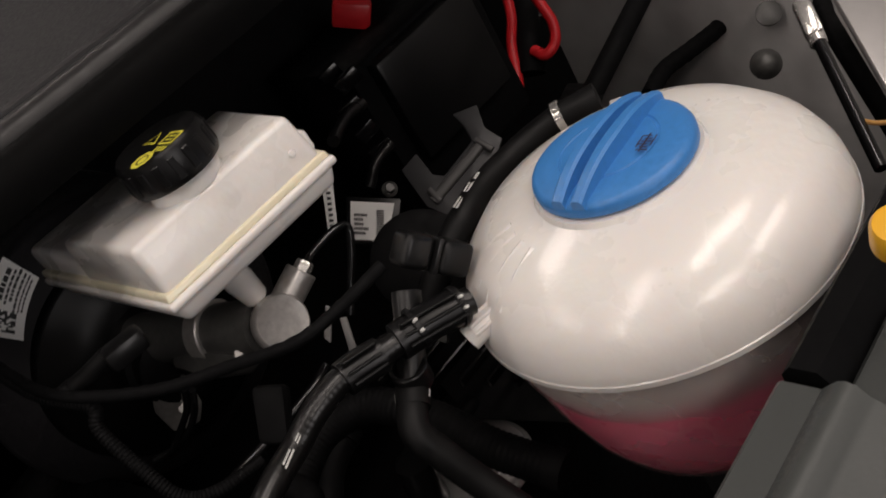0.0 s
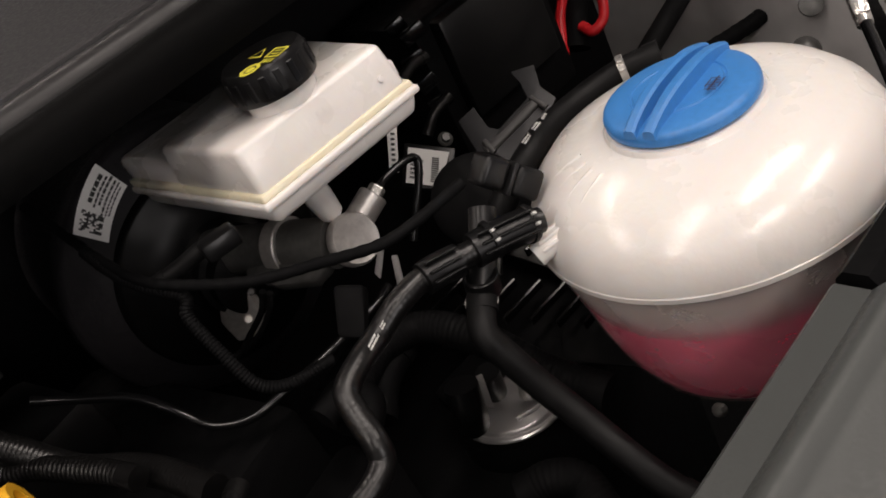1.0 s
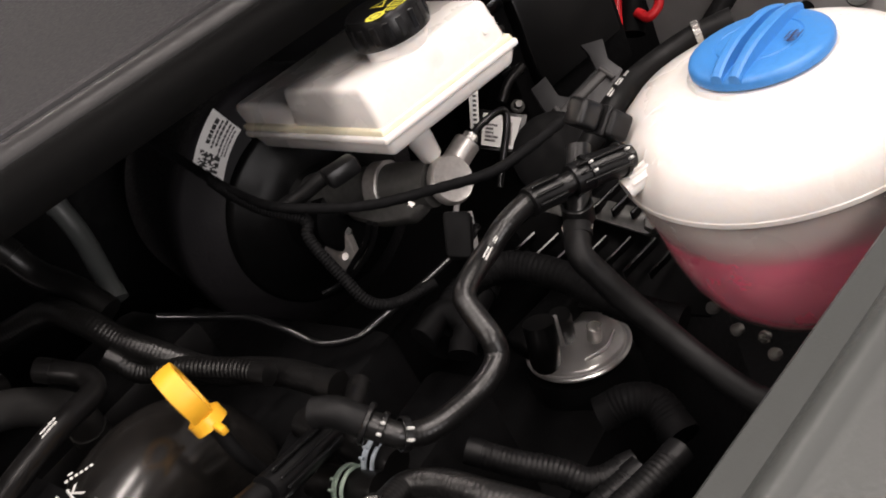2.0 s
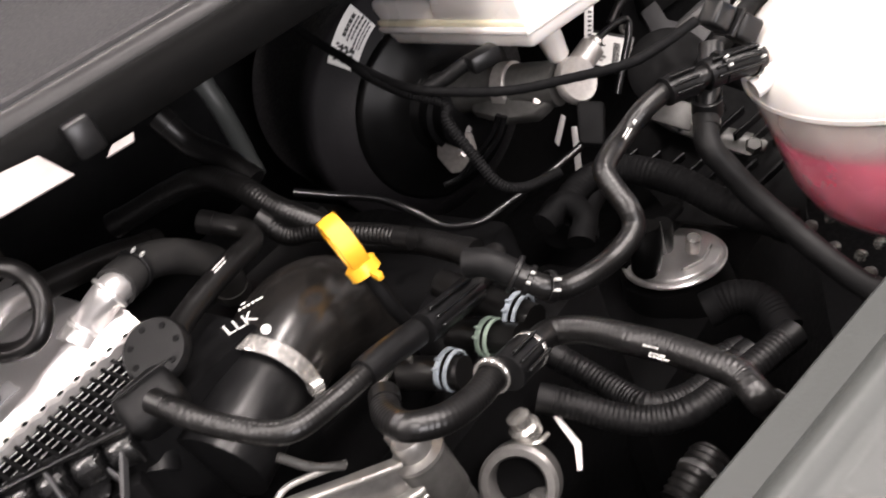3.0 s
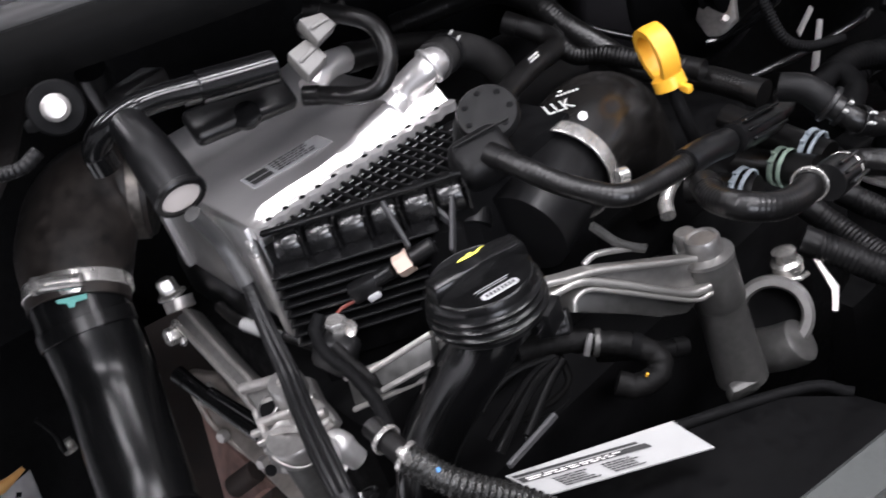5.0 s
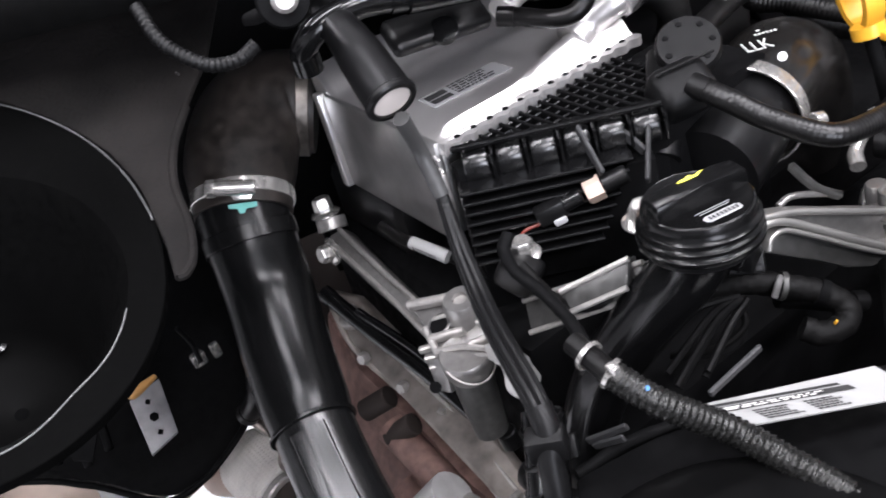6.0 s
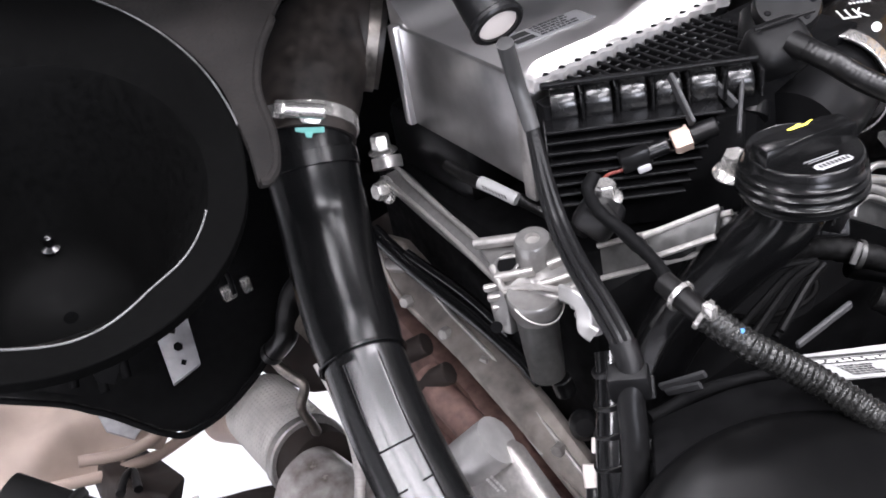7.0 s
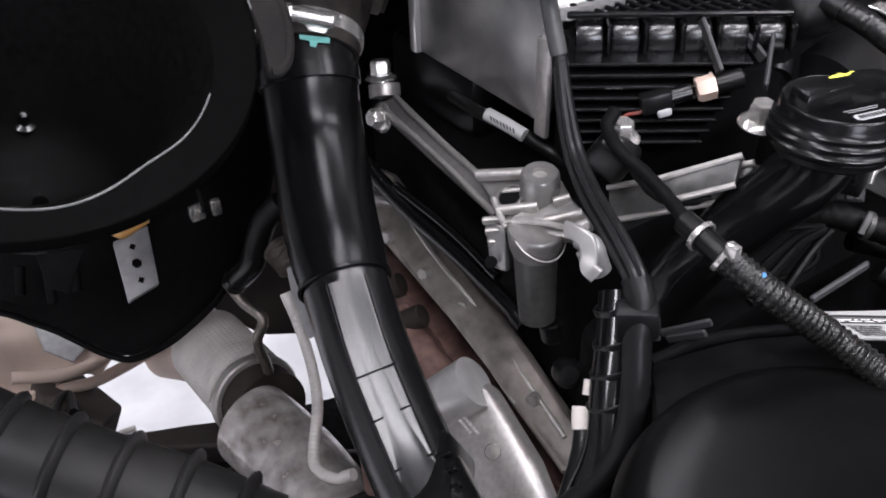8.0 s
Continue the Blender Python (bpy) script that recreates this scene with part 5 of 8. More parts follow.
clip_ring("spring_clip", (-0.0812, 0.5012, 1.0575), (-0.0701, 0.5085, 1.0540), 0.0115, BLACK, "dark spring clip with white marks", 0.004, 0.0012, PRINT)
hose("cooler_hose", [(-0.1281, 0.5353, 1.0733), (-0.1119, 0.5382, 1.0682), (-0.0744, 0.5507, 1.0540), (-0.0367, 0.5599, 1.0364)], 0.0085, "black coolant hose on the second intercooler stub")
hose("vacuum_hose", [(-0.1514, 0.5148, 1.1184), (-0.1448, 0.5053, 1.1137), (-0.1343, 0.4871, 1.1054), (-0.1336, 0.4772, 1.0952), (-0.1405, 0.4700, 1.0845), (-0.1500, 0.4704, 1.0764), (-0.1594, 0.4788, 1.0743), (-0.1702, 0.4953, 1.0775), (-0.1773, 0.5040, 1.0793)], 0.0052, "black rubber hose bent in a loop")
for q in ([(-0.1733, 0.4857, 1.1248), (-0.1722, 0.4757, 1.1124), (-0.1576, 0.4772, 1.1155), (-0.1590, 0.4854, 1.1220)], [(-0.1864, 0.4856, 1.1122), (-0.1856, 0.4734, 1.1003), (-0.1701, 0.4753, 1.1041), (-0.1728, 0.4873, 1.1134)]):
    cp = thing("cable_connector", "small white plastic cable connector", "connector", q[0], "connectors beside the intercooler")
    part("housing", slab(q, 0.010, 0.0012), DIM_WHITE, cp)
    m0, m1 = (Vector(q[0]) + Vector(q[1])) / 2, (Vector(q[2]) + Vector(q[3])) / 2
    nn = (Vector(q[1]) - Vector(q[0])).cross(Vector(q[2]) - Vector(q[0])).normalized()
    part("latch", block(((m1 - m0).length * 0.8, 0.0022, 0.0018), at_axes((m0 + m1) / 2 + nn * 0.0006, m1 - m0, nn), 0.0004, 1), DIM_WHITE, cp)
solo("connector_boot", block((0.03, 0.018, 0.014), at_axes((-0.1425, 0.5192, 1.1077), (1, 0.2, 0)), 0.004), BLACK, "black rubber boot behind the connectors", "boot")

# intake manifold
man = thing("intake_manifold", "glossy black ribbed plastic intake manifold", "intake manifold", (-0.165, 0.45, 0.93))
MB, MT = [(-0.245, 0.479), (-0.247, 0.470), (-0.157, 0.409), (-0.075, 0.412), (-0.075, 0.479)], 1.029


def prism(outline, z0, z1):
    """An upright block over a flat outline."""
    n = len(outline)
    verts = [(x, y, z) for z in (z0, z1) for x, y in outline]
    return verts, [tuple(range(n))[::-1], tuple(range(n, 2 * n))] + [(k, (k + 1) % n, n + (k + 1) % n, n + k) for k in range(n)], False


# near-black matt body: the shade between the glossy ribs is in its colour
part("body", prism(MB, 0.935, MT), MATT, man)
for k in range(8):
    y = 0.4725 - 0.0076 * k
    x0 = -0.243 + (0.474 - y) * 1.42
    part("lattice", block((-0.122 - x0, 0.0016, 0.008), pose((x0 - 0.122) / 2, y, 1.0325 + 0.0006 * (k % 2)), 0.0005, 1), GLOSS, man)
for k in range(16):
    x = -0.232 + 0.0070 * k
    y0 = max(0.412, 0.474 - (x + 0.243) * 0.7)
    part("lattice", block((0.0022, 0.476 - y0, 0.008), pose(x, (0.476 + y0) / 2, 1.0336), 0.0005, 1), MATT, man)
ML, MR = Vector((-0.2440, 0.4730, 0)), Vector((-0.1580, 0.4120, 0))
along = (MR - ML).normalized()
out = Vector((along.y, -along.x, 0))
for k in range(6):
    c = ML + along * (0.0095 + 0.0178 * k)
    arch = [(-0.010, 0.0085)] + [(-0.006 + 0.0120 * math.sin(a), 0.0085 * math.cos(a) - 0.0002) for a in [math.pi / 2 * q / 8 for q in range(9)]] + [(0.0060, -0.0045), (0.0045, -0.0080), (-0.010, -0.0080)]
    cell = [c + along * (t * (0.0066 - 0.0012 * (o < -0.003))) + out * o + Vector((0, 0, 1.0285 + z)) for t in (-1, -0.8, 0.8, 1) for o, z in [(o * (1 - 0.06 * (abs(t) > 0.9)), z - 0.0008 * (abs(t) > 0.9)) for o, z in arch]]
    n = len(arch)
    part("runner", (cell, [(i * n + q, i * n + (q + 1) % n, (i + 1) * n + (q + 1) % n, (i + 1) * n + q) for i in range(3) for q in range(n)] + [tuple(range(n))[::-1], tuple(range(3 * n, 4 * n))]), RUNNER, man)
    part("web", block((0.0018, 0.015, 0.015), at_axes(c + along * 0.0089 + out * 0.003 + Vector((0, 0, 1.0300)), along), 0.0006, 1), GLOSS, man)
part("edge_bar", block((0.110, 0.004, 0.003), at_axes(ML + along * 0.053 + out * 0.001 + Vector((0, 0, 1.0395)), along), 0.0008, 1), GLOSS, man)
for k in range(8):
    w = 0.090 - 0.003 * k
    part("rib", block((w, 0.016, 0.0020), at_axes(ML + along * (w / 2 - 0.002) + out * (0.010 + 0.0012 * k) + Vector((0, 0, 1.0205 - 0.0055 * k)), along), 0.0006, 1), GLOSS, man)
part("lower_face", block((0.10, 0.02, 0.06), at_axes(ML + along * 0.05 + out * 0.002 + Vector((0, 0, 0.985)), along), 0.002), MATT, man)
for p, q in (((-0.1930, 0.4350, 1.0370), (-0.1985, 0.4140, 1.0180)), ((-0.1560, 0.4200, 1.0360), (-0.1860, 0.3960, 1.0130)), ((-0.1770, 0.4310, 1.0360), (-0.1740, 0.4080, 1.0200))):
    part("brace", block(((Vector(q) - Vector(p)).length, 0.0022, 0.006), at_axes(Vector(p).lerp(Vector(q), 0.5), Vector(q) - Vector(p)), 0.0008, 1), GREY_DARK, man)

sensor = thing("oil_pressure_switch", "hexagonal copper-tinted sensor with a black plug", "sensor", (-0.203, 0.417, 1.0))
S0, S1 = Vector((-0.2020, 0.4180, 1.0098)), Vector((-0.2160, 0.4265, 1.0055))
sd = (S1 - S0).normalized()
part("hexagon", hexhead(S0 - sd * 0.004, sd, 0.0066, 0.009), COPPER, sensor)
part("thread", rod(S0 - sd * 0.018, S0 - sd * 0.004, 0.005), BLACK, sensor)
part("neck", rod(S0 + sd * 0.007, S1 + sd * 0.004, 0.0045), GLOSS, sensor)
part("plug", block((0.016, 0.009, 0.010), at_axes(S1 + sd * 0.008, sd), 0.0015), BLACK, sensor, "black cable plug")
part("latch", block((0.007, 0.004, 0.004), at_axes(S1 + sd * 0.010 + Vector((0.003, -0.006, -0.004)), sd), 0.001), GREY_LABEL, sensor, "pale plug latch")
hose("sensor_wire", [S1 + sd * 0.014, (-0.2290, 0.4330, 0.9985), (-0.2365, 0.4360, 0.9975), (-0.2450, 0.4330, 0.9970)], 0.0009, "thin red sensor wire", RED_WIRE, "wire", seg=8)
hose("sensor_lead", [(-0.2522, 0.4282, 1.0077), (-0.2583, 0.4263, 1.0033), (-0.2631, 0.4135, 0.9981), (-0.2622, 0.3954, 0.9926), (-0.2652, 0.3741, 0.9883), (-0.2716, 0.3573, 0.9866)], 0.0031, "taped black sensor lead", MATT, "cable", ribs=0.0003, pitch=0.008)
hose("sensor_lead", [(-0.2560, 0.4185, 0.9945), (-0.2530, 0.4037, 0.9808), (-0.2490, 0.3945, 0.9755), (-0.2395, 0.3853, 0.9754), (-0.2262, 0.3755, 0.9783)], 0.0030, "taped dark lead running under the oil filler", TAPE, "cable", ribs=0.0003, pitch=0.008)
solo("lead_clip", block((0.022, 0.018, 0.02), at_axes((-0.2527, 0.4262, 0.9848), Vector((-0.2478, 0.4168, 0.9796)) - Vector((-0.2558, 0.4336, 0.9904))), 0.005, 3), BLACK, "black plastic clip on the sensor lead", "clip")
bolt((-0.2455, 0.4290, 0.9905), (-0.05, -0.1, 1), 0.0058, 0.008, "large zinc bolt with a wide washer")
bolt((-0.2075, 0.3800, 1.0075), (-0.05, -0.08, 1), 0.0064, 0.009, "large zinc bolt with a wide washer")

# oil filler
OC = Vector((-0.2118, 0.3405, 1.0225))
ON = Vector((0.02, 0.01, 1)).normalized()
neck = thing("filler_pipe", "black plastic oil filler pipe with a screw cap", "filler pipe", (-0.245, 0.385, 0.93))
ocap = part("cap", lathe([(0.021, -0.0035), (0.0268, -0.0032), (0.0276, -0.0022), (0.0276, -0.0004), (0.0264, 0.0004), (0.0260, 0.0014), (0.0270, 0.0020), (0.0271, 0.0036), (0.0260, 0.0044), (0.0255, 0.0054), (0.0263, 0.0060), (0.0263, 0.0074), (0.0250, 0.0086), (0.0243, 0.0110), (0.0241, 0.0136), (0.0236, 0.0145), (0.0230, 0.0148), (0.0222, 0.0142), (0.003, 0.0141)], OC, ON, 72), CAP_BLACK, neck, "black plastic oil filler cap with a grip bar")
GU = Vector((0.0425, -0.0092, 0)).normalized()
GU = (GU - ON * GU.dot(ON)).normalized()
GV = ON.cross(GU)
bm = bmesh.new()
levels = []
for z, w, l in ((0.0120, 0.0066, 0.0233), (0.0200, 0.0062, 0.0231), (0.0228, 0.0058, 0.0222)):
    levels.append([bm.verts.new(OC + GU * (a * l) + GV * (b * w + 0.0006) + ON * (z - 0.0008 * abs(a) ** 3)) for a, b in ((-1, -0.9), (-0.6, -1.06), (0, -0.86), (0.6, -1.0), (1, -0.85), (1, 0.85), (0.6, 1), (0, 0.86), (-0.6, 1), (-1, 0.85))])
for a, b in zip(levels, levels[1:]):
    for k in range(10):
        bm.faces.new((a[k], a[(k + 1) % 10], b[(k + 1) % 10], b[k]))
bm.faces.new(levels[-1])
bm.faces.new(levels[0][::-1])
bmesh.ops.bevel(bm, geom=list(bm.edges), offset=0.0007, segments=2, affect="EDGES", profile=0.5)
part("grip", bm, CAP_BLACK, ocap)
part("sign", ([OC + GU * (a + 0.0005) + GV * (b + 0.0045) + ON * 0.0232 for a, b in ((-0.0065, -0.0012), (-0.0035, -0.0016), (0.0030, -0.0016), (0.0062, 0.0004), (0.0074, 0.0002), (0.0074, 0.0010), (0.0058, 0.0012), (0.0028, 0.0000), (0.0012, 0.0006), (0.0012, 0.0014), (-0.0014, 0.0014), (-0.0014, 0.0006), (-0.0036, 0.0006), (-0.0065, 0.0000))], [tuple(range(14))], False), YELLOW_INK, ocap, "yellow oil can sign")
LV = OC + ON * 0.0142 - GV * 0.0162 + GU * 0.001
bars(ocap, LV, GU, GV, [(-0.0078, -0.0024, 0.0078, 0.0024), (-0.0090, -0.0016, -0.0078, 0.0016), (0.0078, -0.0016, 0.0090, 0.0016)], GREY_LABEL, 0.0004)
bars(ocap, LV, GU, GV, [(-0.0070 + 0.0019 * k, -0.0012, -0.0058 + 0.0019 * k, 0.0012) for k in range(8)], INK, 0.0007)
bars(ocap, LV + GV * 0.0045, GU, GV, [(-0.0085, 0.0000, 0.0065, 0.0004), (-0.0095, 0.0014, 0.0078, 0.0019)], GREY_LABEL, 0.0004)
FP = [OC - ON * 0.005, Vector((-0.2150, 0.3470, 0.9989)), Vector((-0.2245, 0.3620, 0.9753)), Vector((-0.2358, 0.3752, 0.9516)), Vector((-0.2462, 0.3836, 0.9304)), Vector((-0.2545, 0.3900, 0.9000)), Vector((-0.2600, 0.3950, 0.8650))]
part("pipe", tube(FP, 0.0158, 32), GLOSS, neck)
for d in (Vector((-0.75, -0.55, 0.35)).normalized() * 0.0157, Vector((0.15, -0.88, -0.45)).normalized() * 0.0157):
    part("seam", tube([p + d for p in FP[1:]], 0.0007, 8), BLACK, neck, "moulded seam along the pipe")
part("collar", ring(OC - ON * 0.005, ON, 0.0205, 0.006, 0.004), BLACK, neck)

# breather valve
val = thing("breather_valve", "dull grey plastic breather valve with a ring of sunk holes", "valve", (-0.1248, 0.4168, 1.0525))
VD = Vector((-0.35, -0.45, 0.8))
VC = Vector((-0.1193, 0.4248, 1.0480))
part("cover", lathe([(0.015, -0.003), (0.0172, 0.001), (0.0172, 0.006), (0.0160, 0.0078), (0.002, 0.0082)], VC, VD, 40), DULL_RUBBER, val)
VM = frame_of(VD)
for k in range(7):
    a = 2 * math.pi * k / 7
    hole = VC + VM @ Vector((0.0122 * math.cos(a), 0.0122 * math.sin(a), 0.0))
    part("hole", rod(hole + VM @ Vector((0, 0, 0.006)), hole + VM @ Vector((0, 0, 0.0083)), 0.0021, 10), MATT, val)
part("body", block((0.032, 0.026, 0.024), at_axes((-0.1405, 0.4125, 1.0375), (0.032, -0.0102, 0.0023), VD), 0.007, 3), DULL_RUBBER, val)
part("ridge", strip([(-0.1545, 0.4150, 1.0515), (-0.1370, 0.4090, 1.0530), (-0.1230, 0.4045, 1.0535)], VD, 0.0014, 0.0010), DULL_RUBBER, val)
part("neck", tube([(-0.1197, 0.4396, 1.0430), (-0.1279, 0.4337, 1.0345), (-0.1323, 0.4301, 1.0237)], 0.011), DULL_RUBBER, val)
part("stem", tube([(-0.1397, 0.4260, 1.0198), (-0.1474, 0.4201, 1.0133), (-0.1570, 0.4137, 1.0046)], 0.0095), BLACK, val)
H6 = [(-0.1107, 0.4306, 1.0453), (-0.0937, 0.4401, 1.0449), (-0.0735, 0.4473, 1.0446), (-0.0472, 0.4556, 1.0427), (-0.0259, 0.4652, 1.0382), (-0.0188, 0.4751, 1.0411), (-0.0214, 0.4859, 1.0460), (-0.0291, 0.5010, 1.0538)]
h6 = hose("breather_hose", H6, 0.0068, "black breather hose with white print")
bars(h6, Vector((-0.0631, 0.4461, 1.0495)), Vector((-0.0415, 0.4521, 1.0481)) - Vector((-0.0631, 0.4461, 1.0495)), Vector((-0.0616, 0.4503, 1.0520)) - Vector((-0.0631, 0.4461, 1.0495)), text_rows(0.014, 0.0044, 2, 28), PRINT, 0.0)

# rubber intake elbow with its clamp
elb = thing("intake_elbow", "large black rubber intake elbow with a clamp band", "intake hose", (-0.08, 0.40, 0.96))
EP = [(-0.1376, 0.4001, 0.9908), (-0.1121, 0.4068, 0.9943), (-0.0858, 0.4157, 0.9959), (-0.0518, 0.4283, 0.9963), (-0.0227, 0.4401, 0.9823), (-0.0049, 0.4481, 0.9523), (-0.0066, 0.4532, 0.9199)]
part("sleeve", tube(EP[:3], 0.0265, 28), BLACK, elb, "smooth plastic pipe end")
part("elbow", tube(EP[2:], 0.0325, 32, swell=((0, 0.93), (0.15, 1.0), (0.5, 1.15), (1, 1.05))), GLOSS_RUBBER, elb)
ax = (Vector(EP[3]) - Vector(EP[1])).normalized()
band = part("clamp_band", ring(EP[2], ax, 0.0308, 0.0105, 0.0012, 48), STEEL, elb, "steel worm-drive clamp band")
m = frame_of(ax)
for k in range(16):
    a = 2 * math.pi * k / 60
    best = Vector((-0.3, -0.6, 0.75))
    ref = m.transposed() @ best
    a0 = math.atan2(ref.y, ref.x) - 1.0
    e = m @ Vector((math.cos(a0 + a), math.sin(a0 + a), 0))
    part("notch", block((0.0012, 0.006, 0.0006), at_axes(Vector(EP[2]) + e * 0.0322, ax.cross(e), e), 0), STEEL, band)
part("clamp_screw", rod((-0.0843, 0.3758, 1.0007), (-0.0780, 0.3745, 0.9992), 0.005), STEEL, elb)
PU = (Vector((-0.0754, 0.4004, 1.0372)) - Vector((-0.0940, 0.4049, 1.0401))).normalized()
PV = (Vector((-0.0870, 0.4160, 1.0438)) - Vector((-0.0940, 0.4049, 1.0401)))
PV = (PV - PU * PV.dot(PU)).normalized()
letters = bpy.data.curves.new("print", "FONT")
letters.body, letters.size, letters.extrude = "LLK", 0.0110, 0.0002
letters.materials.append(PRINT)
word = new("print", letters)
word.matrix_world = Matrix.Translation(Vector((-0.0913, 0.4103, 1.0363)) + PU.cross(PV) * 0.0006) @ Matrix((PU, PV, PU.cross(PV))).transposed().to_4x4()
word.parent = elb
word.matrix_parent_inverse = Matrix.Translation(-Vector(elb.location))
bars(elb, Vector((-0.0799, 0.4177, 1.0374)) + PU.cross(PV) * 0.001, PU, PV, [(0.004 + 0.0026 * k, 0.001, 0.0056 + 0.0026 * k, 0.0026) for k in range(6)] + [(0.007, 0.004, 0.0095, 0.0052)], PRINT, 0.0006)
part("dot", lathe([(0.0026, 0), (0.0026, 0.0005), (0.0005, 0.0006)], (-0.0762, 0.3998, 1.0301), Vector((-0.1656, 0.2682, 1.1163)) - Vector((-0.0766, 0.3991, 1.0305)), 16), WHITE, elb, "white paint dot")

# dipstick
dip = thing("oil_dipstick", "yellow plastic dipstick with an open loop handle", "dipstick", (-0.01, 0.375, 1.0))
D0, D1 = Vector((-0.0122, 0.3916, 1.0196)), Vector((-0.0116, 0.4022, 1.0510))
up = (D1 - D0).normalized()
wd = Vector((0.381, 0.776, -0.502))
wd = (wd - up * wd.dot(up)).normalized()
L = (D1 - D0).length
loop = []
for k in range(24):
    a = 2 * math.pi * k / 24
    loop.append(D0 + up * (L * 0.52 + L * 0.46 * math.sin(a)) + wd * (0.0125 * math.cos(a) * (1.0 + 0.15 * math.sin(a))))
verts, faces = [], []
nrm = up.cross(wd)
for i, p in enumerate(loop):
    o = (p - (D0 + up * L * 0.52)).normalized()
    for s, t in ((-0.0022, -0.0056), (0.0022, -0.0056), (0.0028, 0), (0.0022, 0.0056), (-0.0022, 0.0056), (-0.0028, 0)):
        verts.append(p + o * s + nrm * t)
for i in range(24):
    j = (i + 1) % 24
    for k in range(6):
        l = (k + 1) % 6
        faces.append((i * 6 + k, i * 6 + l, j * 6 + l, j * 6 + k))
part("handle", (verts, faces), YELLOW, dip)
part("collar", lathe([(0.006, -0.005), (0.0095, -0.004), (0.0095, 0.003), (0.006, 0.005)], D0, up, 24), YELLOW, dip)
part("tab", block((0.008, 0.004, 0.005), at_axes(D0 + (Vector((-0.0152, 0.3751, 1.0182)) - D0) * 0.8, Vector((-0.0152, 0.3751, 1.0182)) - D0), 0.001), YELLOW, dip)
part("guide_tube", tube([D0 - up * 0.004, D0 - up * 0.03, D0 - up * 0.07 + Vector((0.01, 0.01, 0))], 0.004), MATT, dip, "black guide tube")

# thermostat and engine mount arm
mount = thing("engine_mount_arm", "grey cast aluminium engine support arm with a post", "engine mount", (-0.1, 0.33, 0.85))
AN = Vector((-0.15, -0.93, 0.33)).normalized()
TOP = [(-0.1930, 0.3610, 1.0000), (-0.1745, 0.3572, 0.9963), (-0.1562, 0.3522, 0.9905), (-0.1384, 0.3474, 0.9852), (-0.1128, 0.3392, 0.9737), (-0.0860, 0.3306, 0.9618)]
LOW = [(-0.1990, 0.3572, 0.9845), (-0.1815, 0.3556, 0.9888), (-0.1656, 0.3527, 0.9877), (-0.1495, 0.3492, 0.9852), (-0.1323, 0.3423, 0.9737), (-0.1011, 0.3289, 0.9501), (-0.0917, 0.3260, 0.9460), (-0.0850, 0.3245, 0.9450)]
BASE = [(-0.1602, 0.3474, 0.9754), (-0.1570, 0.3482, 0.9800), (-0.1481, 0.3471, 0.9799), (-0.1346, 0.3417, 0.9709), (-0.0991, 0.3267, 0.9448), (-0.0857, 0.3233, 0.9413)]
sheet = TOP + LOW[::-1]
# face and web darker, rims paler: shade and edge glints are in the colour
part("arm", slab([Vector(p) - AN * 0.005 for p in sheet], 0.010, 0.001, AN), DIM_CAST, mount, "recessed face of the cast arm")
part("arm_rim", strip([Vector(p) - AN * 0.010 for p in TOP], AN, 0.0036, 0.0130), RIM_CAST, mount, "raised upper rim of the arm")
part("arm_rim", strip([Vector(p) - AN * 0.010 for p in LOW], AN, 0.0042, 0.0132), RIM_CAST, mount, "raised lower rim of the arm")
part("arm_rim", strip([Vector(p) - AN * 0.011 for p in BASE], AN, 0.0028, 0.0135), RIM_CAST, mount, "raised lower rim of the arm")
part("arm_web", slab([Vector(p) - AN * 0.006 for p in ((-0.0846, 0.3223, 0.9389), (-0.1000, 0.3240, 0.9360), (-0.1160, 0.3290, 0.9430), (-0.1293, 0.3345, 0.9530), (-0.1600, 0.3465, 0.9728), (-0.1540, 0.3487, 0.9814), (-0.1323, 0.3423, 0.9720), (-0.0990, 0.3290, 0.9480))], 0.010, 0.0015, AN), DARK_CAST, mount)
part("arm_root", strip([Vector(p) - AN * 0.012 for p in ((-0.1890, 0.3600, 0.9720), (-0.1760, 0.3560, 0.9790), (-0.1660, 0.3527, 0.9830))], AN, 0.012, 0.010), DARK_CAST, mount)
part("brace", strip([(-0.1245, 0.3614, 0.9990), (-0.1153, 0.3538, 0.9835), (-0.1038, 0.3482, 0.9740)], (0, -0.5, 0.8), 0.004, 0.004), DARK_CAST, mount)
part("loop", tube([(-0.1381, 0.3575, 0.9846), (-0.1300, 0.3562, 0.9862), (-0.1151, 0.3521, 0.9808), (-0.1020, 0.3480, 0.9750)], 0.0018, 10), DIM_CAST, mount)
PT, PB = Vector((-0.0735, 0.3335, 0.9600)), Vector((-0.0712, 0.3218, 0.8680))
PD = (PT - PB).normalized()
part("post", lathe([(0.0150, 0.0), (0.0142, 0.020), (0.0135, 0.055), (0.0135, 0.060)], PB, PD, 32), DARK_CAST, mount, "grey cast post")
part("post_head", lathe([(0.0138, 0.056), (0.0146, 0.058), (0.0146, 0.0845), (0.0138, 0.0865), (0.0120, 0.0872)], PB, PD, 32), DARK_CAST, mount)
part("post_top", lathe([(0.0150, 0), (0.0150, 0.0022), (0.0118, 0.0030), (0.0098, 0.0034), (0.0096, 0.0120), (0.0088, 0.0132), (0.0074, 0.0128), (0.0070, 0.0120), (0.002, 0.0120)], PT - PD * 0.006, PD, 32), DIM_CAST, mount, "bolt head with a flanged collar")
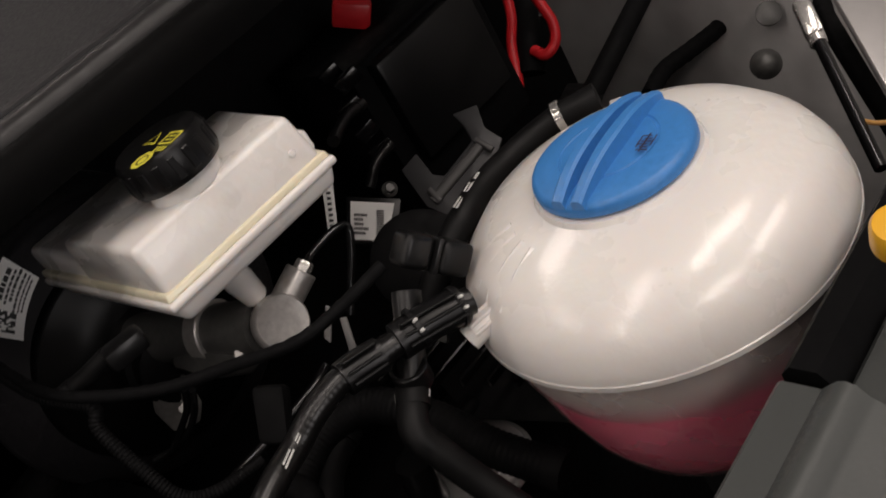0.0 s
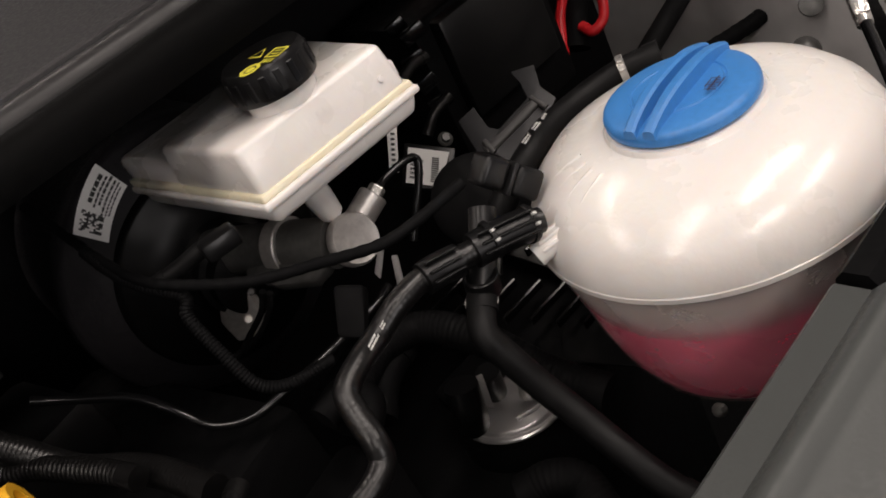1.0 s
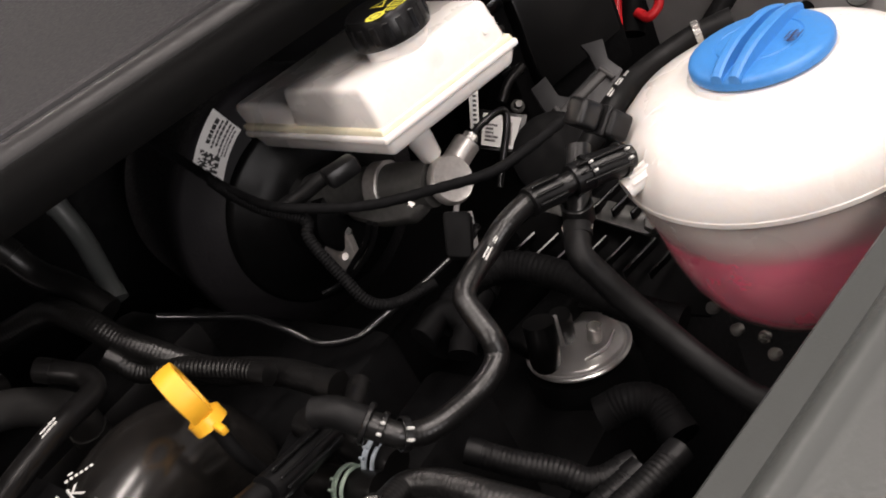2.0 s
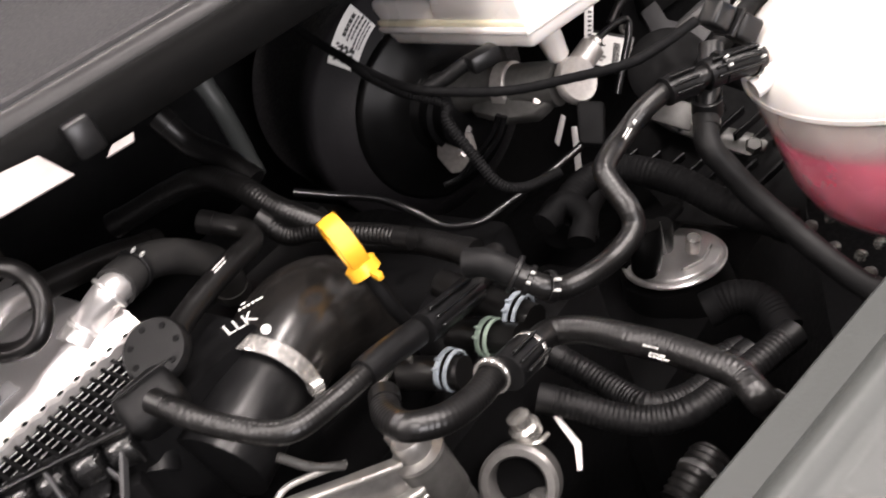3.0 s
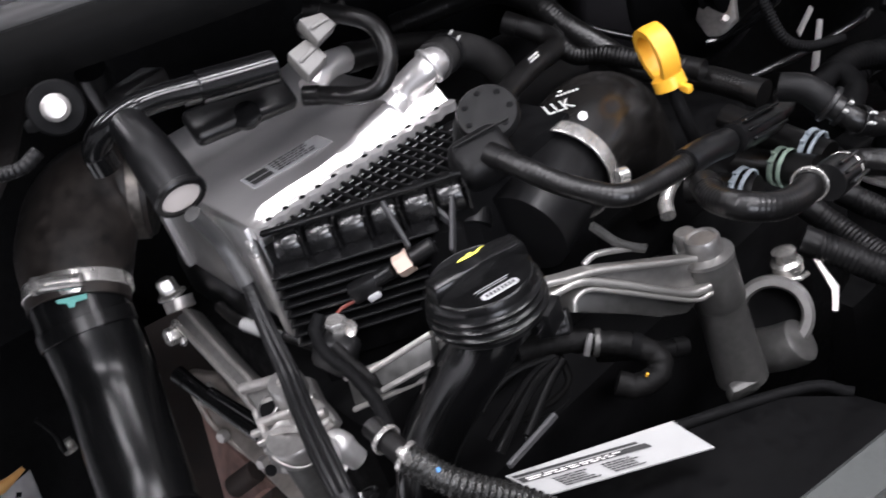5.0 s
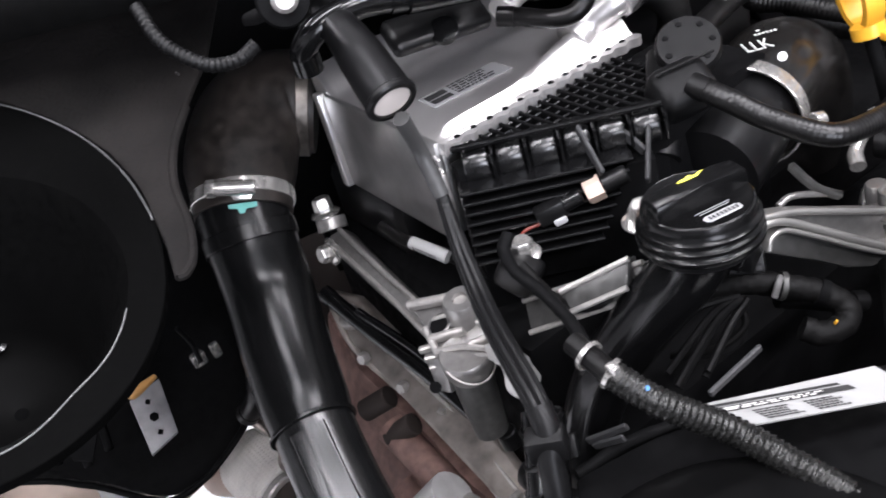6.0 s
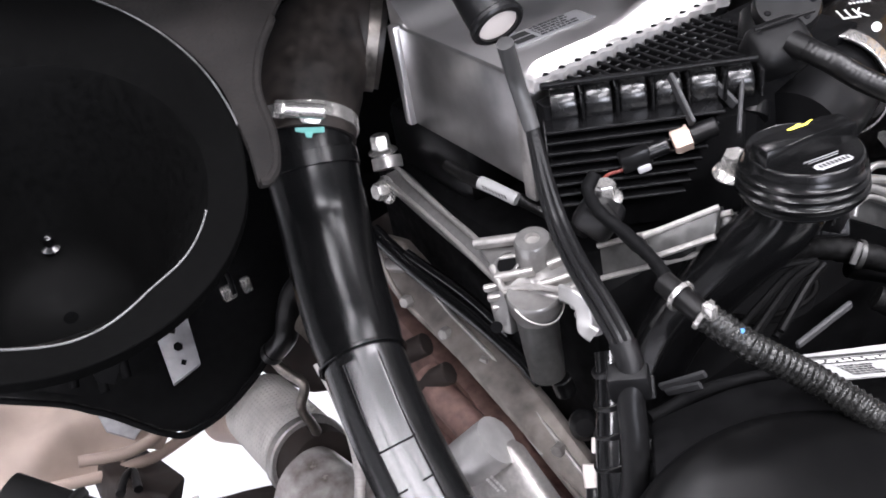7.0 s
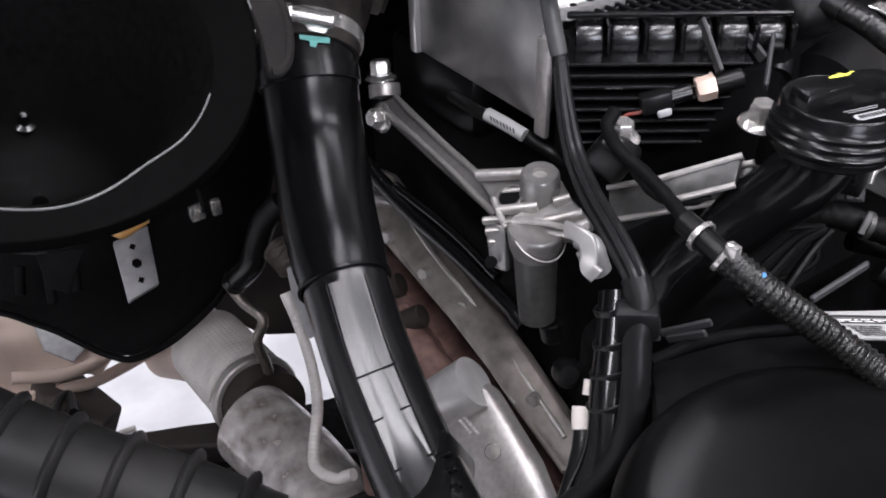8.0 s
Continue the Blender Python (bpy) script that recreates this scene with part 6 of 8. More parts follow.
part("side_stud", lathe([(0.0062, -0.008), (0.0062, 0.003), (0.0052, 0.0042), (0.001, 0.0044)], (-0.0705, 0.3475, 0.9600), PD, 20), DIM_CAST, mount)
part("side_lug", slab([(-0.0640, 0.3600, 0.9570), (-0.0740, 0.3560, 0.9520), (-0.0780, 0.3480, 0.9480), (-0.0640, 0.3500, 0.9510)], 0.012, 0.003), DARK_CAST, mount)
part("post_foot", slab([(-0.0890, 0.3190, 0.8790), (-0.0930, 0.3120, 0.8770), (-0.0720, 0.3060, 0.8740), (-0.0640, 0.3120, 0.8760)], 0.012, 0.003), DARK_CAST, mount)
th = thing("thermostat_housing", "cast aluminium thermostat housing with an open ring", "thermostat", (-0.02, 0.33, 0.85))
TC, TA = Vector((-0.0297, 0.3262, 0.8822)), Vector((-0.0997, 0.2683, 0.9687)) - Vector((-0.0297, 0.3262, 0.8822)) + Vector((-0.02, 0.0, -0.01))
part("ring", lathe([(0.016, -0.012), (0.0225, -0.012), (0.0235, -0.010), (0.0235, 0.004), (0.0215, 0.006), (0.0175, 0.006), (0.016, 0.004)], TC, TA, 40, closed=True), DIM_CAST, th)
# matt black back: the dark inside of the ring is put into its colour
part("back", lathe([(0.017, -0.016), (0.022, -0.014), (0.022, -0.010), (0.002, -0.010)], TC, TA, 32), MATT, th)
part("spout", tube([(-0.0335, 0.3053, 0.8747), (-0.0361, 0.3110, 0.8699), (-0.0406, 0.3197, 0.8658), (-0.0431, 0.3274, 0.8625)], 0.014, 24, swell=((0, 0.78), (0.06, 0.96), (0.2, 1.0), (1, 1.0))), DARK_CAST, th)
part("valve_cap", lathe([(0.007, 0), (0.0095, 0.002), (0.0095, 0.008), (0.007, 0.010), (0.007, 0.016), (0.003, 0.017)], (-0.0060, 0.3292, 0.8962), Vector((-0.0076, 0.3293, 0.9100)) - Vector((-0.0075, 0.3269, 0.8933)), 24), STEEL, th)
part("lever", slab([(0.0150, 0.3303, 0.8992), (0.0171, 0.3282, 0.8994), (0.0083, 0.3056, 0.8831), (-0.0050, 0.2992, 0.8756), (-0.0068, 0.3021, 0.8762), (0.0045, 0.3086, 0.8821)], 0.004, 0.001), CAST, th)
part("wire_ring", tube([(-0.0070, 0.3376, 0.9019), (-0.0129, 0.3287, 0.8978), (-0.0083, 0.3215, 0.8959), (0.0000, 0.3206, 0.8944)], 0.0018, 8), STEEL, th)
for pts, lab in (([(-0.0641, 0.3628, 0.9664), (-0.0586, 0.3684, 0.9686), (-0.0478, 0.3721, 0.9733), (-0.0352, 0.3768, 0.9724)], "bright bent metal pipe beside the breather hose"),):
    hose("metal_pipe", pts, 0.004, lab, STEEL, "pipe")

# spring clips and short hoses of the coolant flange
flange = thing("coolant_flange", "black plastic coolant flange with three hose stubs", "coolant flange", (-0.0103, 0.3464, 0.9632))
part("body", block((0.05, 0.03, 0.04), at_axes((0.0161, 0.3788, 0.9532), (1, 0.3, 0)), 0.006), BLACK, flange)
for a, b in (((0.0276, 0.3861, 0.9740), (0.0209, 0.3154, 0.9655)), ((0.0035, 0.3649, 0.9612), (0.0059, 0.3138, 0.9654)), ((-0.0345, 0.3696, 0.9650), (-0.0257, 0.3306, 0.9669))):
    part("stub", tube([a, Vector(a).lerp(Vector(b), 0.5), b], 0.0095), RUBBER, flange)
for a, b, mat, tone in (((0.0214, 0.3279, 0.9691), (0.0219, 0.3156, 0.9668), BLUEGREY, "pale blue"), ((0.0029, 0.3354, 0.9655), (0.0036, 0.3199, 0.9652), GREEN, "pale green"), ((-0.0268, 0.3418, 0.9685), (-0.0257, 0.3306, 0.9669), BLUEGREY, "grey")):
    spring = clip_ring("spring_clip", a, b, 0.0105, mat, tone + " spring clip on a coolant hose", 0.0030)
    part("band", ring(Vector(a) + (Vector(b) - Vector(a)).normalized() * 0.0052, Vector(b) - Vector(a), 0.0105, 0.0022, 0.0012), mat, spring)
clip_ring("spring_clip", (-0.0356, 0.3674, 0.9790), (-0.0460, 0.3649, 0.9756), 0.0085, STEEL, "bright spring clip on the breather hose", 0.004)
clip_ring("spring_clip", Vector(H1[-2]).lerp(Vector(H1[-3]), 0.3), H1[-3], 0.0076, BLACK, "spring clip with white paint marks", 0.004, 0.0010, PRINT)
clip_ring("spring_clip", Vector(H1[-2]).lerp(Vector(H1[-1]), 0.5), H1[-1], 0.0076, BLACK, "black spring clip with white marks", 0.003, 0.0010, PRINT)
tj = thing("hose_joint", "black plastic joint where three hoses meet", "hose joint", H1[-1])
part("barrel", tube([H1[-1], Vector(H1[-1]) * 2 - Vector(H1[-2]), Vector(H1[-1]) * 3 - Vector(H1[-2]) * 2 + Vector((0, 0, -0.008))], 0.0080, 16), DULL_RUBBER, tj)
part("rim", ring(H1[-1], Vector(H1[-1]) - Vector(H1[-2]), 0.0085, 0.003, 0.0022), BLACK, tj)

hb = thing("hose_boot", "ribbed black rubber boot on a hose end", "boot", (0.0032, 0.2313, 0.8862))
part("boot", tube([(-0.0113, 0.2332, 0.8821), (0.0021, 0.2310, 0.8851), (0.0203, 0.2293, 0.8860)], 0.0115, 18, ribs=0.0014, pitch=0.0042), RUBBER, hb)
part("band", ring((0.0071, 0.2299, 0.8860), Vector((0.0203, 0.2293, 0.8860)) - Vector((-0.0113, 0.2332, 0.8821)), 0.0125, 0.003, 0.001, 28), GREY_TUBE, hb)
solo("body_seam", slab([(0.3169, 0.5023, 0.9083), (0.3017, 0.5076, 0.8890), (0.3012, 0.5038, 0.8835), (0.3174, 0.4987, 0.9047)], 0.004, 0.001), PAINT, "pale painted body seam behind the hoses", "body seam")
solo("body_seam", slab([(0.3153, 0.4948, 0.8962), (0.2935, 0.4905, 0.8562), (0.2965, 0.4849, 0.8547), (0.3176, 0.4906, 0.8950)], 0.004, 0.001), PAINT, "pale painted body seam behind the hoses", "body seam")
solo("cable_holder", slab([(0.1606, 0.3529, 1.0193), (0.1411, 0.3465, 0.9998), (0.1470, 0.3328, 0.9948), (0.1675, 0.3377, 1.0143)], 0.012, 0.003), MATT, "black plastic cable holder behind the heater hose", "holder")


# ---- left side: duct, charge pipe, engine stay ----
BN = Vector((0.046, -0.449, 0.892)).normalized()
BO = Vector((-0.4855, 0.5419, 1.0604))
duct = thing("air_duct", "large black plastic air duct with a round open mouth", "air duct", BO - BN * 0.1)
part("throat", lathe([(0.004, -0.112), (0.030, -0.108), (0.042, -0.095), (0.055, -0.06), (0.070, -0.02), (0.0785, -0.001), (0.0795, 0.0005)], BO, BN, 72, caps=False), DUCT_BLACK, duct)
MV, MF = lathe([(0.0795, 0.0005), (0.081, 0.0015), (0.090, 0.006), (0.0985, 0.0125), (0.1005, 0.013), (0.1030, 0.0120), (0.1045, 0.008), (0.1045, -0.008), (0.1015, -0.010), (0.088, -0.004), (0.0795, -0.004)], BO, BN, 96, caps=False)
DX = (Vector((1, 0, 0)) - BN * BN.x).normalized()
DY = BN.cross(DX)


def lip_reach(a):
    """The outer radius of the lip round the mouth; it is widest towards the rear."""
    c, r = Vector((-0.036, 0.011)), 0.1346
    d = Vector((math.cos(a), math.sin(a)))
    b = c.dot(d)
    rear = min(0.120, max(0.098, b + math.sqrt(b * b + r * r - c.dot(c))))
    f = lip_front(a)
    return rear * (1 - f) + 0.0972 * f


def lip_front(a):
    """1 where the lip is a thin flat flange, towards the front of the car."""
    f = min(1.0, max(0.0, (-math.sin(a) + 0.1) / 0.5))
    return f * f * (3 - 2 * f)


def lip_wave(a):
    """The inner edge is a little out of round."""
    d = math.degrees(a)
    return 0.0022 * math.exp(-((d + 97) / 14) ** 2) - 0.0022 * math.exp(-((d + 70) / 11) ** 2)


for v in MV:
    h = (v - BO).dot(BN)
    rad = v - BO - BN * h
    a, r = math.atan2(rad.dot(DY), rad.dot(DX)), rad.length
    f = lip_front(a)
    out_r = 0.0795 + (min(r, 0.1005) - 0.0795) / 0.021 * (lip_reach(a) - 0.0795) + max(0.0, r - 0.1005) * (1 - 0.8 * f)
    inner = max(0.0, 1 - (r - 0.0795) / 0.010)
    tall = h * (1 - f) + f * (0.35 * h if h > 0 else -0.0025)
    v += rad * ((out_r + inner * lip_wave(a)) / r - 1) + BN * (tall - h)
part("mouth", (MV, MF), DUCT_LIP, duct)
BM = frame_of(BN)


def duct_arc(r, h, a, b, steps=40):
    """Points on a circle round the mouth's axis; angles in degrees, 0 to the rear."""
    back = BM.transposed() @ Vector((0, 1, 0))
    a0 = math.atan2(back.y, back.x)
    return [BO + BM @ Vector((r * math.cos(a0 + radians(a + (b - a) * k / steps)), r * math.sin(a0 + radians(a + (b - a) * k / steps)), h)) for k in range(steps + 1)]


# pale lines paint the glints on the inner and outer lip edges
part("inner_edge", tube([BO + (DX * math.cos(a) + DY * math.sin(a)) * (0.0798 + lip_wave(a)) + BN * 0.0006 for a in [radians(-165 + 3 * k) for k in range(44)]], 0.0005, 8, per=2), GREY_EDGE, duct, "glint along the inner edge, put into a pale colour")
part("outer_edge", tube([BO + (DX * math.cos(a) + DY * math.sin(a)) * (lip_reach(a) + 0.0004) + BN * 0.0131 for a in [radians(-10 + 3.5 * k) for k in range(41)]], 0.0005, 8, per=2), GREY_EDGE, duct, "glint along the outer edge, put into a pale colour")
part("panel", slab([(-0.4459, 0.7392, 1.1689), (-0.4736, 0.6645, 1.1327), (-0.4357, 0.6459, 1.1214), (-0.4136, 0.6294, 1.1119), (-0.3965, 0.6027, 1.0976), (-0.3851, 0.5725, 1.0818), (-0.3846, 0.5413, 1.0661), (-0.3893, 0.5139, 1.0526), (-0.3957, 0.4947, 1.0432), (-0.3923, 0.4936, 1.0425), (-0.3838, 0.4997, 1.0451), (-0.3756, 0.5153, 1.0526), (-0.3686, 0.5403, 1.0648), (-0.3565, 0.5585, 1.0756), (-0.3392, 0.5749, 1.0852), (-0.3098, 0.5990, 1.0980), (-0.2684, 0.6483, 1.1229)], 0.006, 0.0015), FELT, duct, "dusty grey felt panel round the mouth")
part("panel_lip", tube([(-0.3944, 0.4946, 1.0420), (-0.3904, 0.4945, 1.0417), (-0.3831, 0.5006, 1.0444), (-0.3751, 0.5164, 1.0519), (-0.3681, 0.5414, 1.0642), (-0.3559, 0.5597, 1.0750), (-0.3383, 0.5760, 1.0845)], 0.0024, 8), FELT, duct, "rounded edge of the panel")
for q in ((-0.3674, 0.5644, 1.0777), (-0.3298, 0.5966, 1.0961)):
    part("chip", block((0.0035, 0.0012, 0.0006), at_axes(q, (-0.1, 0.6, 0.3), BN), 0.0002, 1), GREY_EDGE, duct, "bright paint chip")
# added bead: it stands for a small highlight deep in the bowl
part("bowl_glint", lathe([(0.006, 0), (0.006, 0.002), (0.003, 0.003), (0.0025, 0.010), (0.001, 0.011)], (-0.483, 0.623, 0.989), BN, 16), GLOSS, duct, "glossy bead standing in for a glint in the bowl")
part("bowl_rib", tube(duct_arc(0.062, -0.042, 100, 150, 12), 0.0012, 8, per=2), BLACK, duct)
dh = thing("duct_housing", "black plastic housing with a wavy lower edge", "housing", (-0.4435, 0.7851, 0.6787))
part("shell", slab([(-0.5386, 0.9085, 0.8449), (-0.5742, 0.8602, 0.7593), (-0.5247, 0.8358, 0.7385), (-0.5041, 0.8253, 0.7241), (-0.4903, 0.8174, 0.7141), (-0.4738, 0.8050, 0.6994), (-0.4603, 0.7949, 0.6882), (-0.4431, 0.7856, 0.6795), (-0.4157, 0.7833, 0.6819), (-0.3932, 0.7844, 0.6888), (-0.3627, 0.7882, 0.7026), (-0.3415, 0.7942, 0.7180), (-0.3171, 0.8038, 0.7414), (-0.2950, 0.8094, 0.7603), (-0.2698, 0.8307, 0.7885), (-0.2423, 0.8880, 0.8713), (-0.4002, 0.9671, 0.9060)], 0.05, 0.012), MATT, dh)
part("lip", tube([(-0.5739, 0.8560, 0.7620), (-0.5247, 0.8317, 0.7413), (-0.5043, 0.8212, 0.7270), (-0.4905, 0.8133, 0.7170), (-0.4742, 0.8011, 0.7024), (-0.4607, 0.7910, 0.6913), (-0.4433, 0.7823, 0.6833), (-0.4160, 0.7800, 0.6858), (-0.3937, 0.7811, 0.6926), (-0.3634, 0.7849, 0.7065), (-0.3423, 0.7908, 0.7217), (-0.3183, 0.7999, 0.7442)], 0.003, 8), MATT, dh, "rolled lower lip")
for a, b in (((-0.4999, 0.8066, 0.7933), (-0.5071, 0.7944, 0.7752)), ((-0.4817, 0.8028, 0.7884), (-0.4879, 0.7857, 0.7634)), ((-0.4612, 0.8008, 0.7873), (-0.4676, 0.7866, 0.7662))):
    part("rib", rod(a, b, 0.004, 10), MATT, dh)
plate = thing("fixing_plate", "grey steel fixing plate with three holes and amber wax", "bracket", (-0.4263, 0.7232, 0.8155))
PC = [(-0.4342, 0.7668, 0.8124), (-0.4416, 0.7266, 0.7832), (-0.4156, 0.7330, 0.7848), (-0.4053, 0.7722, 0.8128)]
part("plate", slab(PC, 0.006, 0.001), GREY_STEEL, plate)
pu, pv = Vector(PC[3]) - Vector(PC[0]), Vector(PC[1]) - Vector(PC[0])
pn = pv.cross(pu).normalized()
if pn.dot(Vector((-0.53, 0.15, 1.21)) - Vector(PC[0])) < 0:
    pn = -pn
for f, r, s in ((0.22, 0.0028, 4), (0.5, 0.0040, 6), (0.78, 0.0028, 4)):
    c = Vector(PC[0]) + pu * 0.45 + pv * f + pn * 0.0003
    part("hole", lathe([(r, -0.0005), (r, 0.0008), (r * 0.4, 0.0009)], c, pn, s), MATT, plate)
part("wax", tube([(-0.4360, 0.7510, 0.8302), (-0.4254, 0.7486, 0.8293), (-0.4081, 0.7518, 0.8300)], 0.005, 10, swell=((0, 0.5), (0.3, 1.2), (0.6, 0.8), (1, 0.4))), WAX, plate, "amber cavity wax")
part("wax", tube([(-0.4569, 0.7409, 0.8379), (-0.4456, 0.7450, 0.8375), (-0.4356, 0.7469, 0.8334)], 0.0022, 8), WAX, plate, "amber cavity wax")
solo("duct_clip", block((0.012, 0.008, 0.012), pose(*(-0.3730, 0.7431, 0.8281)), 0.002), STEEL, "small bright clip below the duct", "clip")
solo("duct_clip", block((0.008, 0.006, 0.014), pose(*(-0.3582, 0.7409, 0.8290)), 0.002), STEEL, "small bright clip below the duct", "clip")
hose("thin_lead", [(-0.3805, 0.7136, 0.8828), (-0.3760, 0.7129, 0.8640), (-0.3776, 0.7040, 0.8503)], 0.002, "thin dark lead below the duct", MATT, "wire", seg=8)
solo("duct_bracket", slab([(-0.4903, 0.7462, 0.8413), (-0.4913, 0.7303, 0.8164), (-0.4806, 0.7250, 0.8098), (-0.4590, 0.7380, 0.8329)], 0.006, 0.001), MATT, "dark ribbed bracket below the duct", "bracket")

cp = thing("charge_pipe", "large glossy black plastic charge air pipe", "pipe", (-0.3762, 0.4512, 0.8700))
CPTS = [(-0.3217, 0.6196, 0.9911), (-0.3271, 0.6080, 0.9773), (-0.3348, 0.5885, 0.9468), (-0.3492, 0.5530, 0.9203), (-0.3621, 0.5130, 0.8994), (-0.3692, 0.4815, 0.8790), (-0.3745, 0.4485, 0.8615), (-0.3788, 0.4164, 0.8480), (-0.3840, 0.3766, 0.8385)]
part("pipe", tube(CPTS[:5], 0.0300, 32, swell=((0, 1.0), (0.2, 0.97), (0.72, 0.93), (0.92, 0.90), (1, 0.84))), CHARGE_BLACK, cp)
part("lower_pipe", tube([Vector(CPTS[4]).lerp(Vector(CPTS[3]), 0.04)] + CPTS[4:], 0.0246, 40, taper=0.0238), SATIN_PIPE, cp, "satin lower section of the pipe")
part("joint", ring(CPTS[4], Vector(CPTS[5]) - Vector(CPTS[3]), 0.0252, 0.0026, 0.0016, 40), CHARGE_BLACK, cp)
PF = Vector((-0.30, -0.67, 0.68)).normalized()
part("flat_panel", strip([Vector(p) + PF * 0.0222 for p in CPTS[4:]], PF, 0.0215, 0.0026), SATIN_PIPE, cp, "flat satin face along the pipe")
for a, f in ((5, 0.37), (6, 0.0), (6, 0.77)):
    q0, q1 = Vector(CPTS[a]), Vector(CPTS[a + 1])
    part("groove", block((0.0009, 0.0220, 0.0006), at_axes(q0.lerp(q1, f) + PF * 0.0249, q1 - q0, PF), 0), MATT, cp)
part("socket", ring(CPTS[1], Vector(CPTS[2]) - Vector(CPTS[0]), 0.0296, 0.010, 0.0012, 40), CHARGE_BLACK, cp)
el = thing("charge_hose_elbow", "aged black rubber elbow with two worm-drive clamps", "hose elbow", (-0.3046, 0.6367, 1.0143))
ELP = [(-0.3228, 0.6164, 0.9887), (-0.3141, 0.6280, 1.0011), (-0.3000, 0.6463, 1.0135), (-0.2808, 0.6609, 1.0237), (-0.2569, 0.6637, 1.0254), (-0.2367, 0.6516, 1.0181)]
part("rubber", tube(ELP, 0.0335, 36, swell=((0, 0.93), (0.15, 0.96), (0.3, 1.08), (0.7, 1.12), (1, 1.0))), BROWN_RUBBER, el)
a0, a1 = Vector(ELP[1]), Vector(ELP[0])
band = part("clamp_band", ring(a0.lerp(a1, 0.45), a0 - a1, 0.0318, 0.009, 0.0012, 56), STEEL, el, "steel worm-drive clamp band")
part("clamp_screw", rod((-0.3378, 0.6000, 1.0234), (-0.3166, 0.5877, 1.0171), 0.0046), STEEL, el, "bright clamp screw housing")
part("clamp_screw_head", hexhead((-0.3366, 0.5995, 1.0230), Vector((-0.3426, 0.6032, 1.0246)) - Vector((-0.3344, 0.5985, 1.0223)), 0.0055, 0.006), STEEL, el)
part("clamp_plate", slab([(-0.3314, 0.5963, 1.0174), (-0.3302, 0.5938, 1.0131), (-0.3216, 0.5896, 1.0104), (-0.3184, 0.5901, 1.0137)], 0.002, 0.0005), STEEL, el)
part("paint_mark", slab([(-0.3343, 0.5974, 1.0107), (-0.3347, 0.5965, 1.0085), (-0.3305, 0.5933, 1.0072), (-0.3308, 0.5921, 1.0046), (-0.3282, 0.5908, 1.0038), (-0.3265, 0.5913, 1.0059), (-0.3198, 0.5894, 1.0045), (-0.3190, 0.5906, 1.0073)], 0.0008, 0), TEAL, el, "teal paint mark")
part("paint_mark", slab([(-0.3240, 0.6107, 1.0185), (-0.3234, 0.6087, 1.0173), (-0.3138, 0.6057, 1.0154), (-0.3123, 0.6080, 1.0163)], 0.0008, 0), TEAL, el, "teal paint mark")
e0, e1 = Vector(ELP[5]), Vector(ELP[4])
part("clamp_band", ring(e0.lerp(e1, 0.35), e0 - e1, 0.0345, 0.008, 0.0012, 56), STEEL_DARK, el, "dull worm-drive clamp band")
for q in (band,):
    m = frame_of(a0 - a1)
    for k in range(26):
        e = m @ Vector((math.cos(3.2 + k * 0.09), math.sin(3.2 + k * 0.09), 0))
        part("notch", block((0.0010, 0.0055, 0.0006), at_axes(a0.lerp(a1, 0.45) + e * 0.0331, (a0 - a1).normalized().cross(e), e), 0), STEEL, band)

stay = thing("engine_stay", "cast aluminium engine stay with a mount pillar", "engine mount", (-0.2803, 0.4434, 0.9375))
SN = Vector((-0.45, -0.05, 0.89)).normalized()
# arm and plate dimmer, rims and ribs paler: their light is in the colour
part("arm", slab([(-0.2742, 0.6193, 0.9426), (-0.2660, 0.6090, 0.9490), (-0.2735, 0.5474, 0.9465), (-0.2780, 0.5000, 0.9440), (-0.2880, 0.4660, 0.9440), (-0.2935, 0.4660, 0.9400), (-0.2885, 0.4892, 0.9380), (-0.2862, 0.5411, 0.9404), (-0.2810, 0.6000, 0.9410)], 0.012, 0.002, SN), DIM_CAST, stay, "face of the stay arm, shaded by a dimmer colour")
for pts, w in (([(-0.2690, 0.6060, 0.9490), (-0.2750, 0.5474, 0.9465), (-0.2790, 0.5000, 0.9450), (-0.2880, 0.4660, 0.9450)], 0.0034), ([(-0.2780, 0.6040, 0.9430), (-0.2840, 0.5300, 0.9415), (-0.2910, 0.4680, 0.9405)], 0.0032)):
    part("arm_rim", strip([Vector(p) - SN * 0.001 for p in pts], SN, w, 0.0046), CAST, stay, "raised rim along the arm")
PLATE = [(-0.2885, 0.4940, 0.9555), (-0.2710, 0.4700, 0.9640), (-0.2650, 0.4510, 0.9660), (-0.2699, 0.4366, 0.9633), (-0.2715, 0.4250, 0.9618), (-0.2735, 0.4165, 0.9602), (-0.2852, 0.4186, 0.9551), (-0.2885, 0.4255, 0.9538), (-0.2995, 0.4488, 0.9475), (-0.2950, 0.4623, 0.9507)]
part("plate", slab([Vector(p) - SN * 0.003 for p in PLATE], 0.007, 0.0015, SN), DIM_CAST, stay)
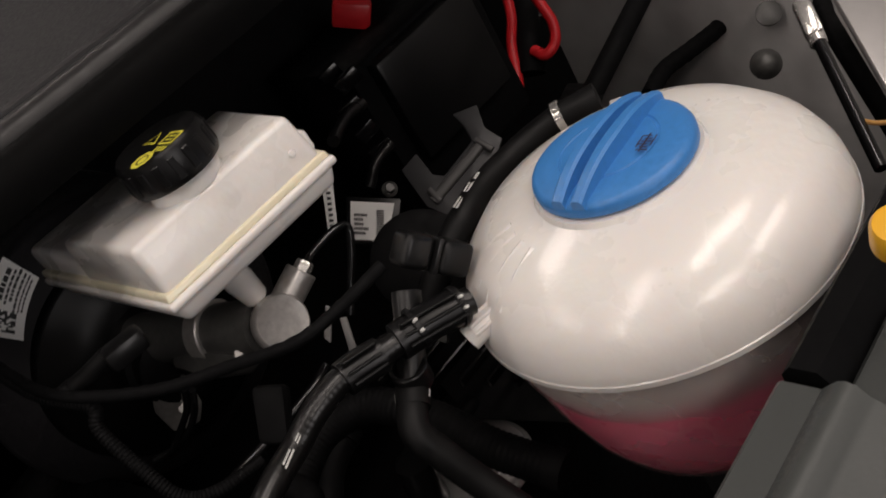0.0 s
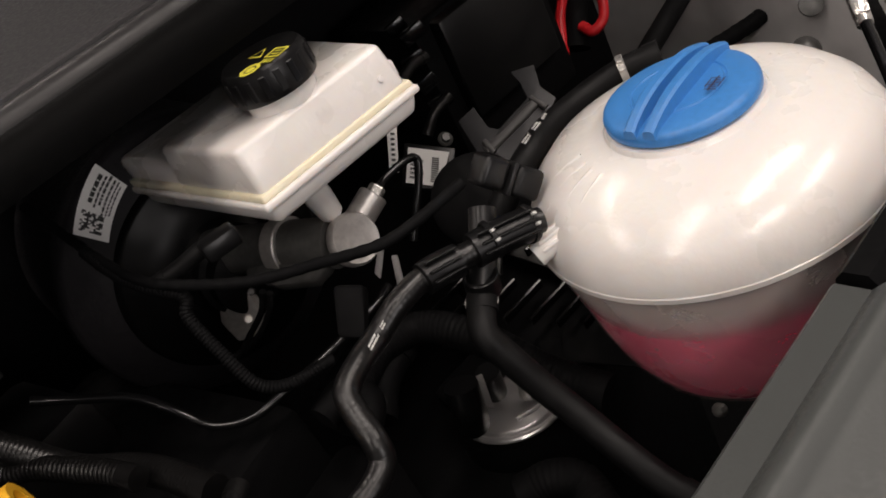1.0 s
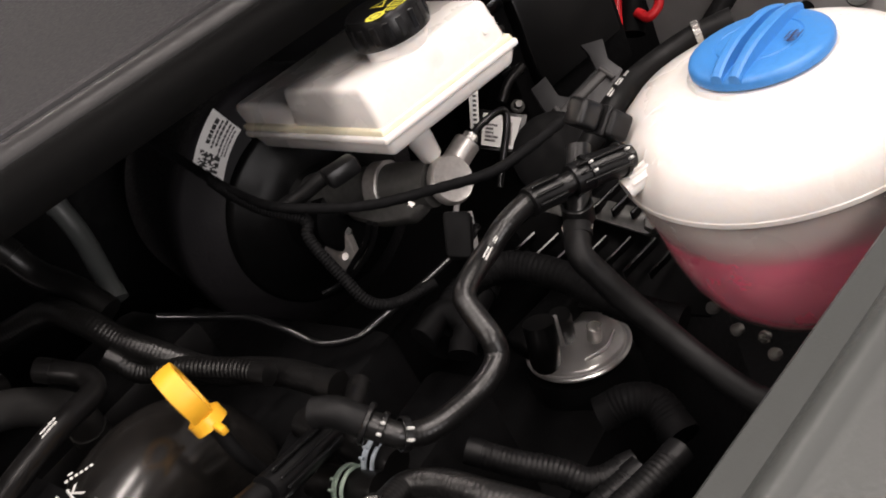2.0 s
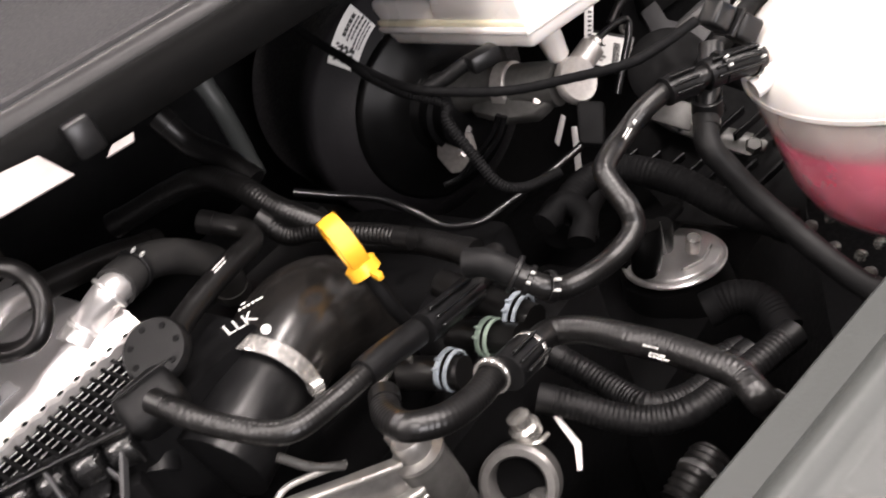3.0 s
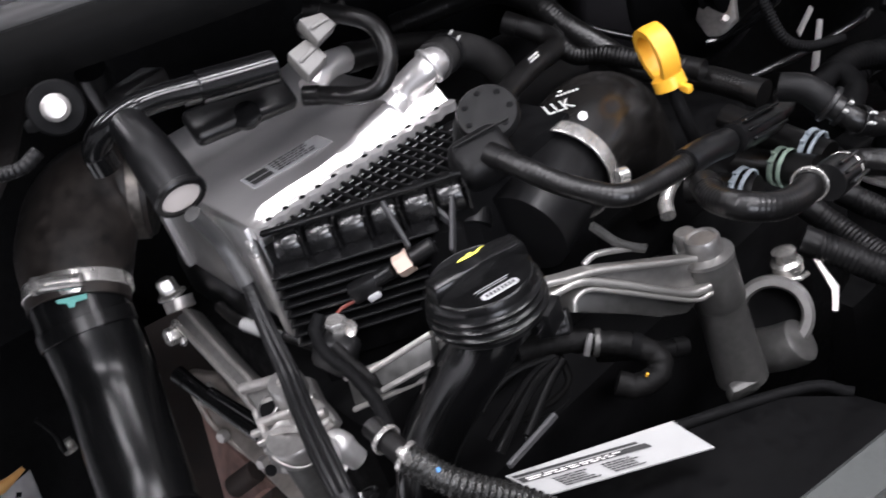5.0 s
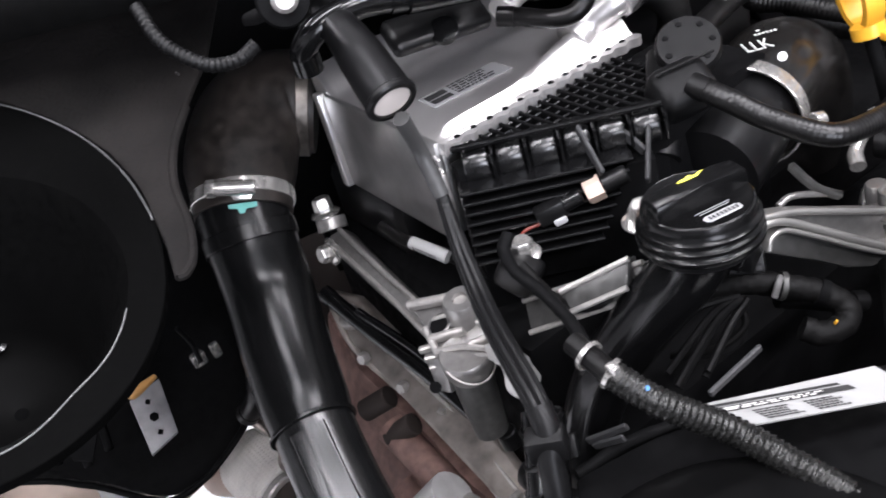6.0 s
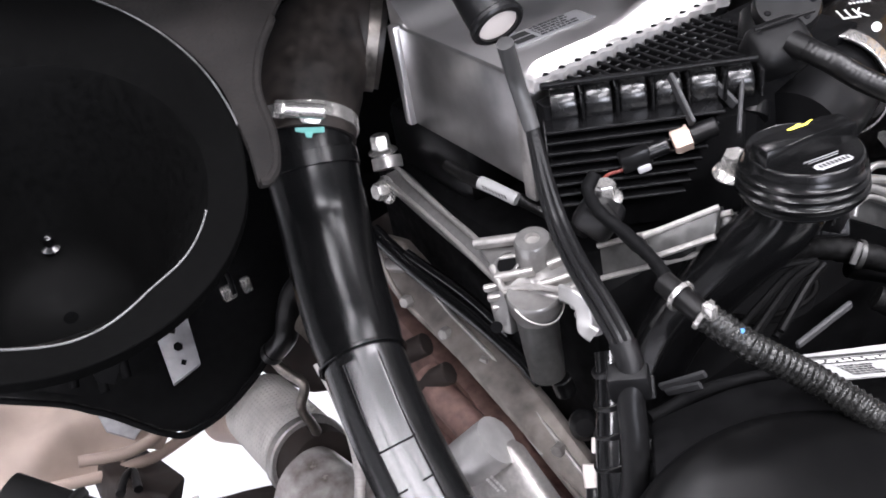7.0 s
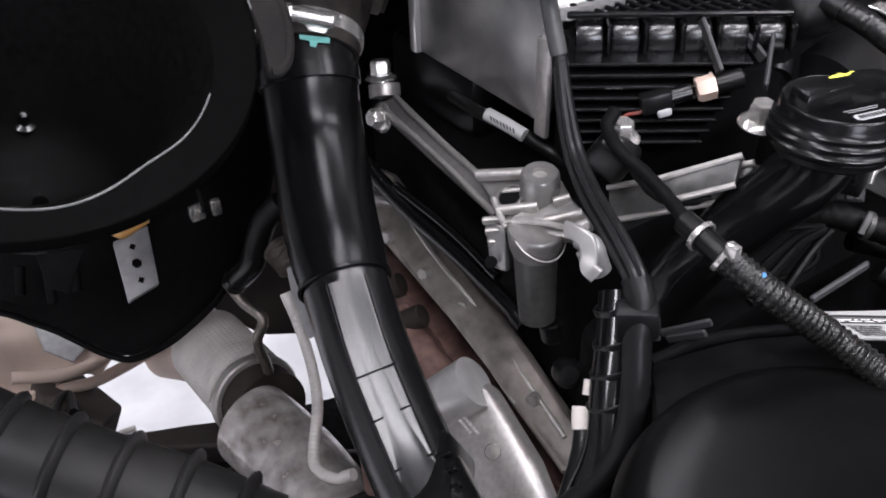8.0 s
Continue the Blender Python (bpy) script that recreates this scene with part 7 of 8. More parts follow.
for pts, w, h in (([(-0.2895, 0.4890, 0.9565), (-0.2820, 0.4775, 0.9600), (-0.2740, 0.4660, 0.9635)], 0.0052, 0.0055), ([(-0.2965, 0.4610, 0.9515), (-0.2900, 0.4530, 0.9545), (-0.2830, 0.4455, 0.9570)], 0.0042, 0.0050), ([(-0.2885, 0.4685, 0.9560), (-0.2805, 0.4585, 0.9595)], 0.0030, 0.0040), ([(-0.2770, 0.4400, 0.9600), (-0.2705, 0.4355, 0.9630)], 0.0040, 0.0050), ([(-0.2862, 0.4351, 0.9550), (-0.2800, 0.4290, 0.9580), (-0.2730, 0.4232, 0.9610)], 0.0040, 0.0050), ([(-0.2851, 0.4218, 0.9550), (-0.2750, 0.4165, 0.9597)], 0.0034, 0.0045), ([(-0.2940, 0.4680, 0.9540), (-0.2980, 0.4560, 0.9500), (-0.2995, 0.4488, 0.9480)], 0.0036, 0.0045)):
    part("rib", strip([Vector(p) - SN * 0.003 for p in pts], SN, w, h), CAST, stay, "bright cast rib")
part("boss", lathe([(0.0108, -0.016), (0.0104, -0.004), (0.0100, 0.0015), (0.0090, 0.0032), (0.0042, 0.0034), (0.0040, 0.0004)], (-0.2765, 0.4520, 0.9680), (-0.12, -0.10, 1), 36), DIM_CAST, stay, "cast bolt boss")
part("boss_hole", lathe([(0.0040, -0.002), (0.0040, 0.0006), (0.001, 0.0007)], (-0.2765, 0.4520, 0.9684), (-0.12, -0.10, 1), 20), CAST, stay)
part("hole_rim", ring((-0.2880, 0.4612, 0.9556), SN, 0.0062, 0.003, 0.0016, 28), DIM_CAST, stay)
part("hole", lathe([(0.0062, 0), (0.0062, 0.0004), (0.001, 0.0005)], (-0.2880, 0.4612, 0.9553), SN, 24), MATT, stay)
part("lug", slab([(-0.3000, 0.4690, 0.9420), (-0.3035, 0.4580, 0.9190), (-0.3000, 0.4480, 0.9200), (-0.2950, 0.4560, 0.9430)], 0.010, 0.002), DIM_CAST, stay, "cast lug with a bolt hole")
for k in range(3):
    part("tooth", block((0.009, 0.0035, 0.004), at_axes(Vector((-0.2985, 0.4640, 0.9440)) + Vector((0.0004, -0.0022, -0.0058)) * k, (0.75, -0.62, 0.15)), 0.0008, 1), CAST, stay)
part("lug_hole", lathe([(0.0034, 0), (0.0034, 0.0006), (0.0006, 0.0007)], (-0.3050, 0.4545, 0.9255), (-0.5, -0.7, 0.4), 16), MATT, stay)
CUP = Vector((-0.2905, 0.4365, 0.9490))
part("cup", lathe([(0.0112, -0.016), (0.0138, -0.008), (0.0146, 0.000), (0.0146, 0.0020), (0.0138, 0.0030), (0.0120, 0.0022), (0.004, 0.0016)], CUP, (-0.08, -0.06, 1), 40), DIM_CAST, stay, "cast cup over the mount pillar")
part("cup_rim", tube([CUP + Vector((0.0150 * math.cos(a), 0.0150 * math.sin(a), 0.0012 - 0.010 * math.sin((a - 3.3) * 1.16) * (3.3 < a < 6.0))) for a in [3.3 + 2.7 * k / 12 for k in range(13)]], 0.0005, 8, per=2), CAST, stay)
part("pillar", tube([CUP - Vector((0, 0, 0.012)), (-0.2905, 0.4345, 0.9150), (-0.2905, 0.4325, 0.8960)], 0.0114, 28, taper=0.0096), DARK_CAST, stay, "grey mount pillar")
part("wire_edge", tube([(-0.2992, 0.4515, 0.9500), (-0.2914, 0.4400, 0.9536), (-0.2849, 0.4255, 0.9561), (-0.2839, 0.4160, 0.9565)], 0.0016, 8), CAST, stay, "thin bright cast edge")
# paler than the casting: the hook's bright reflection is in its colour
part("hook", strip([(-0.2849, 0.4200, 0.9575), (-0.2856, 0.4112, 0.9600), (-0.2848, 0.4055, 0.9585), (-0.2858, 0.4020, 0.9530), (-0.2880, 0.3995, 0.9480), (-0.2862, 0.3955, 0.9450)], (-0.85, -0.45, 0.3), 0.0085, 0.0022), ALU_DULL, stay, "pale bent sheet hook")
part("stud", rod((-0.2842, 0.4299, 0.8914), (-0.2827, 0.4279, 0.8801), 0.006), BLACK, stay)
part("hook", tube([(-0.2804, 0.4179, 0.9504), (-0.2780, 0.4122, 0.9503), (-0.2770, 0.4086, 0.9442), (-0.2741, 0.4059, 0.9360)], 0.0075, 14, swell=((0, 0.5), (0.5, 1), (1, 0.8))), ALU_DULL, stay, "pale curved cast hook")
bolt((-0.2676, 0.6268, 0.9540), Vector((-0.2647, 0.6303, 0.9638)) - Vector((-0.2657, 0.6273, 0.9452)), 0.0065, 0.010, "zinc bolt at the head of the engine stay")
part("sleeve", tube([(-0.2656, 0.6270, 0.9493), (-0.2676, 0.6231, 0.9425)], 0.0105, 20), CAST, stay)
bolt((-0.2800, 0.6060, 0.9385), (-0.9, -0.1, 0.25), 0.0062, 0.008, "zinc nut on the side of the engine stay")
solo("stay_bracket", slab([(-0.2476, 0.6293, 0.9329), (-0.2426, 0.6201, 0.9224), (-0.2242, 0.6192, 0.9406), (-0.2245, 0.6359, 0.9469)], 0.006, 0.002), DARK_CAST, "dull grey bracket behind the engine stay", "bracket")

# engine side: flange, rusty housing, rods
side = thing("timing_cover", "dull grey cast timing cover flange with small bolts", "engine cover", (-0.285, 0.52, 0.7))
part("flange", slab([(-0.2859, 0.6329, 0.8936), (-0.2916, 0.6053, 0.8596), (-0.2846, 0.5604, 0.8358), (-0.2805, 0.5106, 0.8194), (-0.2852, 0.4619, 0.8111), (-0.2910, 0.4085, 0.8038), (-0.3006, 0.3798, 0.8005), (-0.2874, 0.3704, 0.8094), (-0.2796, 0.4117, 0.8266), (-0.2719, 0.4633, 0.8355), (-0.2682, 0.5153, 0.8479), (-0.2706, 0.5629, 0.8656), (-0.2744, 0.6118, 0.8908)], 0.010, 0.002), DUST_STEEL, side)
part("flange_edge", tube([(-0.2897, 0.6236, 0.8905), (-0.2930, 0.6003, 0.8629), (-0.2857, 0.5564, 0.8389), (-0.2817, 0.5069, 0.8227), (-0.2862, 0.4590, 0.8139), (-0.2926, 0.3994, 0.8064)], 0.0020, 10), DUST_STEEL, side)
part("ridge", tube([(-0.2800, 0.6100, 0.8890), (-0.2770, 0.5600, 0.8600), (-0.2745, 0.5100, 0.8420), (-0.2790, 0.4600, 0.8300), (-0.2850, 0.4100, 0.8200)], 0.0016, 8), CAST, side)
part("ridge", tube([(-0.2850, 0.5300, 0.8330), (-0.2850, 0.4900, 0.8230), (-0.2890, 0.4500, 0.8160)], 0.0016, 8), CAST, side)
for x in ((-0.2916, 0.5863, 0.8618), (-0.2768, 0.5187, 0.8404), (-0.2820, 0.4402, 0.8246), (-0.2842, 0.5527, 0.8489)):
    part("flange_bolt", hexhead(x, (-0.9, -0.35, 0.3), 0.0045, 0.006), CAST, side)
rust = thing("exhaust_manifold", "rusty brown cast exhaust housing below the charge pipe", "exhaust manifold", (-0.32, 0.55, 0.65))
part("housing", slab([(-0.2755, 0.6911, 0.8425), (-0.3095, 0.6435, 0.7615), (-0.3536, 0.5430, 0.6802), (-0.2880, 0.4016, 0.7687), (-0.2870, 0.4704, 0.7748), (-0.2827, 0.5484, 0.7933), (-0.2921, 0.6208, 0.8266)], 0.03, 0.006), RUST, rust)
part("ridge", tube([(-0.2961, 0.5780, 0.7998), (-0.2925, 0.5136, 0.7782), (-0.2914, 0.4525, 0.7730), (-0.2958, 0.4134, 0.7714)], 0.012, 12), RUST, rust)
part("ridge", tube([(-0.3090, 0.5616, 0.7545), (-0.3058, 0.4952, 0.7428), (-0.3050, 0.4514, 0.7391)], 0.014, 12), RUST, rust)
for a, b in (((-0.3038, 0.5988, 0.8087), (-0.2869, 0.5826, 0.8215)), ((-0.3016, 0.5721, 0.7968), (-0.2862, 0.5569, 0.8104)), ((-0.2092, 0.4923, 0.8013), (-0.2023, 0.4814, 0.8131))):
    part("pipe_stub", rod(a, b, 0.0085), RUST_DARK, rust, "dark rusty stub")
hose("guide_rod", [(-0.2938, 0.6136, 0.9077), (-0.2865, 0.5705, 0.8899), (-0.2807, 0.5155, 0.8799), (-0.2795, 0.4687, 0.8730), (-0.2792, 0.4557, 0.8690)], 0.0056, "black rod along the engine side", GLOSS, "rod")
hose("guide_rod", [(-0.2860, 0.5843, 0.8998), (-0.2783, 0.5310, 0.8912), (-0.2771, 0.4858, 0.8839)], 0.003, "thin black rod along the engine side", GLOSS, "rod")
solo("rod_end", lathe([(0.006, 0), (0.008, 0.004), (0.008, 0.014), (0.005, 0.018)], (-0.2818, 0.4173, 0.8648), (-0.4, -0.6, 0.5), 18), BLACK, "black rod end at the engine side", "rod end")
solo("side_bolt", rod((-0.2850, 0.5970, 0.8548), (-0.2848, 0.5833, 0.8468), 0.0045), CAST, "bright stud on the engine side", "stud")
solo("side_bolt", rod((-0.2895, 0.6157, 0.8760), (-0.2778, 0.6036, 0.8752), 0.005), CAST, "bright stud on the engine side", "stud")
shield = thing("bracket_casting", "bright cast aluminium bracket with raised marks", "bracket", (-0.326, 0.42, 0.8))
part("plate", slab([(-0.3359, 0.4673, 0.8219), (-0.3506, 0.4335, 0.7897), (-0.3509, 0.3999, 0.7871), (-0.3274, 0.3632, 0.8147), (-0.3174, 0.4000, 0.8293), (-0.3139, 0.4461, 0.8448), (-0.3171, 0.4639, 0.8436)], 0.012, 0.003), CAST, shield)
part("barrel", tube([(-0.3301, 0.4718, 0.8217), (-0.3270, 0.4612, 0.8356), (-0.3172, 0.4525, 0.8482)], 0.0155, 20), ALU_DULL, shield)
part("mark", ring((-0.3301, 0.4174, 0.8303), Vector((-0.4111, 0.3096, 0.9821)) - Vector((-0.3313, 0.4158, 0.8326)), 0.0042, 0.0006, 0.0005, 20), DARK_CAST, shield)
bars(shield, Vector((-0.3347, 0.4431, 0.8350)), Vector((-0.3331, 0.4196, 0.8303)) - Vector((-0.3347, 0.4431, 0.8350)), Vector((-0.3295, 0.4406, 0.8385)) - Vector((-0.3347, 0.4431, 0.8350)), [(a, b, c, d) for a, b, c, d in text_rows(0.016, 0.006, 2, 12)], ALU, 0.0012)
solo("grey_nut", hexhead((-0.3518, 0.4301, 0.8326), Vector((-0.4234, 0.3182, 0.9821)) - Vector((-0.3518, 0.4301, 0.8326)), 0.008, 0.008), STEEL, "bright nut beside the cast bracket", "nut")
dk = thing("ribbed_duct", "black ribbed plastic duct end below the charge pipe", "duct", (-0.3778, 0.3954, 0.8613))
part("body", block((0.03, 0.05, 0.03), at_axes((-0.3791, 0.3990, 0.8503), Vector((-0.3609, 0.3862, 0.8629)) - Vector((-0.3901, 0.4086, 0.8397))), 0.004), BLACK, dk)
for k in range(4):
    part("rib", block((0.022, 0.0025, 0.004), at_axes(Vector((-0.3765, 0.4046, 0.8660)).lerp(Vector((-0.3840, 0.3813, 0.8593)), k / 3), Vector((-0.3675, 0.4006, 0.8699)) - Vector((-0.3861, 0.4134, 0.8578))), 0.0008, 1), GLOSS, dk)

# dark backing sheet, added to hide the floor behind the exhaust
solo("wheel_arch_liner", slab([(-0.3731, 1.0572, 0.8155), (-0.1231, 0.9071, 0.8020), (-0.2157, 0.7741, 0.6080), (-0.2966, 0.8654, 0.5784), (-0.3224, 0.9074, 0.5871), (-0.3727, 0.9796, 0.6703)], 0.02, 0.004), RUST_DARK, "dark brown wheel arch liner behind the exhaust", "liner", kind="structure")

# exhaust and drive shaft
ex = thing("exhaust_pipe", "exhaust with a braided flexible pipe and a scuffed catalyst", "exhaust", (-0.38, 0.70, 0.55))
FX = [(-0.3787, 0.8930, 0.5542), (-0.3551, 0.8694, 0.5795), (-0.3484, 0.8173, 0.5845), (-0.3448, 0.7551, 0.5947)]
part("front_pipe", tube([(-0.3798, 0.9541, 0.5320), (-0.3702, 0.9165, 0.5524), (-0.3602, 0.8817, 0.5690)], 0.030, 28), TAN, ex, "pale dusty exhaust pipe")
# dark core: the shade between the braid rings is in its colour
flex = part("flexible_pipe", tube([(-0.3547, 0.8795, 0.5836), (-0.3514, 0.8297, 0.5896), (-0.3509, 0.7761, 0.5996)], 0.0362, 40), RUST_DARK, ex, "braided steel flexible pipe")
FM = frame_of((0.0038, -0.1034, 0.016))
for k in range(19):
    c = Vector((-0.3547, 0.8795, 0.5836)).lerp(Vector((-0.3509, 0.7761, 0.5996)), (k + 0.5) / 19)
    verts = []
    for i in range(104):
        a = 2 * math.pi * i / 104
        lump = 0.0007 * (i % 2)
        verts += [c + FM @ Vector((r * math.cos(a), r * math.sin(a), z)) for r, z in ((0.0350, -0.0019), (0.0388 + lump, -0.0011), (0.0398 + lump, 0.0), (0.0388 + lump, 0.0011), (0.0350, 0.0019))]
    part("braid_ring", (verts, [(5 * i + q, 5 * i + q + 1, 5 * ((i + 1) % 104) + q + 1, 5 * ((i + 1) % 104) + q) for i in range(104) for q in range(4)], False), BRAID, flex)
part("flange_ring", ring((-0.3523, 0.7576, 0.6066), Vector((-0.3518, 0.7766, 0.5998)) - Vector((-0.3554, 0.8356, 0.5873)), 0.036, 0.012, 0.006, 40), CAST, ex, "bright flange ring")
part("joint", tube([(-0.3528, 0.7730, 0.6032), (-0.3486, 0.7292, 0.6112)], 0.036, 28), RUST_DARK, ex, "dark rusty joint")
part("catalyst", tube([(-0.3741, 0.7181, 0.6215), (-0.3688, 0.6942, 0.6214), (-0.3589, 0.6390, 0.6165), (-0.3534, 0.5822, 0.6067)], 0.0385, 32, swell=((0, 0.8), (0.12, 1.0), (1, 1.0))), SCUFF, ex, "scuffed bright catalyst shell")
hose("probe_cable", [(-0.3502, 0.6413, 0.8039), (-0.3500, 0.6241, 0.7839), (-0.3554, 0.5975, 0.7684), (-0.3639, 0.5763, 0.7517), (-0.3796, 0.5556, 0.7347), (-0.3821, 0.5467, 0.7264), (-0.3761, 0.5307, 0.7286), (-0.3677, 0.5210, 0.7369)], 0.0038, "braided steel probe cable", BRAID, "cable", ribs=0.0004, pitch=0.003)
hose("probe_cable", [(-0.3574, 0.7552, 0.7454), (-0.3538, 0.7340, 0.7363), (-0.3467, 0.7125, 0.7292), (-0.3552, 0.7117, 0.7094), (-0.3482, 0.7211, 0.6763), (-0.3442, 0.7301, 0.6573)], 0.0045, "dark bent probe lead", STEEL_DARK, "cable")
hose("coolant_pipe", [(-0.3238, 0.6888, 0.8464), (-0.3362, 0.6963, 0.8320), (-0.3448, 0.6989, 0.8133), (-0.3520, 0.7001, 0.7943), (-0.3611, 0.7219, 0.7681)], 0.0095, "black bent hose behind the charge pipe", RUBBER, "hose")
solo("spring", tube([(-0.3386, 0.6753, 0.8192), (-0.3367, 0.6659, 0.8163), (-0.3355, 0.6554, 0.8118)], 0.009, 18, ribs=0.003, pitch=0.004), STEEL_DARK, "small coil spring beside the charge pipe", "spring")
solo("sheet_clip", slab([(-0.3417, 0.6552, 0.8171), (-0.3485, 0.6334, 0.7952), (-0.3491, 0.6134, 0.7802), (-0.3448, 0.6127, 0.7813), (-0.3406, 0.6308, 0.7958), (-0.3356, 0.6536, 0.8180)], 0.004, 0.001), GREY_STEEL, "pale bent sheet clip beside the charge pipe", "clip")
def shield_mesh():
    """A dented sheet heat shield with a rolled lower edge."""
    a, b = [Vector(p) for p in ((-0.5922, 1.0420, 0.6553), (-0.3882, 0.9299, 0.5642))]
    c, d = [Vector(p) for p in ((-0.6202, 0.9007, 0.6307), (-0.4647, 0.8912, 0.5838))]
    n = 24
    verts, faces = [], []
    out = (b - a).cross(c - a).normalized()
    if out.z < 0:
        out = -out
    for j in range(n + 1):
        for i in range(n + 1):
            u, v = i / n, j / n
            p = a.lerp(b, u).lerp(c.lerp(d, u), v)
            bump = 0.035 * math.sin(math.pi * v) + 0.012 * noise.noise(Vector((u * 4, v * 3, 2.0))) + 0.008 * math.sin(9 * u + 6 * v) * v
            verts.append(p + out * bump)
    for j in range(n):
        for i in range(n):
            k = j * (n + 1) + i
            faces.append((k, k + 1, k + n + 2, k + n + 1))
    return verts, faces


hs = thing("heat_shield", "dusty tan pressed sheet heat shield", "heat shield", (-0.4927, 0.9369, 0.5900))
part("sheet", shield_mesh(), TAN, hs)
part("rolled_edge", tube([(-0.6206, 0.9001, 0.6300), (-0.5336, 0.8890, 0.6010), (-0.4940, 0.8875, 0.5924), (-0.4615, 0.8917, 0.5847), (-0.3940, 0.9149, 0.5765)], 0.006, 10), TAN, hs)
part("bead", tube([(-0.5361, 0.8905, 0.6269), (-0.4897, 0.8841, 0.6123), (-0.4438, 0.8951, 0.6069)], 0.006, 10), TAN, hs)
part("patch", slab([(-0.5006, 0.9261, 0.6502), (-0.5002, 0.9023, 0.6348), (-0.4809, 0.8895, 0.6197), (-0.4558, 0.9084, 0.6221), (-0.4722, 0.9264, 0.6359)], 0.004, 0.001), GREY_STEEL, hs, "bare grey patch")
solo("subframe_arm", slab([(-0.5337, 0.9083, 0.5852), (-0.5213, 0.9416, 0.5628), (-0.4963, 0.9497, 0.5420), (-0.4705, 0.8395, 0.5553), (-0.4946, 0.8120, 0.5682), (-0.5365, 0.8542, 0.5833)], 0.03, 0.004), RUST_DARK, "dark brown subframe arm under the engine", "subframe")
solo("subframe_beam", slab([(-0.4764, 0.8267, 0.5704), (-0.4780, 0.8079, 0.5651), (-0.3828, 0.7422, 0.5722), (-0.3006, 0.6546, 0.5620), (-0.2866, 0.6794, 0.5603), (-0.3693, 0.7720, 0.5759), (-0.4117, 0.7999, 0.5658)], 0.04, 0.004), RUST_DARK, "dark subframe beam under the exhaust", "subframe")
solo("beam_edge", tube([(-0.4754, 0.8143, 0.5793), (-0.4550, 0.8085, 0.5825)], 0.003, 8), CAST, "bright edge line on the subframe", "edge")
solo("beam_lower", slab([(-0.4573, 0.6896, 0.6200), (-0.4561, 0.6742, 0.6063), (-0.3231, 0.5907, 0.5970), (-0.2980, 0.6319, 0.6115), (-0.3521, 0.6776, 0.6043)], 0.03, 0.004), RUST_DARK, "dark lower subframe plate", "subframe")
boot = thing("drive_shaft_boot", "ribbed black rubber drive shaft boot", "boot", (-0.5183, 0.5742, 0.7819))
BP = [(-0.5803, 0.6349, 0.8227), (-0.5458, 0.6044, 0.7993), (-0.5091, 0.5722, 0.7802), (-0.4715, 0.5376, 0.7652), (-0.4356, 0.4996, 0.7468)]
part("sleeve", tube(BP, 0.030, 28, taper=0.026), DUSTY_RUBBER, boot)
for f in (0.2, 0.38, 0.56, 0.74, 0.9):
    i = min(int(f * 4), 3)
    c = Vector(BP[i]).lerp(Vector(BP[i + 1]), f * 4 - i)
    d = Vector(BP[i + 1]) - Vector(BP[i])
    part("rib", lathe([(0.028, -0.004), (0.0318, -0.0025), (0.0332, 0), (0.0318, 0.0025), (0.028, 0.004)], c, d, 40), DUSTY_RUBBER, boot)
part("shaft", tube([BP[3], BP[4], (-0.3666, 0.5195, 0.6844)], 0.014, 16), BLACK, boot)
hose("shaft_clip", [(-0.5154, 0.8305, 0.6171), (-0.5058, 0.8526, 0.6126), (-0.4961, 0.8610, 0.6075), (-0.4994, 0.8272, 0.6140)], 0.004, "small black hook on the heat shield", BLACK, "hook")

# ---- centre front: cable pole, braided hose, shroud ----
pole = thing("cable_guide", "grey flexible cable guide clipped to a black rail", "cable guide", (-0.3315, 0.3273, 0.9369))
PP = [(-0.2785, 0.4525, 1.080), (-0.2705, 0.4585, 1.056), (-0.2712, 0.4490, 1.034), (-0.2770, 0.4350, 1.011), (-0.2815, 0.4220, 0.996), (-0.2900, 0.4000, 0.9885), (-0.2990, 0.3730, 0.9835), (-0.3045, 0.3550, 0.9770), (-0.3075, 0.3470, 0.9680), (-0.3127, 0.3424, 0.9569), (-0.3180, 0.3353, 0.9398), (-0.3257, 0.3288, 0.9198), (-0.3342, 0.3314, 0.8981), (-0.3493, 0.3380, 0.8774)]
part("upper_tube", tube(PP[:3], 0.0042, 14), GREY_TUBE, pole, "smooth grey tube")
part("lower_tube", tube(PP[2:8], 0.0034, 14, ribs=0.0002, pitch=0.003), CONDUIT, pole, "taped black cable bundle")
turn = frame_of(Vector(PP[7]) - Vector(PP[2]))
for s in range(6):
    off = turn @ Vector((math.cos(s * 1.047), math.sin(s * 1.047), 0))
    part("strand", tube([Vector(p) + off * w for p, w in zip(PP[2:9], (0.0016, 0.0028, 0.0034, 0.0038, 0.0040, 0.0036, 0.0030))], 0.0020, 8), CONDUIT, pole)
part("end_tube", tube(PP[7:], 0.0062, 14), CONDUIT, pole, "smooth grey tube end")
part("clip", block((0.018, 0.012, 0.014), at_axes((-0.3101, 0.3461, 0.9637), Vector((-0.2954, 0.3524, 0.9538)) - Vector((-0.3041, 0.3605, 0.9525))), 0.002), CONDUIT, pole, "dark plastic clip")
part("clip_leg", slab([(-0.2984, 0.3499, 0.9570), (-0.3026, 0.3443, 0.9488), (-0.2992, 0.3411, 0.9494), (-0.2950, 0.3467, 0.9576)], 0.004, 0.001), CONDUIT, pole)
part("clip_leg", slab([(-0.3111, 0.3369, 0.9363), (-0.3157, 0.3311, 0.9287), (-0.3123, 0.3280, 0.9293), (-0.3077, 0.3338, 0.9369)], 0.004, 0.001), CONDUIT, pole)
lamp = thing("lamp_plug", "black round plug with a pale end face above the intercooler", "plug", (-0.2790, 0.4600, 1.0871))
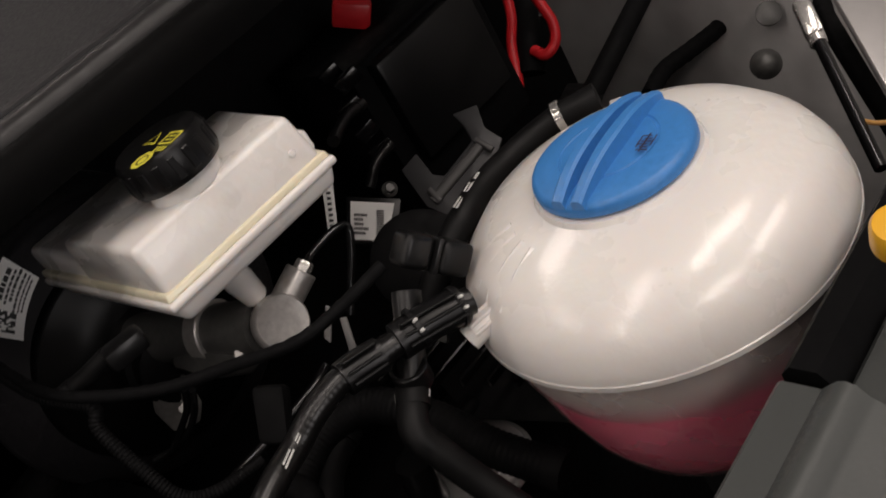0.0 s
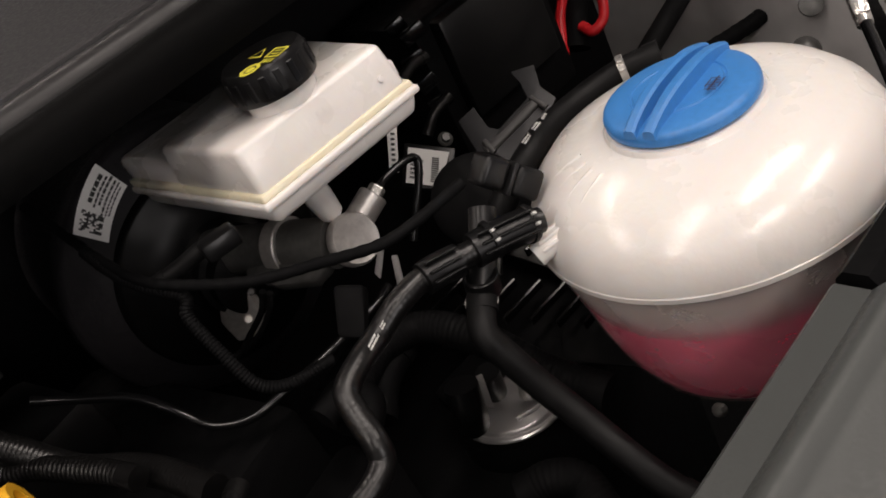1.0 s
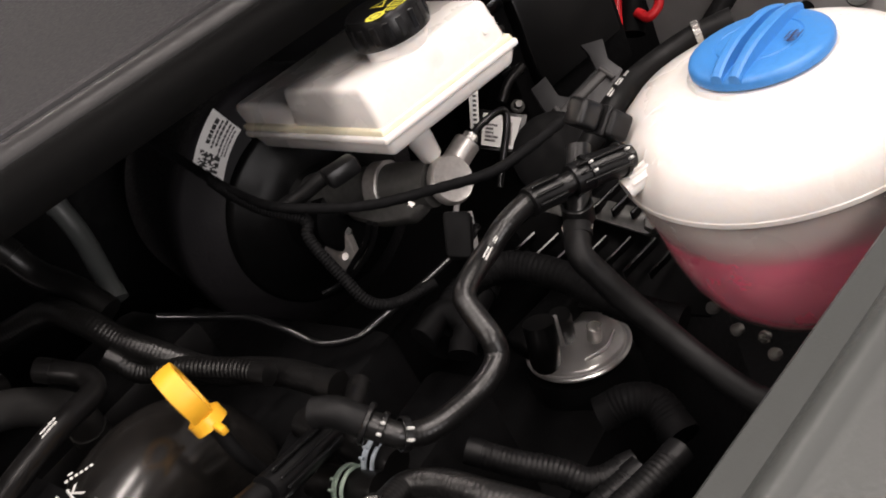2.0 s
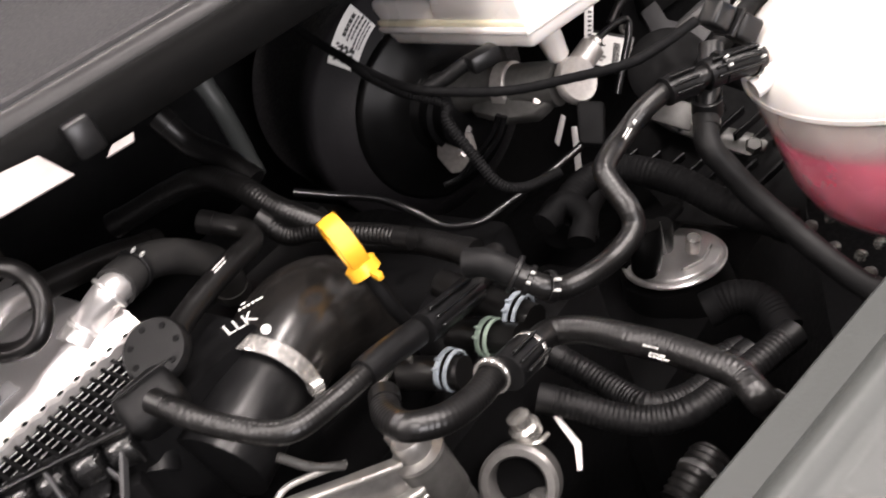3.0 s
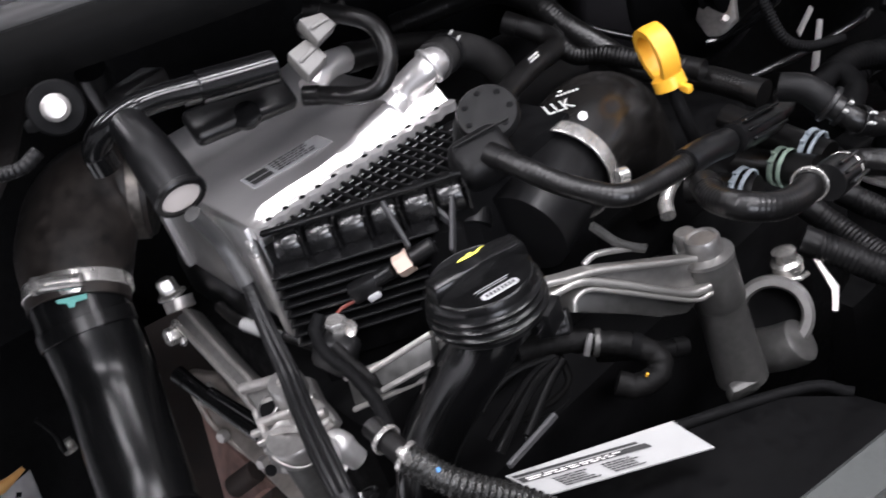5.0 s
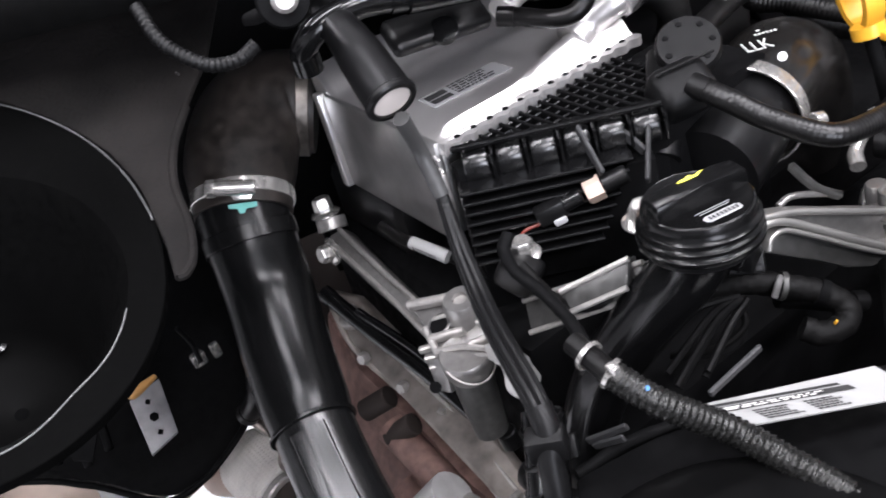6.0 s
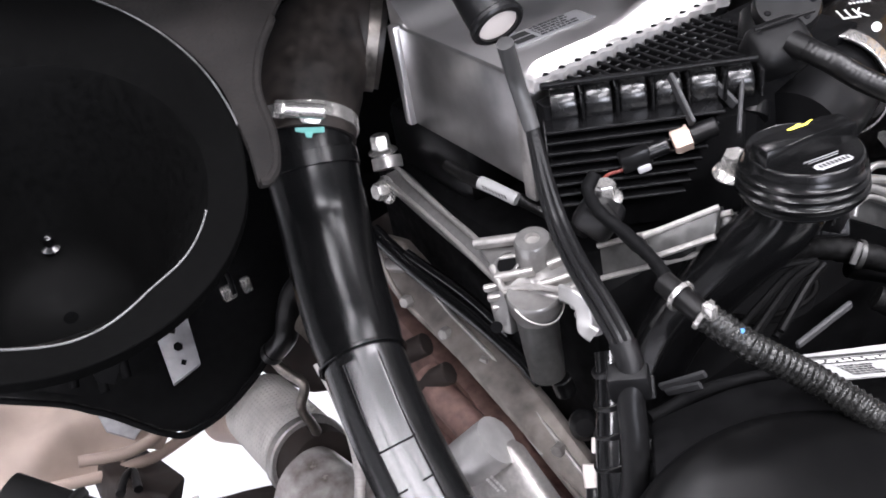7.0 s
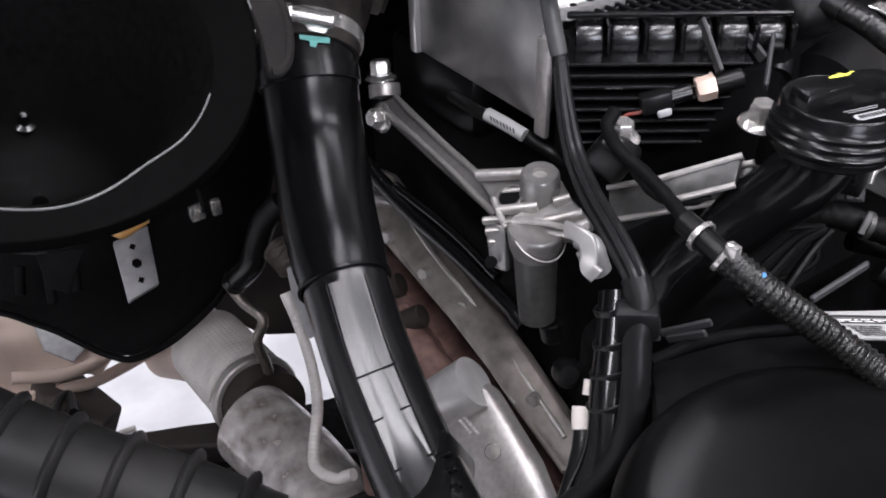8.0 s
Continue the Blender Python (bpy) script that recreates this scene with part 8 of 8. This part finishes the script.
LP = [(-0.2725, 0.5010, 1.1160), (-0.2742, 0.4850, 1.1060), (-0.2764, 0.4695, 1.0960), (-0.2782, 0.4575, 1.0882)]
part("barrel", tube(LP, 0.0122, 24, swell=((0, 0.75), (0.4, 0.95), (0.7, 1.0), (1, 1.02))), BLACK, lamp)
part("rim", ring(LP[3], Vector(LP[3]) - Vector(LP[2]), 0.0098, 0.004, 0.0034, 32), BLACK, lamp)
part("end_face", lathe([(0.0096, 0), (0.0096, 0.0008), (0.001, 0.0010)], LP[3], Vector(LP[3]) - Vector(LP[2]), 28), PALE, lamp, "pale pink end face")
rail = thing("clip_rail", "black plastic rail with cable clips", "cable rail", (-0.3091, 0.3577, 0.9308))
part("bar", tube([(-0.2918, 0.3736, 0.9509), (-0.3021, 0.3624, 0.9371), (-0.3153, 0.3495, 0.9200), (-0.3269, 0.3381, 0.9015), (-0.3399, 0.3341, 0.8805)], 0.0105, 16), GLOSS, rail)
for q in ((-0.2957, 0.3708, 0.9480), (-0.3030, 0.3622, 0.9377), (-0.3097, 0.3556, 0.9287), (-0.3167, 0.3485, 0.9183)):
    part("band", ring(q, (0.05, -0.5, -0.8), 0.0105, 0.003, 0.0012, 24), BLACK, rail)
part("nozzle", tube([(-0.3192, 0.3622, 0.9047), (-0.3216, 0.3595, 0.9012), (-0.3237, 0.3564, 0.8977)], 0.006, 14), PALE, rail, "pale plastic nozzle")
part("nozzle_lead", tube([(-0.3235, 0.3562, 0.8977), (-0.3288, 0.3510, 0.8908), (-0.3367, 0.3470, 0.8769), (-0.3401, 0.3477, 0.8625)], 0.0055, 12), BLACK, rail)
part("pin", tube([(-0.3124, 0.3678, 0.9137), (-0.3161, 0.3643, 0.9085)], 0.0025, 8), PALE, rail)

br_pts = [(-0.2790, 0.3559, 0.9951), (-0.2795, 0.3456, 0.9933), (-0.2794, 0.3331, 0.9905), (-0.2729, 0.3124, 0.9814), (-0.2540, 0.2939, 0.9629), (-0.2461, 0.2729, 0.9535), (-0.2413, 0.2511, 0.9473), (-0.2401, 0.2284, 0.9396)]
bh2 = thing("braided_hose", "black hose in a grey braided sleeve with bright clips", "hose", br_pts[2])
part("sleeve", tube(br_pts[2:], 0.0060, 16, ribs=0.0007, pitch=0.0030), BRAID_GREY, bh2)
part("end", tube(br_pts[:3], 0.0052, 16), RUBBER, bh2)
for a, b in ((1, 2), (2, 3)):
    part("clip", ring(Vector(br_pts[a]), Vector(br_pts[b]) - Vector(br_pts[a]), 0.0062, 0.0024, 0.0010, 28), STEEL, bh2, "bright spring clip")
part("clip_ear", block((0.004, 0.006, 0.007), at_axes(Vector(br_pts[2]) + Vector((-0.003, -0.006, 0.007)), (1, 0, 0)), 0.001), STEEL, bh2)
part("tag", lathe([(0.0011, 0), (0.0011, 0.0006), (0.0003, 0.0006)], (-0.2758, 0.3160, 0.9900), (-0.3, -0.6, 0.7), 10), BLUE, bh2, "blue paint dot")

shroud = thing("fan_shroud", "black plastic fan shroud behind the radiator", "fan shroud", (-0.2, 0.25, 0.9))
part("deck", slab([(-0.3646, 0.2732, 0.9520), (-0.105, 0.14, 0.945), (-0.100, 0.235, 0.925), (-0.12, 0.262, 0.928), (-0.2501, 0.3319, 0.9360), (-0.3003, 0.3446, 0.9360)], 0.02, 0.003), MATT, shroud)
part("rim", tube([(-0.3003, 0.3446, 0.9360), (-0.2501, 0.3319, 0.9360), (-0.12, 0.262, 0.928), (-0.101, 0.236, 0.926)], 0.003, 10), MATT, shroud)
SC = Vector((-0.3090, 0.2336, 0.9500))
part("fan_cover", lathe([(0.086, 0.936), (0.0825, 0.944), (0.0785, 0.9495), (0.072, 0.952), (0.055, 0.9530), (0.004, 0.9535)], (SC.x, SC.y, 0), (0, 0, 1), 96), FAN_BLACK, shroud, "raised round fan cover")
part("stub", rod((-0.2684, 0.2869, 0.9298), (-0.2642, 0.2861, 0.9409), 0.0085), BLACK, shroud, "short black stub")
for p, q in (((-0.2831, 0.3552, 0.9360), (-0.2721, 0.3377, 0.9494)), ((-0.2823, 0.3521, 0.9344), (-0.2756, 0.3369, 0.9453)), ((-0.2472, 0.3106, 0.9675), (-0.2179, 0.3065, 0.9763))):
    part("rib", block(((Vector(q) - Vector(p)).length, 0.0022, 0.004), at_axes(Vector(p).lerp(Vector(q), 0.5), Vector(q) - Vector(p)), 0.0007, 1), GREY_DARK, shroud)
st = thing("warning_label", "white printed warning label on the fan shroud", "label", (-0.23, 0.28, 0.955))
LQ = [(-0.2468, 0.3167, 0.9570), (-0.2448, 0.2948, 0.9570), (-0.1791, 0.2558, 0.9500), (-0.1767, 0.2799, 0.9500)]
part("paper", slab(LQ, 0.0008, 0), PAPER, st)
su, sv = Vector(LQ[2]) - Vector(LQ[1]), Vector(LQ[0]) - Vector(LQ[1])
bars(st, Vector(LQ[1]), su, sv, [(0.001, 0.0125, 0.060, 0.0165), (0.001, 0.0175, 0.058, 0.0195)], INK, 0.0006)
bars(st, Vector(LQ[1]), su, sv, [(a + 0.004, b + 0.013, c + 0.004, d + 0.013) for a, b, c, d in text_rows(0.05, 0.003, 2, 21)], WHITE, 0.0009)
bars(st, Vector(LQ[1]), su, sv, [(a + 0.012, b + 0.002, c + 0.012, d + 0.002) for a, b, c, d in text_rows(0.016, 0.009, 5, 22)] + [(a + 0.034, b + 0.002, c + 0.034, d + 0.002) for a, b, c, d in text_rows(0.016, 0.009, 5, 23)], INK, 0.0006)

# wiring below the oil filler
LOOM = [(-0.1834, 0.3707, 0.9549), (-0.1638, 0.3579, 0.9523), (-0.1520, 0.3464, 0.9475), (-0.1390, 0.3326, 0.9412), (-0.1347, 0.3220, 0.9339), (-0.1412, 0.3190, 0.9287), (-0.1523, 0.3237, 0.9279), (-0.1578, 0.3311, 0.9319)]
wires = thing("wire_bundle", "curved bundle of thin dark wires below the oil filler", "wiring", (-0.1900, 0.3760, 0.9100))
for k in range(6):
    d = Vector((-0.0006, -0.0001, -0.0016)) * k
    part("wire", tube([(-0.1605, 0.3710, 0.9378), Vector((-0.1625, 0.3629, 0.9301)) + d * 0.5, Vector((-0.1669, 0.3595, 0.9231)) + d * 0.9, Vector((-0.1775, 0.3647, 0.9155)) + d * 0.6, Vector((-0.1898, 0.3763, 0.9105)) + d * 0.35, Vector((-0.1966, 0.3857, 0.9098)) + d * 0.15], 0.0011 if k else 0.0020, 8), TAPE if k == 0 else CONDUIT, wires)
relay = thing("relay_plug", "black plastic plug with a grid of small windows", "plug", (-0.1715, 0.3490, 0.9690))
RN = Vector((-0.53, -0.35, 0.35)).normalized()
RU = Vector((0.0098, -0.0118, 0.0015)).normalized()
part("housing", block((0.0175, 0.0125, 0.009), at_axes((-0.1715, 0.3515, 0.9735), RU, RN), 0.0012), BLACK, relay)
RW = RN.cross(RU).normalized()
for a in range(4):
    for b in range(3):
        part("window", block((0.0028, 0.0022, 0.0010), at_axes(Vector((-0.1715, 0.3515, 0.9735)) + RN * 0.0045 + RU * (0.0040 * (a - 1.5)) + RW * (0.0036 * (b - 1)), RU, RN), 0.0002, 1), GREY_DARK, relay)
loom = thing("wiring_loom", "thick taped dark wiring loom below the oil filler", "wiring", LOOM[2])
part("sleeve", tube(LOOM, 0.0062, 18, ribs=0.0005, pitch=0.007, twist=1), TAPE, loom, "loosely wound tape")
part("tie", ring(LOOM[2], Vector(LOOM[3]) - Vector(LOOM[1]), 0.0066, 0.0030, 0.0010, 24), DARK_CAST, loom, "grey cable tie")
part("tie_end", strip([(-0.1560, 0.3440, 0.9570), (-0.1600, 0.3425, 0.9555), (-0.1640, 0.3420, 0.9500)], (-0.3, -0.6, 0.7), 0.0034, 0.0014), GREY_RIB, loom)
part("band", ring(LOOM[3], Vector(LOOM[4]) - Vector(LOOM[2]), 0.0065, 0.0050, 0.0006, 24), MATT, loom)
part("mark", block((0.0014, 0.0014, 0.0030), pose(-0.1490, 0.3180, 0.9362, 30, 0, 20), 0.0003, 1), YELLOW, loom, "small yellow mark")
rnd = random.Random(31)
for pts in (((-0.1706, 0.3565, 0.9482), (-0.1846, 0.3598, 0.9450), (-0.2038, 0.3593, 0.9364), (-0.2189, 0.3583, 0.9290)), ((-0.1694, 0.3540, 0.9466), (-0.1810, 0.3541, 0.9416), (-0.1953, 0.3522, 0.9339), (-0.2066, 0.3507, 0.9278)), ((-0.1709, 0.3579, 0.9492), (-0.1883, 0.3672, 0.9498), (-0.2013, 0.3711, 0.9476), (-0.2148, 0.3714, 0.9420))):
    for k in range(3):
        off = Vector((rnd.uniform(-1, 1), rnd.uniform(-1, 1), rnd.uniform(-1, 1)))
        hose("wiring", [Vector(p) + off * (0.0012 + 0.0016 * q) for q, p in enumerate(pts)], 0.0018 + 0.0004 * rnd.random(), "dark plastic-sheathed wire below the oil filler", DULL_RUBBER, "wire", seg=8)
hose("wiring", [(-0.1436, 0.3560, 0.9300), (-0.1292, 0.3450, 0.9240), (-0.1150, 0.3400, 0.9150), (-0.1000, 0.3360, 0.9080)], 0.0055, "dark hose under the engine support arm", DULL_RUBBER, "hose")
lat = thing("cable_plug", "black lattice cable plug below the oil cap", "plug", (-0.1786, 0.3456, 0.9885))
part("body", block((0.016, 0.012, 0.014), at_axes((-0.1794, 0.3452, 0.9875), (1, 0.4, 0)), 0.001), BLACK, lat)
for k in range(3):
    part("rib", block((0.017, 0.0012, 0.0012), at_axes(Vector((-0.1808, 0.3427, 0.9937)).lerp(Vector((-0.1865, 0.3383, 0.9910)), k / 2), (1, 0.4, 0)), 0), GLOSS, lat)
wl = thing("cable_marker", "white printed marker sleeve on a black cable", "marker", (-0.26, 0.505, 0.972))
part("cable", tube([(-0.2613, 0.5536, 0.9689), (-0.2633, 0.5223, 0.9713), (-0.2539, 0.4979, 0.9664), (-0.2445, 0.4769, 0.9586), (-0.2446, 0.4471, 0.9606)], 0.0036, 14), RUBBER, wl)
part("sleeve", tube([(-0.2640, 0.5148, 0.9739), (-0.2605, 0.5023, 0.9718), (-0.2563, 0.4909, 0.9684)], 0.0039, 16), PAPER, wl)
bars(wl, (-0.2696, 0.5051, 0.9762), Vector((-0.2614, 0.4860, 0.9722)) - Vector((-0.2677, 0.5077, 0.9759)), (-0.1, 0.3, 1), [(0.001 + 0.0022 * k, 0.0, 0.0022 + 0.0022 * k, 0.0028) for k in range(8)], INK, 0.0)

# ---- top left: harness, bolts, plug cable under the cowl ----
lb = thing("cowl_stay", "dark stay under the cowl with a zinc bolt", "bracket", (-0.3014, 0.4871, 1.1396))
part("plate", lathe([(0.012, -0.006), (0.0125, -0.001), (0.0115, 0.0005), (0.007, 0.001)], (-0.3012, 0.4842, 1.1425), Vector((-0.3340, 0.3670, 1.1773)) - Vector((-0.3028, 0.4781, 1.1445)), 28), MATT, lb)
part("arm", strip([(-0.3012, 0.4860, 1.1400), (-0.3030, 0.5000, 1.1330), (-0.3040, 0.5150, 1.1300)], (0, -0.4, 0.9), 0.016, 0.005), MATT, lb)
part("bolt_head", lathe([(0.006, 0), (0.0062, 0.003), (0.0045, 0.005), (0.001, 0.0055)], (-0.3015, 0.4828, 1.1431), Vector((-0.3340, 0.3670, 1.1773)) - Vector((-0.3028, 0.4781, 1.1445)), 24), CAST, lb)
hose("corrugated_lead", [(-0.3486, 0.5419, 1.1503), (-0.3487, 0.5281, 1.1370), (-0.3428, 0.5190, 1.1271), (-0.3348, 0.5103, 1.1209), (-0.3234, 0.5026, 1.1205), (-0.3149, 0.5017, 1.1237)], 0.0030, "black corrugated lead under the cowl", CONDUIT, "conduit", ribs=0.0006, pitch=0.0028)
hose("vacuum_pipe", [(-0.2891, 0.5128, 1.0970), (-0.2898, 0.5112, 1.1072), (-0.2814, 0.5064, 1.1162), (-0.2656, 0.5023, 1.1198), (-0.2504, 0.5016, 1.1181), (-0.2333, 0.4989, 1.1142)], 0.0068, "bent black vacuum pipe with a grey sleeve", GLOSS, "pipe")
hose("pipe_sleeve", [(-0.2333, 0.4989, 1.1142), (-0.2183, 0.4968, 1.1112), (-0.1930, 0.4939, 1.1063)], 0.0090, "glossy black sleeve on the vacuum pipe", GLOSS, "sleeve")
hose("cable_conduit", [(-0.2637, 0.5494, 1.1319), (-0.2619, 0.5550, 1.1159), (-0.2585, 0.5586, 1.0968)], 0.008, "black conduit under the cowl", BLACK, "conduit")
solo("dark_clip", block((0.03, 0.02, 0.012), at_axes((-0.2488, 0.5393, 1.1154), (1, 0.3, 0)), 0.003), BLACK, "black cable clip under the cowl", "clip")
solo("lid_stop", lathe([(0.007, 0), (0.008, 0.002), (0.008, 0.005), (0.003, 0.006)], (-0.2131, 0.5045, 1.0844), (-0.3, -0.5, 0.8), 24), GLOSS, "round black stop on the pipe clip above the intercooler", "stop")
solo("pipe_clip", block((0.060, 0.022, 0.010), at_axes((-0.2120, 0.5120, 1.0880), (1, -0.12, -0.10), (-0.3, -0.5, 0.8)), 0.004, 3), BLACK, "black plastic clip under the vacuum pipe sleeve", "clip")
